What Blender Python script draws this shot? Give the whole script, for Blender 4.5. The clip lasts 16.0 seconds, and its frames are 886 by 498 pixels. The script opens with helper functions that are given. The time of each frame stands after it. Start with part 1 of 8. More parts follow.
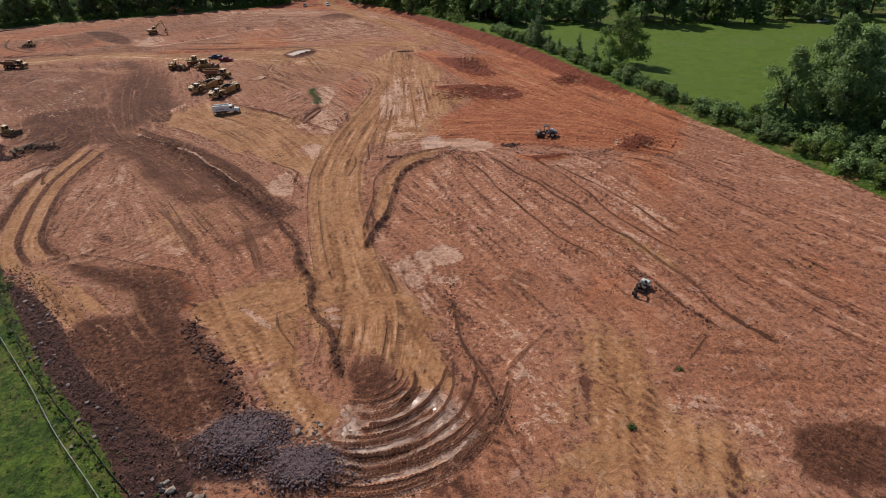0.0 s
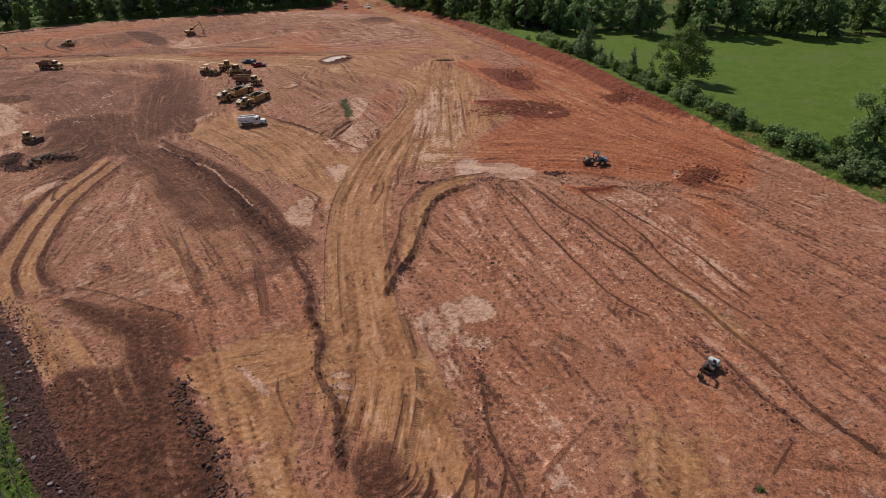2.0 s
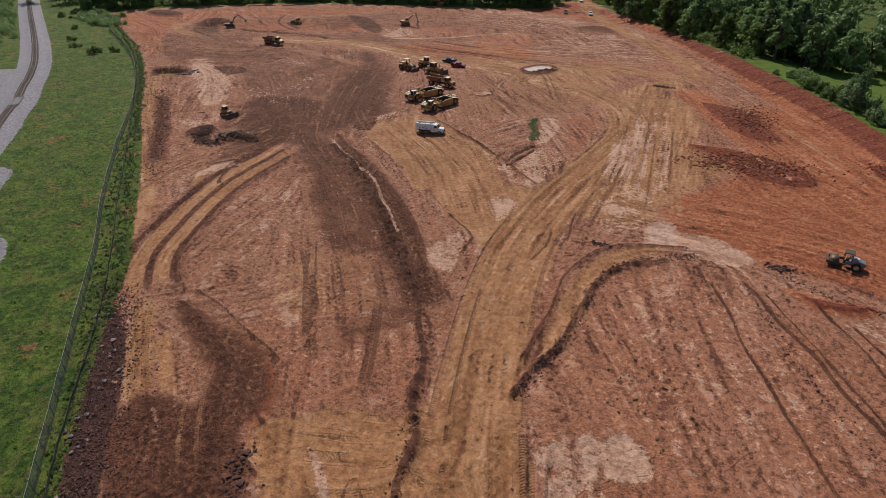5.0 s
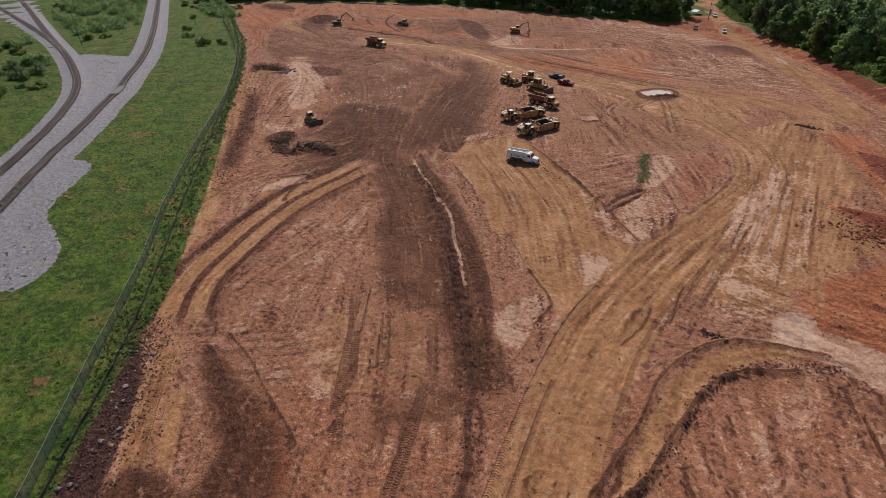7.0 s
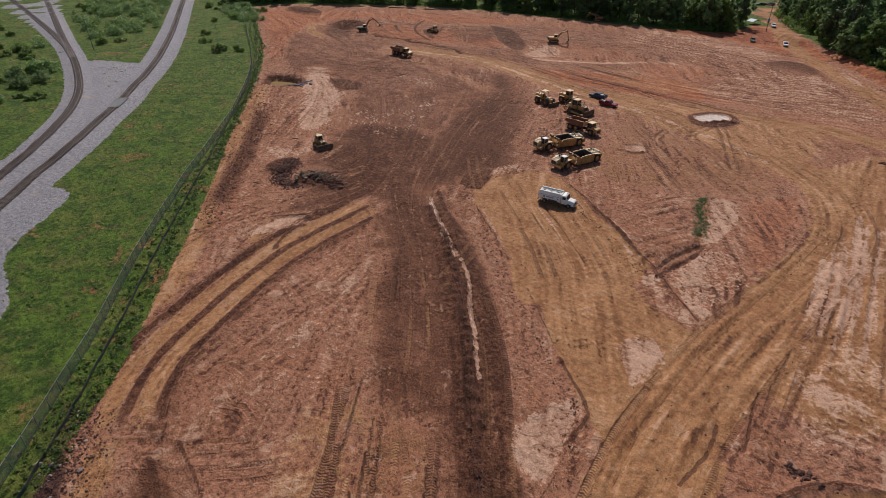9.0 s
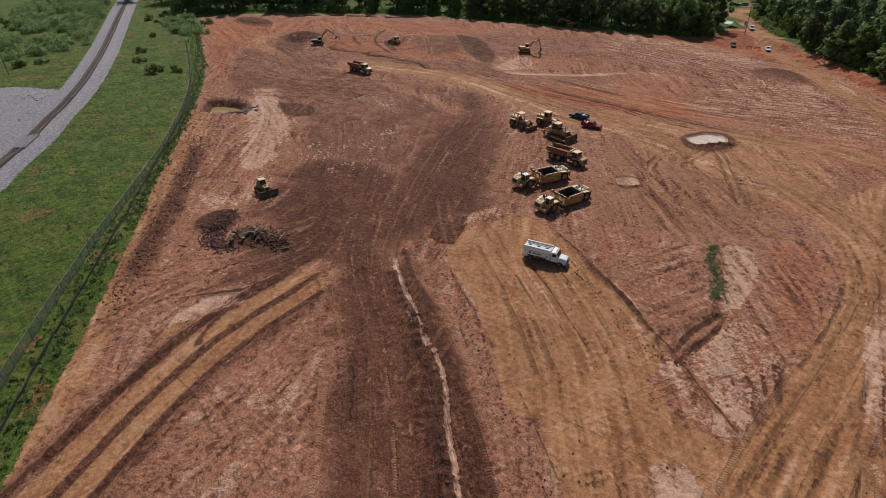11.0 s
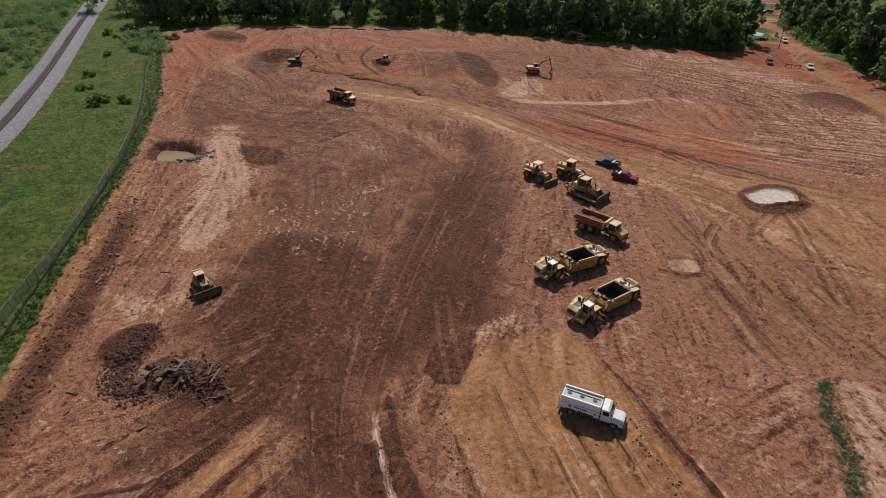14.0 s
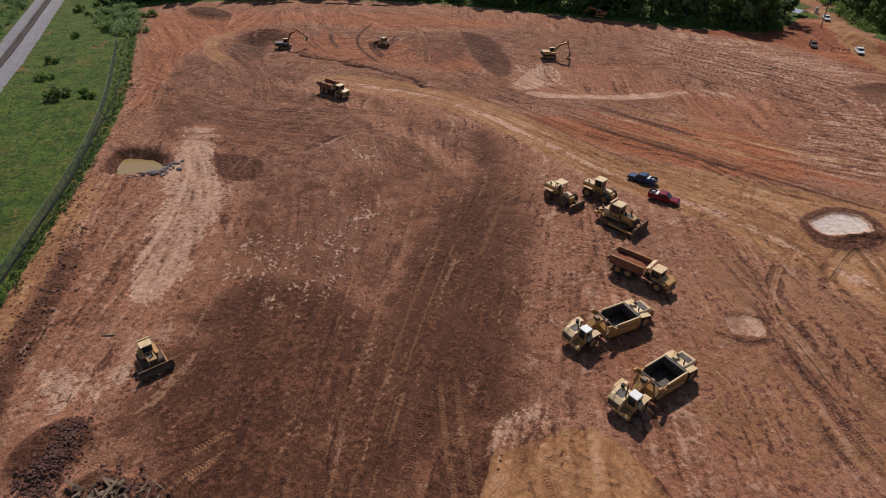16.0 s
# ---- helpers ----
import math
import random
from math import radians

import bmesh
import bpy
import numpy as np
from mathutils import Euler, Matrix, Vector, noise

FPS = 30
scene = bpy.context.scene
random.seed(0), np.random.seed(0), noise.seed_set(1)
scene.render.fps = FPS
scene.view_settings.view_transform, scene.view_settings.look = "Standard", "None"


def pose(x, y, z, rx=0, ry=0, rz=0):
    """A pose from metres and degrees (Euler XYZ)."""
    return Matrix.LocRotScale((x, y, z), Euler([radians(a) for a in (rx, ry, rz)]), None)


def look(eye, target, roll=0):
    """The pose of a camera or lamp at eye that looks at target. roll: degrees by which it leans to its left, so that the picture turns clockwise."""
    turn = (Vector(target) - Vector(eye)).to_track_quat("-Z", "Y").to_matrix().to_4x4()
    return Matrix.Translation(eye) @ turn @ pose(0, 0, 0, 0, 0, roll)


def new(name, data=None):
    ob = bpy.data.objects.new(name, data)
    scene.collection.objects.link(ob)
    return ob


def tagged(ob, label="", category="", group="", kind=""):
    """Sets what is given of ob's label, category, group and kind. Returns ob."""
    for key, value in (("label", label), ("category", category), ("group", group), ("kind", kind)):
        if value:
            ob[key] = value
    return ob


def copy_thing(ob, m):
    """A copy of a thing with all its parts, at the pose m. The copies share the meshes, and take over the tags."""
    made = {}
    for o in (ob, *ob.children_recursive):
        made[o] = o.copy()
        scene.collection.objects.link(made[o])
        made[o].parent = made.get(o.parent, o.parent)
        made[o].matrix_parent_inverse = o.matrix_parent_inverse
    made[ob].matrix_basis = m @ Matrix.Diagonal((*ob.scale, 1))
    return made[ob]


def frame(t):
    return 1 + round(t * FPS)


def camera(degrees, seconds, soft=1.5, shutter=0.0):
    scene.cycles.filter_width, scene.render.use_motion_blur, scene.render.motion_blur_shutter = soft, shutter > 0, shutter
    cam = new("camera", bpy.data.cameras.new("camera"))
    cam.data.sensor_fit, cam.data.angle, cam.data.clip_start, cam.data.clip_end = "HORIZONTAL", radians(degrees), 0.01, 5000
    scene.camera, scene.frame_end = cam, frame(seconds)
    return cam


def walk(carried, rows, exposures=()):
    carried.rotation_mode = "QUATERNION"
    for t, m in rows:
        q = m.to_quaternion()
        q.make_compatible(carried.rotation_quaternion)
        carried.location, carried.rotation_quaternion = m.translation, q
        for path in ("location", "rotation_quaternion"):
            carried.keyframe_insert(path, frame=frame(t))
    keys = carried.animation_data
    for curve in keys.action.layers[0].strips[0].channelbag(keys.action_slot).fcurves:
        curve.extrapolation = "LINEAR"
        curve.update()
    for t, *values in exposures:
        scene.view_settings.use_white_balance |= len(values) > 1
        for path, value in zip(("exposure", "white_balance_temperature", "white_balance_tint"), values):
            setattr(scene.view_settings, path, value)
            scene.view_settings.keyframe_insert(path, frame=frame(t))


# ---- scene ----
cam = camera(75.0, 16.0, soft=0.25)
METRES, EYE, TILT, LEAN, TURN = 170.1, 58.0, 0.0, 0.0, 0.0
ROWS = [
    (0.0, 0.0, 0.0, 0.0, -1.41, -31.72, 2.27),
    (0.5, 0.001, 0.0234, 0.001, -1.98, -31.72, 2.33),
    (1.0, 0.0021, 0.0479, 0.0015, -1.28, -31.7, 2.31),
    (1.5, 0.0041, 0.0726, 0.001, 0.3, -31.66, 2.28),
    (2.0, 0.0052, 0.0968, 0.0005, 2.82, -31.61, 2.09),
    (2.5, 0.0061, 0.1209, -0.0008, 6.12, -31.51, 1.82),
    (3.0, 0.0062, 0.145, -0.0027, 9.43, -31.42, 1.5),
    (3.5, 0.0067, 0.1699, -0.0045, 12.19, -31.38, 1.31),
    (4.0, 0.0044, 0.1945, -0.0062, 14.65, -31.32, 1.08),
    (4.5, 0.0011, 0.2193, -0.0071, 19.08, -31.26, 0.67),
    (5.0, -0.0037, 0.2454, -0.0078, 23.95, -31.27, 0.18),
    (7.5, -0.0541, 0.3851, -0.0088, 36.39, -31.39, -0.87),
    (8.0, -0.0698, 0.4141, -0.0083, 37.49, -31.45, -0.91),
    (8.5, -0.0872, 0.4435, -0.0089, 38.41, -31.48, -0.97),
    (9.0, -0.1059, 0.4727, -0.0091, 38.61, -31.51, -0.96),
    (11.5, -0.2119, 0.62, -0.0102, 34.79, -31.48, -0.45),
    (12.0, -0.2333, 0.6504, -0.0111, 35.08, -31.48, -0.42),
    (12.5, -0.2551, 0.6807, -0.0117, 34.7, -31.5, -0.34),
    (13.0, -0.2757, 0.7085, -0.0119, 34.51, -31.53, -0.34),
    (13.5, -0.2972, 0.7389, -0.0124, 34.61, -31.53, -0.29),
    (14.0, -0.3191, 0.7683, -0.0119, 34.66, -31.57, -0.31),
    (14.5, -0.3394, 0.7962, -0.0129, 34.74, -33.3, -0.27),
    (15.0, -0.3607, 0.8257, -0.0107, 34.82, -34.14, -0.27),
    (15.5, -0.3806, 0.8535, -0.0098, 34.9, -34.66, -0.23),
    (16.0, -0.4, 0.8804, -0.0094, 34.99, -34.68, -0.23),
]
walk(cam, [(t, pose(0, 0, EYE, TILT, LEAN, TURN) @ pose(METRES * x, METRES * y, METRES * z, 90 + pitch, roll, yaw)) for t, x, y, z, yaw, pitch, roll in ROWS],
     exposures=((0.0, -0.05), (5.0, -0.17), (12.0, -0.20), (16.0, -0.20)))

# ---- light ----
SUN_AZ = math.atan2(-0.57, 0.82)
SUN_EL = radians(45)
world = bpy.data.worlds.new("sky")
scene.world = world
world.use_nodes = True
wn = world.node_tree
sky = wn.nodes.new("ShaderNodeTexSky")
sky.sky_type, sky.sun_disc = "NISHITA", False
sky.sun_elevation, sky.sun_rotation = SUN_EL, SUN_AZ
wn.links.new(sky.outputs[0], wn.nodes["Background"].inputs[0])
wn.nodes["Background"].inputs[1].default_value = 0.078
sun_data = bpy.data.lights.new("sun", "SUN")
sun_data.energy, sun_data.angle, sun_data.color = 4.4, radians(0.6), (1.0, 0.935, 0.84)
sun = new("sun", sun_data)
sun.matrix_world = look((0, 0, 0), (-math.sin(SUN_AZ) * math.cos(SUN_EL), -math.cos(SUN_AZ) * math.cos(SUN_EL), -math.sin(SUN_EL)))


# ---- materials ----
class Nodes:
    """Short hand for building a node material."""

    def __init__(self, name):
        self.mat = bpy.data.materials.new(name)
        self.mat.use_nodes = True
        self.t = self.mat.node_tree
        self.bsdf = self.t.nodes["Principled BSDF"]

    def put(self, socket, value):
        if isinstance(value, bpy.types.NodeSocket):
            self.t.links.new(value, socket)
        elif isinstance(value, (tuple, list)) and len(value) == 3 and len(socket.default_value) == 4:
            socket.default_value = (*value, 1)
        else:
            socket.default_value = value

    def attr(self, name):
        n = self.t.nodes.new("ShaderNodeAttribute")
        n.attribute_name = name
        return n

    def coords(self, kind="Object"):
        return self.t.nodes.new("ShaderNodeTexCoord").outputs[kind]

    def noise(self, vector, scale, detail=4.0, rough=0.55, distort=0.0):
        n = self.t.nodes.new("ShaderNodeTexNoise")
        self.put(n.inputs["Vector"], vector)
        n.inputs["Scale"].default_value, n.inputs["Detail"].default_value = scale, detail
        n.inputs["Roughness"].default_value, n.inputs["Distortion"].default_value = rough, distort
        return n.outputs[0]

    def voronoi(self, vector, scale, feature="F1", out=0):
        n = self.t.nodes.new("ShaderNodeTexVoronoi")
        n.feature = feature
        self.put(n.inputs["Vector"], vector)
        n.inputs["Scale"].default_value = scale
        return n.outputs[out]

    def math(self, op, a, b=0.0, c=0.0, clamp=False):
        n = self.t.nodes.new("ShaderNodeMath")
        n.operation, n.use_clamp = op, clamp
        for s, v in zip(n.inputs, (a, b, c)):
            self.put(s, v)
        return n.outputs[0]

    def ramp(self, value, lo, hi, a=0.0, b=1.0):
        n = self.t.nodes.new("ShaderNodeMapRange")
        n.interpolation_type = "SMOOTHSTEP"
        for s, v in zip(n.inputs, (value, lo, hi, a, b)):
            self.put(s, v)
        return n.outputs[0]

    def mix(self, fac, a, b):
        n = self.t.nodes.new("ShaderNodeMix")
        n.data_type = "RGBA"
        self.put(n.inputs[0], fac), self.put(n.inputs[6], a), self.put(n.inputs[7], b)
        return n.outputs[2]

    def scale(self, color, value):
        n = self.t.nodes.new("ShaderNodeVectorMath")
        n.operation = "SCALE"
        self.put(n.inputs[0], color), self.put(n.inputs["Scale"], value)
        return n.outputs[0]

    def split(self, color):
        n = self.t.nodes.new("ShaderNodeSeparateColor")
        self.put(n.inputs[0], color)
        return n.outputs

    def bump(self, height, strength=0.5, distance=0.1):
        n = self.t.nodes.new("ShaderNodeBump")
        n.inputs["Strength"].default_value, n.inputs["Distance"].default_value = strength, distance
        self.put(n.inputs["Height"], height)
        self.put(self.bsdf.inputs["Normal"], n.outputs[0])

    def random(self):
        return self.t.nodes.new("ShaderNodeObjectInfo").outputs["Random"]

    def island(self):
        return self.t.nodes.new("ShaderNodeNewGeometry").outputs["Random Per Island"]

    def done(self, color=None, rough=None, metal=None, spec=None):
        for key, v in (("Base Color", color), ("Roughness", rough), ("Metallic", metal), ("Specular IOR Level", spec)):
            if v is not None:
                self.put(self.bsdf.inputs[key], v)
        return self.mat


def soil_material():
    n = Nodes("site_soil")
    p = n.coords()
    a, b, c3 = n.attr("soil_a"), n.attr("soil_b"), n.attr("drag")
    ochre, dark, red = n.split(a.outputs["Color"])
    pale = a.outputs["Alpha"]
    wet, rock, grass = n.split(b.outputs["Color"])
    gravel = b.outputs["Alpha"]
    l1, l2, l3 = n.split(c3.outputs["Color"])
    comb = n.ramp(n.noise(p, 0.06, 4, 0.6, 0.5), 0.40, 0.60, 0.45, 1.0)
    l1, l2 = [n.math("ADD", 0.5, n.math("MULTIPLY", n.math("SUBTRACT", v, 0.5), comb)) for v in (l1, l2)]
    rut_s = c3.outputs["Alpha"]
    big = n.noise(p, 0.035, 4, 0.6, 0.4)
    mid = n.noise(p, 0.24, 6, 0.66, 0.6)
    fine = n.noise(p, 1.3, 6, 0.68)
    grit = n.noise(p, 4.2, 4, 0.75)
    grain = n.noise(p, 14.0, 2, 0.7)

    def centred(v, gain):
        return n.math("MULTIPLY", n.math("SUBTRACT", v, 0.5), gain)

    def add(*vs):
        out = vs[0]
        for v in vs[1:]:
            out = n.math("ADD", out, v)
        return out

    def times(*vs):
        out = vs[0]
        for v in vs[1:]:
            out = n.math("MULTIPLY", out, v)
        return out

    def less(v, gain):
        return n.math("SUBTRACT", 1.0, n.math("MULTIPLY", v, gain), clamp=True)

    ragged = add(centred(l1, 0.45), centred(l2, 0.24), centred(l3, 0.1), centred(mid, 1.2), centred(fine, 1.3), centred(grit, 0.4))

    def worn(mask, amount=0.6, edge=0.12):
        return n.ramp(add(mask, times(ragged, amount, n.ramp(mask, 0.02, 0.28))), 0.5 - edge, 0.5 + edge)

    shade = add(0.5, centred(l1, 0.6), centred(l2, 0.3), centred(mid, 1.4), centred(big, 0.3), centred(fine, 2.0), centred(grit, 0.9))
    calm = add(0.5, centred(l1, 0.9), centred(l2, 0.6), centred(mid, 1.2), centred(fine, 1.2), centred(grit, 0.4))

    clay = n.mix(n.ramp(add(big, centred(l3, 0.12), centred(mid, 0.3)), 0.40, 0.60), (0.326, 0.148, 0.092), (0.286, 0.120, 0.068))
    clay = n.mix(n.ramp(shade, 0.45, 0.05), clay, (0.140, 0.054, 0.033))
    clay = n.mix(n.math("MULTIPLY", n.ramp(shade, 0.55, 0.95), 0.85), clay, (0.425, 0.218, 0.140))
    # thin plates of dried, lighter clay and scuffs where it was torn open
    plate = n.math("MAXIMUM", n.ramp(add(n.noise(p, 0.33, 6, 0.70, 0.5), centred(l2, 0.22), centred(l1, 0.25)), 0.59, 0.625), n.ramp(add(n.noise(p, 1.1, 5, 0.66, 0.8), centred(l1, 0.25), centred(mid, 0.4)), 0.62, 0.65))
    clay = n.mix(n.math("MULTIPLY", plate, 0.75), clay, (0.455, 0.258, 0.182))
    torn = n.math("MAXIMUM", n.ramp(add(n.noise(p, 0.42, 6, 0.7, 0.3), centred(l1, 0.5), centred(l2, 0.12)), 0.38, 0.345), n.ramp(add(n.noise(p, 1.4, 5, 0.68, 1.0), centred(l1, 0.3), centred(mid, 0.3)), 0.375, 0.35))
    clay = n.mix(n.math("MULTIPLY", torn, 0.8), clay, (0.125, 0.046, 0.029))
    c = clay
    c = n.mix(worn(red, 0.55, 0.30), c, n.mix(n.ramp(calm, 0.15, 0.85), (0.240, 0.068, 0.030), (0.415, 0.152, 0.072)))
    c = n.mix(n.ramp(red, 1.05, 1.45), c, n.mix(n.ramp(fine, 0.3, 0.7), (0.125, 0.030, 0.016), (0.235, 0.062, 0.032)))
    och = worn(ochre, 0.75, 0.11)
    c = n.mix(och, c, n.mix(n.ramp(calm, 0.1, 0.9), (0.232, 0.100, 0.044), (0.395, 0.198, 0.096)))
    c = n.mix(times(och, plate, 0.35), c, (0.45, 0.27, 0.175))
    c = n.mix(worn(dark, 0.85, 0.11), c, n.mix(n.ramp(shade, 0.1, 0.95), (0.058, 0.020, 0.011), (0.186, 0.075, 0.042)))
    c = n.mix(worn(pale, 0.95, 0.07), c, n.mix(n.ramp(calm, 0.2, 0.8), (0.315, 0.160, 0.105), (0.500, 0.305, 0.220)))
    c = n.mix(n.ramp(pale, 1.1, 1.3), c, n.mix(n.ramp(fine, 0.3, 0.7), (0.46, 0.36, 0.32), (0.66, 0.55, 0.50)))
    c = n.mix(worn(rock, 0.4, 0.15), c, n.mix(n.ramp(fine, 0.35, 0.65), (0.036, 0.016, 0.013), (0.115, 0.053, 0.043)))
    # short scratches along the driving, dark and dry
    patchy = n.ramp(add(n.noise(p, 0.11, 4, 0.62), centred(mid, 0.5)), 0.42, 0.58)
    groove = times(n.ramp(add(l1, centred(fine, 0.5), centred(l2, 0.25)), 0.33, 0.25), patchy)
    dry = times(n.ramp(add(l1, centred(fine, 0.6), centred(l2, 0.25)), 0.66, 0.75), n.ramp(add(n.noise(p, 0.14, 4, 0.62), centred(mid, 0.5)), 0.40, 0.56))
    c = n.mix(n.math("MULTIPLY", groove, 0.7), c, n.mix(fine, (0.066, 0.025, 0.015), (0.140, 0.056, 0.034)))
    c = n.mix(times(dry, 0.65, less(dark, 0.5)), c, n.mix(fine, (0.35, 0.185, 0.115), (0.52, 0.315, 0.215)))
    # wandering cracks and blade edges
    def wander(scale, width, twist):
        q = n.math("ABSOLUTE", n.math("SUBTRACT", n.noise(p, scale, 1.5, 0.4, twist), 0.5))
        return n.ramp(q, 0.0, width, 1.0, 0.0)

    lines = times(n.math("MAXIMUM", wander(0.055, 0.005, 0.6), wander(0.12, 0.008, 1.2)), n.ramp(n.noise(p, 0.09, 3, 0.6), 0.45, 0.6), less(ochre, 0.6))
    c = n.mix(n.math("MULTIPLY", lines, 0.45), c, (0.090, 0.034, 0.022))
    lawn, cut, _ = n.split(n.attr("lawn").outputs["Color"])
    # narrow darker lines along the middle of ridges and ditches
    core_line = n.ramp(add(cut, times(add(centred(fine, 1.2), centred(mid, 1.0)), n.ramp(cut, 0.05, 0.35))), 0.54, 0.66)
    c = n.mix(n.math("MULTIPLY", core_line, 0.8), c, n.mix(fine, (0.058, 0.022, 0.013), (0.130, 0.052, 0.031)))
    # tyre and crawler marks
    rut = n.attr("rut")
    away, strength, half_line = n.split(rut.outputs["Color"])
    edge = n.math("DIVIDE", n.math("ABSOLUTE", n.math("SUBTRACT", add(away, centred(fine, 0.3)), rut.outputs["Alpha"])), half_line)
    firm = n.math("ABSOLUTE", strength)
    mark = n.math("MULTIPLY", n.ramp(edge, 0.75, 1.1, 1.0, 0.0), n.ramp(add(mid, centred(fine, 0.4)), 0.26, 0.42))
    wave = n.math("SINE", n.math("MULTIPLY", add(rut_s, centred(fine, 0.25), n.math("MULTIPLY", n.math("ABSOLUTE", n.math("SUBTRACT", away, rut.outputs["Alpha"])), 0.5)), 16.0))
    rim = n.math("MULTIPLY", n.ramp(n.math("ABSOLUTE", n.math("SUBTRACT", edge, 1.25)), 0.1, 0.4, 1.0, 0.0), firm)
    c = n.mix(times(mark, n.math("MAXIMUM", strength, 0.0), add(0.72, n.math("MULTIPLY", wave, 0.28))), c, n.mix(fine, (0.068, 0.026, 0.015), (0.150, 0.062, 0.037)))
    c = n.mix(times(mark, n.math("MAXIMUM", n.math("MULTIPLY", strength, -1.0), 0.0), add(0.72, n.math("MULTIPLY", wave, 0.28))), c, n.mix(fine, (0.270, 0.122, 0.058), (0.430, 0.222, 0.118)))
    cleat = times(mark, wave, firm)
    # light specks painted as clod highlights; dark specks for clods and their small shadows
    clod_highlight = n.math("MULTIPLY", n.ramp(n.voronoi(p, 1.5), 0.06, 0.15, 1.0, 0.0), n.ramp(n.noise(p, 0.12, 4, 0.65), 0.48, 0.62))
    c = n.mix(times(clod_highlight, less(ochre, 0.7), 0.35), c, (0.44, 0.26, 0.175))
    clods = times(n.ramp(n.voronoi(p, 2.1), 0.08, 0.22, 1.0, 0.0), n.ramp(add(mid, centred(l2, 0.4)), 0.50, 0.64), less(n.math("MAXIMUM", pale, ochre), 0.8))
    c = n.mix(n.math("MULTIPLY", clods, 0.5), c, (0.085, 0.032, 0.021))
    coarse = n.math("MULTIPLY", less(ochre, 0.45), less(pale, 0.3))
    tone = add(1.0, n.math("MULTIPLY", add(centred(fine, 0.8), centred(grit, 1.6), centred(grain, 0.8)), coarse), centred(l1, 0.35), n.math("MULTIPLY", cleat, 0.16))
    c = n.scale(c, n.math("MAXIMUM", tone, 0.35))
    # wet mud: glossier, and tinted lighter to stand in for sun glints
    wetm = n.ramp(add(wet, centred(fine, 0.9), centred(mid, 0.6)), 0.45, 0.58)
    c = n.mix(n.math("MULTIPLY", wetm, 0.8), c, n.mix(n.ramp(mid, 0.4, 0.6), (0.21, 0.105, 0.070), (0.36, 0.24, 0.185)))
    # grass and gravel
    gfine = n.noise(p, 1.1, 6, 0.74)
    tuft = n.noise(p, 5.0, 4, 0.7)
    gpatch = n.noise(p, 0.13, 6, 0.7, 0.8)
    gcol = n.mix(n.ramp(add(mid, centred(gfine, 0.5)), 0.36, 0.64), (0.042, 0.088, 0.010), (0.110, 0.170, 0.020))
    gcol = n.mix(n.math("MULTIPLY", n.ramp(add(gpatch, centred(gfine, 0.3)), 0.50, 0.62), 0.8), gcol, (0.150, 0.160, 0.034))
    gcol = n.mix(n.math("MULTIPLY", n.ramp(add(n.noise(p, 0.35, 5, 0.7), centred(gfine, 0.6)), 0.52, 0.66), 0.7), gcol, (0.110, 0.088, 0.034))
    gcol = n.mix(n.math("MULTIPLY", n.ramp(add(n.noise(p, 0.10, 5, 0.65, 1.0), centred(gfine, 0.3)), 0.60, 0.67), 0.8), gcol, (0.290, 0.140, 0.062))
    gcol = n.mix(n.math("MULTIPLY", n.ramp(n.noise(p, 0.8, 4, 0.6), 0.40, 0.32), 0.7), gcol, (0.026, 0.056, 0.008))
    gcol = n.scale(gcol, n.math("MAXIMUM", add(0.82, centred(gfine, 2.2), centred(tuft, 3.0)), 0.2))
    lcol = n.mix(n.ramp(mid, 0.3, 0.7), (0.070, 0.126, 0.010), (0.104, 0.154, 0.016))
    lcol = n.mix(n.ramp(n.noise(p, 0.05, 4, 0.6), 0.5, 0.7), lcol, (0.098, 0.142, 0.026))
    lcol = n.scale(lcol, add(0.9, centred(gfine, 0.8), centred(tuft, 0.6)))
    gcol = n.mix(lawn, gcol, lcol)
    gm = n.ramp(add(grass, centred(n.noise(p, 0.7, 5, 0.7), 1.2)), 0.42, 0.58)
    c = n.mix(gm, c, gcol)
    vcol = n.mix(n.ramp(fine, 0.35, 0.65), (0.215, 0.200, 0.225), (0.345, 0.322, 0.352))
    vcol = n.mix(n.ramp(mid, 0.56, 0.68), vcol, (0.36, 0.30, 0.25))
    vcol = n.scale(vcol, add(1.0, centred(grit, 1.6)))
    vm = n.ramp(add(gravel, centred(n.noise(p, 0.5, 5, 0.7), 1.1)), 0.44, 0.56)
    c = n.mix(vm, c, vcol)
    dirt = n.math("SUBTRACT", 1.0, n.math("MAXIMUM", gm, vm))
    rough_soil = n.math("MULTIPLY", add(0.8, n.math("MULTIPLY", dark, 0.5), n.math("MULTIPLY", rock, 0.8), n.math("MULTIPLY", n.ramp(mid, 0.45, 0.65), 0.6)), less(n.math("MAXIMUM", ochre, pale), 0.62))
    h = add(times(add(n.math("MULTIPLY", fine, 1.3), n.math("MULTIPLY", grit, 0.6), n.math("MULTIPLY", grain, 0.14), n.math("MULTIPLY", l1, 0.4)), rough_soil), n.math("MULTIPLY", cleat, 0.26), n.math("MULTIPLY", groove, -0.25), n.math("MULTIPLY", clods, 0.5), n.math("MULTIPLY", lines, -0.2), times(mark, firm, -0.45), n.math("MULTIPLY", rim, 0.35), n.math("MULTIPLY", plate, 0.12), n.math("MULTIPLY", torn, -0.15),
            times(n.ramp(n.voronoi(p, 3.3), 0.0, 0.42, 1.0, 0.0), n.ramp(add(mid, centred(big, 0.5)), 0.44, 0.62), less(n.math("MAXIMUM", pale, ochre), 0.9), 0.4))
    h = n.math("MULTIPLY", h, less(wetm, 0.9))
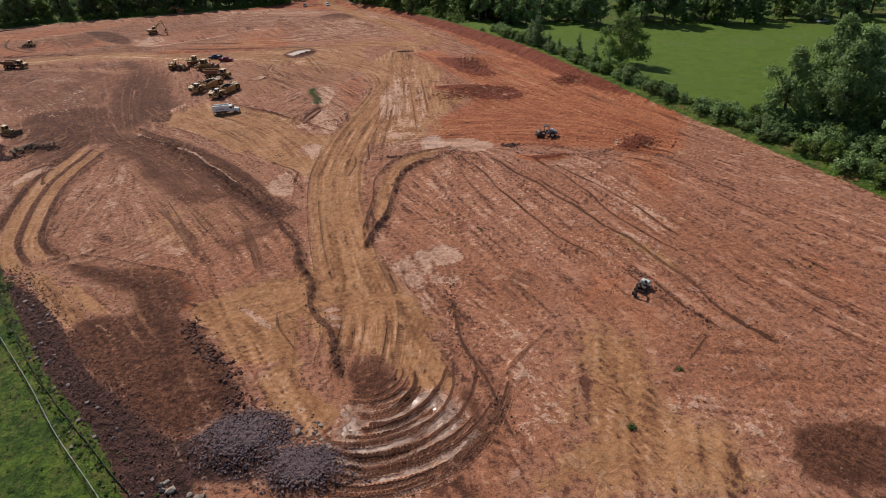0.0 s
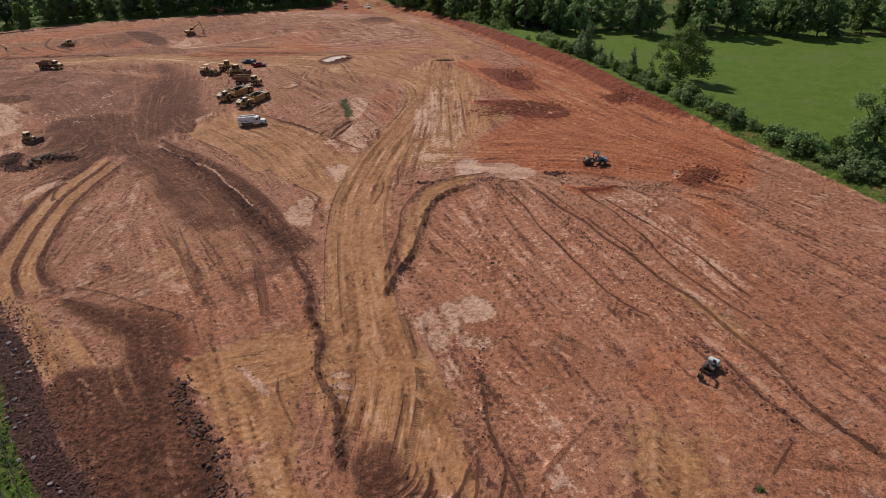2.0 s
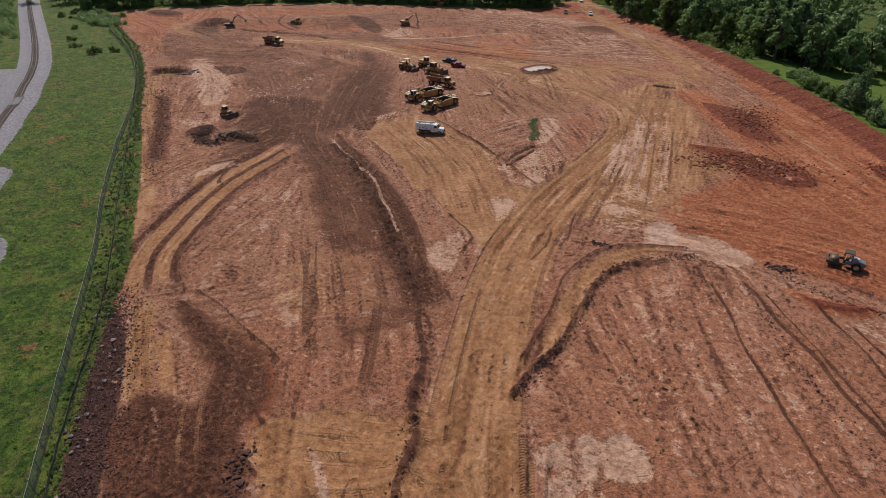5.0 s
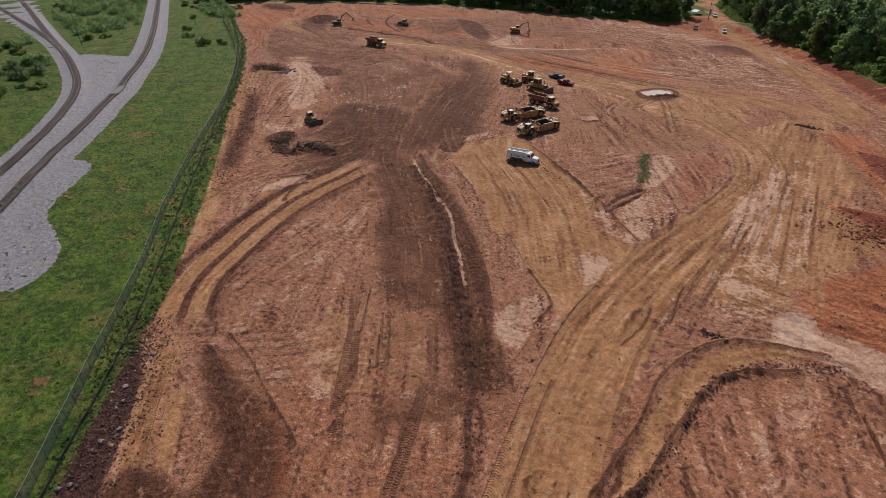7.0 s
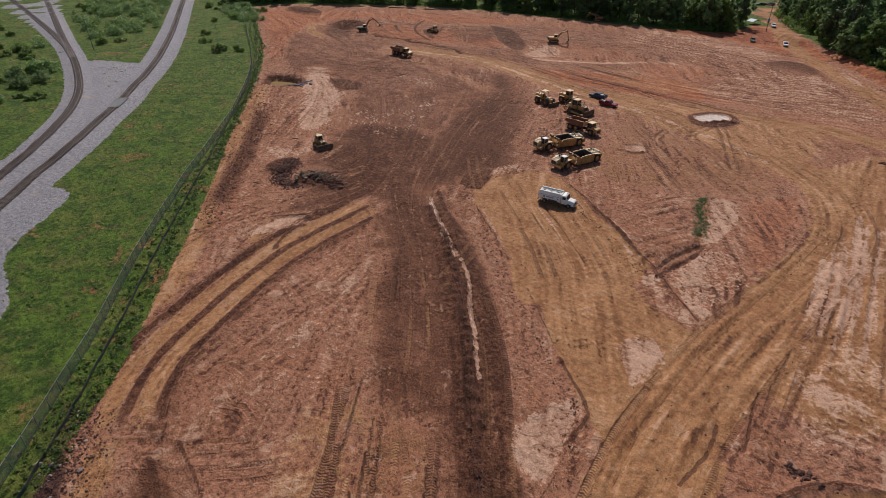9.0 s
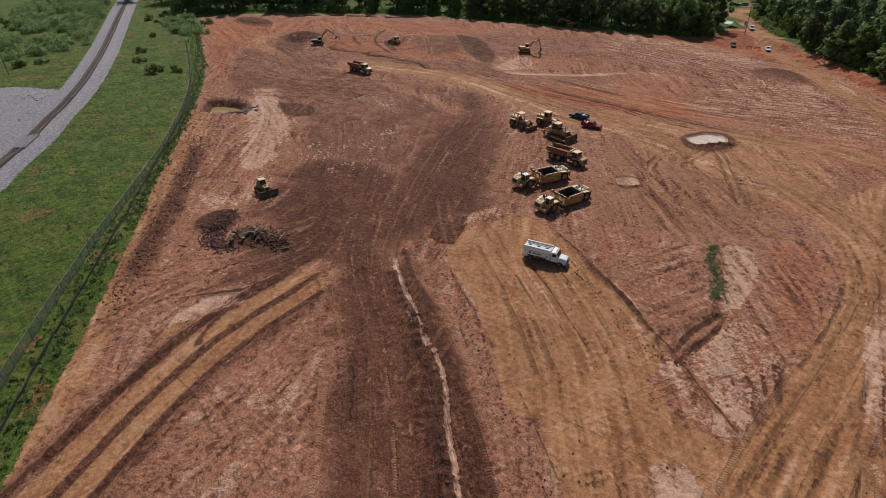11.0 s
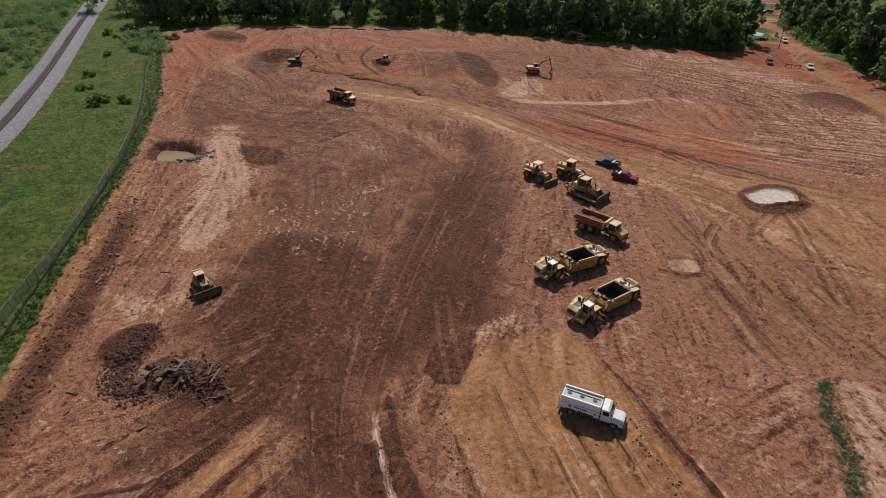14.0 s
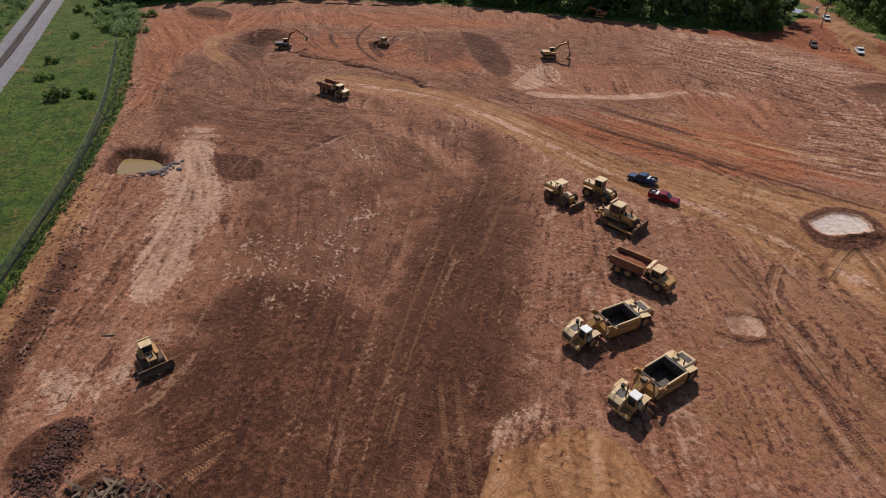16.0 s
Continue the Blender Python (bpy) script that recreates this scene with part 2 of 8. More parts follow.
    h = add(n.math("MULTIPLY", h, dirt), times(add(gfine, n.math("MULTIPLY", tuft, 0.5)), 1.8, gm, less(lawn, 0.6)), times(grit, 0.5, vm))
    n.bump(add(h, n.math("MULTIPLY", core_line, -0.4)), 1.0, 0.25)
    rough = n.math("SUBTRACT", 0.92, n.math("MULTIPLY", wetm, 0.66))
    return n.done(c, rough, spec=n.math("ADD", 0.22, n.math("MULTIPLY", wetm, 0.34)))


def simple(name, color, rough=0.6, metal=0.0, vary=0.25, scale=6.0, dirt=None, dirt_amount=0.5, spec=0.4):
    """Paint, metal or rubber with mottling at two sizes and, where given, dust on it."""
    n = Nodes(name)
    p = n.coords()
    f = n.noise(p, scale, 5, 0.6)
    g = n.noise(p, scale * 0.22, 4, 0.6, 0.6)
    c = n.scale(color, n.math("ADD", 1 - vary, n.math("MULTIPLY", n.math("ADD", f, g), vary)))
    if dirt:
        c = n.mix(n.math("MULTIPLY", n.ramp(n.math("ADD", g, n.math("MULTIPLY", f, 0.3)), 0.5, 0.85), dirt_amount), c, dirt)
    n.bump(f, 0.15, 0.02)
    return n.done(c, n.math("ADD", rough - 0.08, n.math("MULTIPLY", f, 0.16)), metal, spec)


DUST = (0.26, 0.14, 0.085)
M_SOIL = soil_material()
M_CAT = simple("weathered_yellow_paint", (0.56, 0.300, 0.098), 0.5, vary=0.45, scale=3.5, dirt=(0.19, 0.100, 0.056), dirt_amount=0.65)
M_CATPALE = simple("sun_bleached_cream_roof", (0.70, 0.500, 0.285), 0.55, vary=0.3, scale=3.5, dirt=(0.26, 0.15, 0.085), dirt_amount=0.5)
M_STEEL = simple("worn_dusty_steel", (0.11, 0.08, 0.06), 0.55, 0.4, 0.5, dirt=DUST, dirt_amount=0.5)
M_BLACK = simple("black_rubber", (0.028, 0.025, 0.024), 0.85, dirt=(0.13, 0.075, 0.05), dirt_amount=0.55)
M_DARK = simple("dark_machine_grey", (0.045, 0.042, 0.040), 0.6, dirt=DUST, dirt_amount=0.3)
M_WHITE = simple("white_vehicle_paint", (0.80, 0.80, 0.80), 0.3, vary=0.06, dirt=DUST, dirt_amount=0.12)
M_GREY = simple("grey_paint", (0.20, 0.22, 0.25), 0.5, dirt=DUST, dirt_amount=0.25)
M_SILVER = simple("silver_grey_metal", (0.24, 0.25, 0.26), 0.55, 0.3, vary=0.15)
M_BLUE = simple("dark_blue_car_paint", (0.022, 0.062, 0.125), 0.28, 0.2, vary=0.08)
M_RED = simple("maroon_car_paint", (0.20, 0.012, 0.028), 0.28, 0.1, vary=0.08)
M_ORANGE = simple("rust_orange_paint", (0.40, 0.13, 0.035), 0.6, dirt=DUST, dirt_amount=0.4)
M_RUSTRED = simple("rusty_red_steel_bed", (0.23, 0.085, 0.055), 0.7, 0.2, dirt=DUST, dirt_amount=0.6)
M_GLASS = simple("dark_tinted_glass", (0.02, 0.025, 0.03), 0.08, vary=0.05, spec=0.6)
M_WOOD = simple("weathered_grey_wood", (0.17, 0.115, 0.08), 0.85, vary=0.5, scale=3.0)
M_TIE = simple("creosoted_tie", (0.150, 0.122, 0.112), 0.85, vary=0.4)
M_RAIL = simple("rusty_rail_steel", (0.20, 0.13, 0.11), 0.45, 0.7)
M_ROCK = simple("grey_purple_rock", (0.21, 0.165, 0.165), 0.9, vary=0.5, scale=2.0)
M_PALEROCK = simple("pale_rock", (0.30, 0.24, 0.20), 0.9, vary=0.4, scale=2.0)
M_HEAP = simple("crushed_purple_rock", (0.135, 0.092, 0.098), 0.9, vary=0.5, scale=2.0)
M_CLOD = simple("dark_red_clod", (0.100, 0.046, 0.036), 0.95, vary=0.5, scale=1.5)
M_REDCLOD = simple("red_clay_clod", (0.22, 0.070, 0.035), 0.95, vary=0.5, scale=1.5)
M_BARK = simple("grey_brown_bark", (0.085, 0.065, 0.05), 0.9, vary=0.5, scale=2.0)
M_SILT = simple("black_silt_fabric", (0.034, 0.040, 0.034), 0.8, vary=0.3)
M_ASPHALT = simple("grey_asphalt", (0.17, 0.17, 0.18), 0.9, vary=0.3, scale=1.0)


def leaf_material(name, dark, light):
    n = Nodes(name)
    c = n.mix(n.island(), dark, light)
    c = n.scale(c, n.math("ADD", 0.7, n.math("MULTIPLY", n.random(), 0.6)))
    n.done(c, 0.55, spec=0.3)
    tr = n.t.nodes.new("ShaderNodeBsdfTranslucent")
    n.put(tr.inputs[0], n.scale(c, 1.2))
    ms = n.t.nodes.new("ShaderNodeMixShader")
    ms.inputs[0].default_value = 0.42
    n.t.links.new(n.bsdf.outputs[0], ms.inputs[1])
    n.t.links.new(tr.outputs[0], ms.inputs[2])
    n.t.links.new(ms.outputs[0], n.t.nodes["Material Output"].inputs[0])
    return n.mat


M_LEAF = leaf_material("broad_leaves", (0.098, 0.160, 0.062), (0.225, 0.310, 0.110))
M_LEAFLIGHT = leaf_material("light_green_leaves", (0.085, 0.140, 0.028), (0.175, 0.240, 0.062))
M_LEAFDARK = leaf_material("dark_cedar_leaves", (0.072, 0.118, 0.052), (0.150, 0.225, 0.085))
M_WEED = leaf_material("weed_leaves", (0.045, 0.080, 0.022), (0.100, 0.150, 0.042))


def mesh_material():
    n = Nodes("chain_link_mesh")
    n.done((0.17, 0.18, 0.175), 0.6, 0.2)
    tr = n.t.nodes.new("ShaderNodeBsdfTransparent")
    ms = n.t.nodes.new("ShaderNodeMixShader")
    ms.inputs[0].default_value = 0.30
    n.t.links.new(tr.outputs[0], ms.inputs[1])
    n.t.links.new(n.bsdf.outputs[0], ms.inputs[2])
    n.t.links.new(ms.outputs[0], n.t.nodes["Material Output"].inputs[0])
    return n.mat


M_MESH = mesh_material()


# ---- ground plan ----
# The sheet is laid along the west fence: u runs along it, v away from it into the site.
ORIGIN = np.array((-37.0, 42.0))
U_DIR = np.array((-0.743, 0.669))
V_DIR = np.array((0.669, 0.743))


def ticks(lo, hi, fine, spans, far):
    """Positions with the given step inside lo..hi (finer in spans), growing to +-far outside."""
    out = [lo]
    while out[-1] < hi:
        step = min([s for a, b, s in spans if a <= out[-1] < b] + [fine])
        out.append(out[-1] + step)
    step, right = fine, [out[-1]]
    while right[-1] < far:
        step *= 1.35
        right.append(right[-1] + step)
    step, left = fine, [lo]
    while left[-1] > -far:
        step *= 1.35
        left.append(left[-1] - step)
    return np.array(left[:0:-1] + out + right[1:])


GU = ticks(-60, 430, 0.75, [(-25, 215, 0.36), (215, 300, 0.5)], 2600)
GV = ticks(-95, 245, 1.0, [(-12, 240, 0.75), (-2, 135, 0.36), (135, 175, 0.55)], 2600)
NU, NV = len(GU), len(GV)
UU, VV = np.meshgrid(GU, GV, indexing="ij")
GX = (ORIGIN[0] + UU * U_DIR[0] + VV * V_DIR[0]).ravel()
GY = (ORIGIN[1] + UU * U_DIR[1] + VV * V_DIR[1]).ravel()
N = NU * NV
height = np.zeros(N)
LAYERS = {k: np.zeros(N) for k in ("ochre", "dark", "red", "pale", "wet", "rock", "grass", "gravel", "lawn", "cut")}
# direction of the drag marks, kept as a double angle so that both ways along a line are one
turn_c, turn_s = np.full(N, math.cos(radians(238))), np.full(N, math.sin(radians(238)))
rut_away, rut_strength, rut_line, rut_half, rut_s = np.full(N, 9.0), np.zeros(N), np.full(N, 0.3), np.full(N, 1.0), np.zeros(N)


def smooth(x, lo, hi):
    q = np.clip((x - lo) / (hi - lo), 0, 1)
    return q * q * (3 - 2 * q)


def spline(pts, step=2.5):
    """A smooth line through a few plan points."""
    p = np.array(pts, float)
    if len(p) < 3:
        return p
    q = np.vstack([2 * p[0] - p[1], p, 2 * p[-1] - p[-2]])
    out = []
    for i in range(1, len(q) - 2):
        a, b, c, d = q[i - 1:i + 3]
        k = max(2, int(np.linalg.norm(c - b) / step))
        for f in np.arange(k) / k:
            out.append(0.5 * (2 * b + (c - a) * f + (2 * a - 5 * b + 4 * c - d) * f * f + (3 * b - a - 3 * c + d) * f ** 3))
    return np.array(out + [p[-1]])


def near(line, reach, ways=False):
    """Indices of ground points within reach of a line, with signed distance and length along it (and the line's angle there)."""
    lo, hi = line.min(0) - reach, line.max(0) + reach
    idx = np.flatnonzero((GX > lo[0]) & (GX < hi[0]) & (GY > lo[1]) & (GY < hi[1]))
    x, y = GX[idx], GY[idx]
    best, sign, along, angle, s0 = np.full(len(idx), 1e9), np.ones(len(idx)), np.zeros(len(idx)), np.zeros(len(idx)), 0.0
    for a, b in zip(line[:-1], line[1:]):
        d = b - a
        L = np.hypot(*d)
        if L < 1e-6:
            continue
        d = d / L
        m = (x > min(a[0], b[0]) - reach) & (x < max(a[0], b[0]) + reach) & (y > min(a[1], b[1]) - reach) & (y < max(a[1], b[1]) + reach)
        k = np.flatnonzero(m)
        px, py = x[k] - a[0], y[k] - a[1]
        t = np.clip(px * d[0] + py * d[1], 0, L)
        dist = np.hypot(px - t * d[0], py - t * d[1])
        side = np.where(px * d[1] - py * d[0] >= 0, 1.0, -1.0)
        upd = dist < best[k]
        kk = k[upd]
        best[kk], sign[kk], along[kk], angle[kk] = dist[upd], side[upd], s0 + t[upd], math.atan2(d[1], d[0])
        s0 += L
    keep = best < reach
    return (idx[keep], best[keep] * sign[keep], along[keep]) + ((angle[keep],) if ways else ())


def turn(idx, angle, w):
    """Turn the drag marks towards an angle by weight w."""
    w = np.clip(w, 0, 1)
    turn_c[idx] += (np.cos(2 * angle) - turn_c[idx]) * w
    turn_s[idx] += (np.sin(2 * angle) - turn_s[idx]) * w


def road(pts, width, tone="ochre", amount=0.9, soft=0.45, ruts=0, depth=0.12, clear=True):
    """A driven way: its soil, streaks along it and, where asked for, pairs of wheel ruts."""
    half = width / 2
    idx, d, s, angle = near(spline(pts), half * (1 + soft), True)
    if not len(idx):
        return
    w = smooth(-np.abs(d), -half * (1 + soft), -half * (1 - soft)) * amount * smooth(np.minimum(s, s.max() - s), -2, min(12, s.max() * 0.3))
    if clear:
        for k, layer in LAYERS.items():
            if k != tone and k not in ("grass", "gravel", "lawn", "cut"):
                layer[idx] *= 1 - w
    LAYERS[tone][idx] = np.maximum(LAYERS[tone][idx], w)
    turn(idx, angle, w)
    for i in range(ruts):
        c = (i - (ruts - 1) / 2) * width / max(ruts, 1) * 0.8
        q = np.abs(d - c - 0.3 * np.sin(s * 0.07 + i * 2))
        height[idx] += (-depth * np.exp(-(q / 0.45) ** 2) + depth * 0.7 * np.exp(-((q - 0.95) / 0.4) ** 2)) * (0.6 + 0.4 * np.sin(s * 0.21 + i))


def lay(pts, width):
    """The general lie of the drag marks over an area, along a line."""
    idx, d, s, angle = near(spline(pts, 5.0), width / 2, True)
    turn(idx, angle, smooth(-np.abs(d), -width / 2, -width / 4))


def ridge(pts, width, rise, tone="dark", amount=0.8, lumpy=0.5):
    """A windrow of pushed-up soil (or, with a negative rise, a ditch)."""
    idx, d, s, angle = near(spline(pts), width * 1.5, True)
    lump = 1 + lumpy * np.sin(s * 1.9 + 1.3 * np.sin(s * 0.63)) * np.sin(s * 0.83 + d)
    lump *= np.clip(0.85 + 0.35 * np.sin(s * 0.19 + 2.0 * np.sin(s * 0.047) + width * 9), 0.55, 1.2)
    d = d + 0.2 * width * np.sin(s * 0.41 + width * 5)
    q = np.exp(-(d / (width * 0.5)) ** 2)
    height[idx] += rise * q * lump
    if tone:
        w = np.exp(-(d / (width * 0.65)) ** 2) * amount * np.clip(lump, 0.4, 1.1)
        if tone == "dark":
            # a narrower, stronger dark core along the line
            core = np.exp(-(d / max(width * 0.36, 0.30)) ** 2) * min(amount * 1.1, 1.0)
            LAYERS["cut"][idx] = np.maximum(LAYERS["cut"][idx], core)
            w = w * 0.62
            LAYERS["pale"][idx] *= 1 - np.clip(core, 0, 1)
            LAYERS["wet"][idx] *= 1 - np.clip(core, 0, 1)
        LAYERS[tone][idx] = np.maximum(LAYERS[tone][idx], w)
        turn(idx, angle, w)


def inside(pts, soft):
    """Indices and weights of ground points in a plan polygon with a soft edge."""
    p = spline(list(pts) + [pts[0]], 4.0)
    lo, hi = p.min(0) - soft, p.max(0) + soft
    idx = np.flatnonzero((GX > lo[0]) & (GX < hi[0]) & (GY > lo[1]) & (GY < hi[1]))
    x, y = GX[idx], GY[idx]
    odd, best = np.zeros(len(idx), bool), np.full(len(idx), 1e9)
    for a, b in zip(p, np.roll(p, -1, 0)):
        d = b - a
        L2 = max(d @ d, 1e-9)
        t = np.clip(((x - a[0]) * d[0] + (y - a[1]) * d[1]) / L2, 0, 1)
        best = np.minimum(best, np.hypot(x - a[0] - t * d[0], y - a[1] - t * d[1]))
        if a[1] != b[1]:
            odd ^= ((a[1] > y) != (b[1] > y)) & (x < a[0] + (y - a[1]) * d[0] / d[1])
    sd = np.where(odd, best, -best)
    w = smooth(sd, -soft, soft)
    return idx[w > 0], w[w > 0], sd[w > 0]


def patch(pts, tone, amount=0.9, soft=3.0, rise=0.0, lay_deg=None, clear=True):
    """An area of one soil; lay_deg: the direction of its drag marks in degrees from +x."""
    idx, w, sd = inside(pts, soft)
    w2 = w * amount
    if clear:
        for k, layer in LAYERS.items():
            if k != tone and k not in ("grass", "gravel", "lawn", "cut"):
                layer[idx] *= 1 - w2 * 0.8
    if tone:
        LAYERS[tone][idx] = np.maximum(LAYERS[tone][idx], w2)
    if rise:
        height[idx] += rise * smooth(sd, -soft, soft * 2)
    if lay_deg is not None:
        turn(idx, np.full(len(idx), radians(lay_deg)), w)


def beside(pts, off):
    """A line moved sideways by off metres."""
    q = spline(pts)
    d = np.gradient(q, axis=0)
    n = np.stack([-d[:, 1], d[:, 0]], -1) / np.maximum(np.hypot(d[:, 0], d[:, 1]), 1e-6)[:, None]
    return (q + n * off)[::2]


def even(pts, n=14):
    """A smooth line with n points at even spacing."""
    q = spline(pts)
    s = np.r_[0, np.cumsum(np.hypot(*np.diff(q, axis=0).T))]
    t = np.linspace(0, s[-1], n)
    return np.stack([np.interp(t, s, q[:, 0]), np.interp(t, s, q[:, 1])], -1)


def wheels(pts, gauge, width, tone, amount, rise=-0.1, comb=True):
    """A pair of wheel or crawler marks."""
    idx, d, s, angle = near(spline(pts), gauge / 2 + 1.6, True)
    if not len(idx):
        return
    away = np.abs(d)
    ends = np.minimum(1, np.minimum(s, s.max() - s) / 4)
    take = (away < rut_away[idx]) & (np.abs(rut_strength[idx]) < 0.85)
    k = idx[take]
    rut_away[k], rut_line[k], rut_half[k], rut_s[k] = away[take], width * 0.45, gauge / 2, s[take]
    rut_strength[k] = ((1 if tone == "dark" else -1) * amount * ends)[take]
    height[idx] += rise * np.exp(-((away - gauge / 2) / 0.4) ** 2) * ends
    if comb:
        turn(idx, angle, 0.6 * ends)


# ---- the lie of the land ----
SITE = [(-36, 40), (-46, 52), (-60, 65), (-77, 84.5), (-90, 100.5), (-103, 113), (-118, 128), (-141, 149.1), (-156.3, 162.3), (-186.5, 191),
        (-218, 219), (-244, 237), (-272, 256), (-303, 276), (-323, 293), (-305, 320), (-268, 350), (-217, 374), (-170, 385), (-128, 393),
        (-88, 401), (-72, 416), (-48, 392), (-16, 346), (1, 319), (19, 287), (40, 245), (52, 207), (62, 182), (71.5, 160),
        (79, 142), (85, 124.5), (92.5, 103.6), (104, 76), (114, 30), (90, -10), (0, -10), (-20, 20)]
idx, w, sd = inside(SITE, 1.6)
LAYERS["grass"][:] = 1.0
LAYERS["grass"][idx] = 1 - w
# the pasture lies above the site's east edge, behind a cut bank
EAST = [(-60, 395), (-23.6, 343), (-7.4, 315), (8, 284), (30, 241), (45, 198), (58, 178), (69, 158), (77, 140.6), (83, 123.5), (90.7, 102.6), (102, 75), (116, 30), (130, -60)]
idx, d, s = near(spline(EAST), 40)
side = smooth(-d, 0.0, 10.0)
height[idx] += 2.2 * side * smooth(-np.abs(d), -38, -20)
LAWN = [(8, 300), (33, 248), (50, 212), (76, 166), (97, 126), (125, 95), (280, 95), (300, 225), (166, 281), (91, 299), (38, 308)]
idx, w, sd = inside(LAWN, 6)
LAYERS["lawn"][idx] = w

# which way the machines went, area by area
lay([(-310, 290), (-240, 262), (-200, 240), (-165, 222), (-130, 195), (-105, 165)], 50)
lay([(-260, 325), (-225, 300), (-190, 286), (-150, 279)], 34)
lay([(-170, 305), (-120, 290), (-70, 288), (-20, 300)], 44)
lay([(-230, 345), (-180, 340), (-130, 350), (-80, 372), (-50, 380)], 50)
lay([(-195, 205), (-140, 152), (-100, 113), (-60, 76)], 22)
lay([(-77.2, 147.4), (-86, 155), (-97.2, 165.7), (-112.8, 183.5), (-130.7, 206.1), (-156.8, 232.5)], 46)
lay([(-86.3, 159.5), (-91.6, 176.2), (-99.4, 200.5), (-111.7, 231.1), (-122.9, 265.3)], 34)
lay([(-114.9, 153.3), (-118, 165), (-121.3, 177.6), (-129.1, 190.8)], 26)
lay([(-115.9, 138.9), (-112.6, 149), (-108.8, 160.8), (-104.4, 174.5)], 22)
lay([(-115.2, 147.2), (-113.7, 157.3), (-114.2, 167.6), (-120.6, 185.6), (-134.8, 203.2)], 18)
lay([(-46.7, 100.8), (-55.5, 113.4), (-65.2, 127.1), (-80.3, 146.6), (-91.8, 163.1)], 20)
lay([(-35.1, 110.2), (-43.9, 122.8), (-54.3, 136.2), (-69.8, 152.6), (-87.9, 166.3)], 16)
lay([(-70.7, 89.2), (-66.9, 93.4), (-61, 97.1), (-56, 102.3)], 16)
lay([(-82.8, 112.5), (-84.1, 123.5), (-86.4, 136), (-91, 149.7)], 26)
lay([(9.1, 134.6), (19.1, 106.6), (27.2, 87)], 40)
lay([(27.8, 137.8), (38, 110.1), (43.8, 92.2)], 46)
lay([(28, 49.2), (37.7, 47.7), (50.9, 46)], 26)
lay([(33.4, 57.3), (43.9, 55.5), (57.4, 55.5)], 22)
lay([(-10.6, 147.2), (-9.4, 175.3), (-8.9, 209.4), (-9.9, 250.4)], 40)
lay([(1.6, 158.6), (26.8, 156.4), (47.5, 146.1)], 40)
lay([(18.8, 254), (46.6, 196.9), (63.4, 162.4)], 40)

# soils, from the widest to the narrowest
# the north painted darker for red-brown soil and for bumps shaded against the sun
patch([(-320, 292), (-268, 346), (-217, 370), (-128, 390), (-80, 402), (-40, 360), (-60, 300), (-110, 285), (-170, 262), (-200, 228), (-225, 232)], "dark", 0.44, 14, clear=False)
patch([(-100, 330), (-60, 390), (-24, 342), (8, 284), (-10, 262), (-60, 275), (-100, 290)], "red", 0.38, 10)
patch([(-322, 294), (-268, 348), (-217, 372), (-128, 391), (-78, 403), (-84, 385), (-150, 365), (-230, 335), (-290, 290)], "red", 0.36, 8)
patch([(-240, 300), (-195, 320), (-165, 318), (-160, 300), (-200, 285), (-240, 285)], "red", 0.6, 8)
patch([(-313.5, 287.1), (-273.3, 316.5), (-230.6, 347.6), (-178.4, 362.9), (-212.2, 324.6), (-255.4, 306.9), (-250.3, 266.9), (-238.4, 236.8)], "red", 0.6, 5)
patch([(-258.5, 284.5), (-253.2, 301.5), (-224.3, 275), (-231.5, 259.8)], "dark", 0.6, 6, clear=False)
patch([(-208.9, 320.5), (-192.6, 338.8), (-171.7, 323.6), (-169.5, 304.4), (-183, 294.7)], "dark", 0.55, 9, clear=False)
patch([(-199.7, 218.1), (-195.3, 230.5), (-170.3, 236.1), (-155, 253), (-132.3, 257.4), (-117.1, 252.6), (-121, 232), (-153, 227.1), (-174.1, 217.1)], "dark", 0.5, 5)
patch([(-179.9, 218.1), (-166.8, 222.3), (-160.6, 214.7), (-169, 211.1)], "dark", 0.9, 2)
patch([(-118, 290), (-90, 300), (-60, 292), (-70, 278), (-105, 280)], "red", 0.5, 9)
patch([(-138, 277.7), (-115, 287.1), (-84.7, 302), (-67.8, 290.3), (-71.5, 275), (-99.2, 270.7), (-126.7, 272)], "red", 0.75, 4)
# orange clay in the east and red-brown clay on the southern fields
patch([(-4.2, 164.5), (9.7, 182.4), (21.2, 200.3), (16.5, 245.9), (32.6, 233.7), (46.6, 196.9), (55.4, 175.9), (66.2, 151.8), (61.4, 137), (51.8, 133.3), (43.7, 139.4), (18.7, 145.8), (1.9, 147.8)], "red", 1.0, 5)
patch([(44, 140.7), (57.4, 126.6), (49.9, 106.9), (44.2, 117.4)], "red", 0.62, 6)
patch([(16, 74.5), (31, 82.6), (37, 72.8), (33.7, 56.2), (36.1, 48.6), (28.2, 41.3), (6.4, 42.6), (10.7, 57.9)], "red", 0.5, 6)
patch([(17.2, 71.6), (28.3, 73.5), (30.1, 58.6), (22, 41.6), (10.2, 42.4)], "ochre", 0.5, 6, clear=False)
patch([(62.6, 94.7), (74, 78.7), (64.6, 65.2), (58.3, 71)], "red", 0.55, 8)
patch([(24.8, 84.7), (33.4, 83.7), (28.8, 75.7), (19.8, 73.9)], "red", 0.6, 4)
patch([(-81.7, 240.7), (-68.6, 257.6), (-46.4, 243.1), (-30.3, 234.6), (-29.8, 209.7), (-42.2, 210.6), (-58.3, 199.4), (-71.8, 205.5)], "ochre", 0.46, 6)
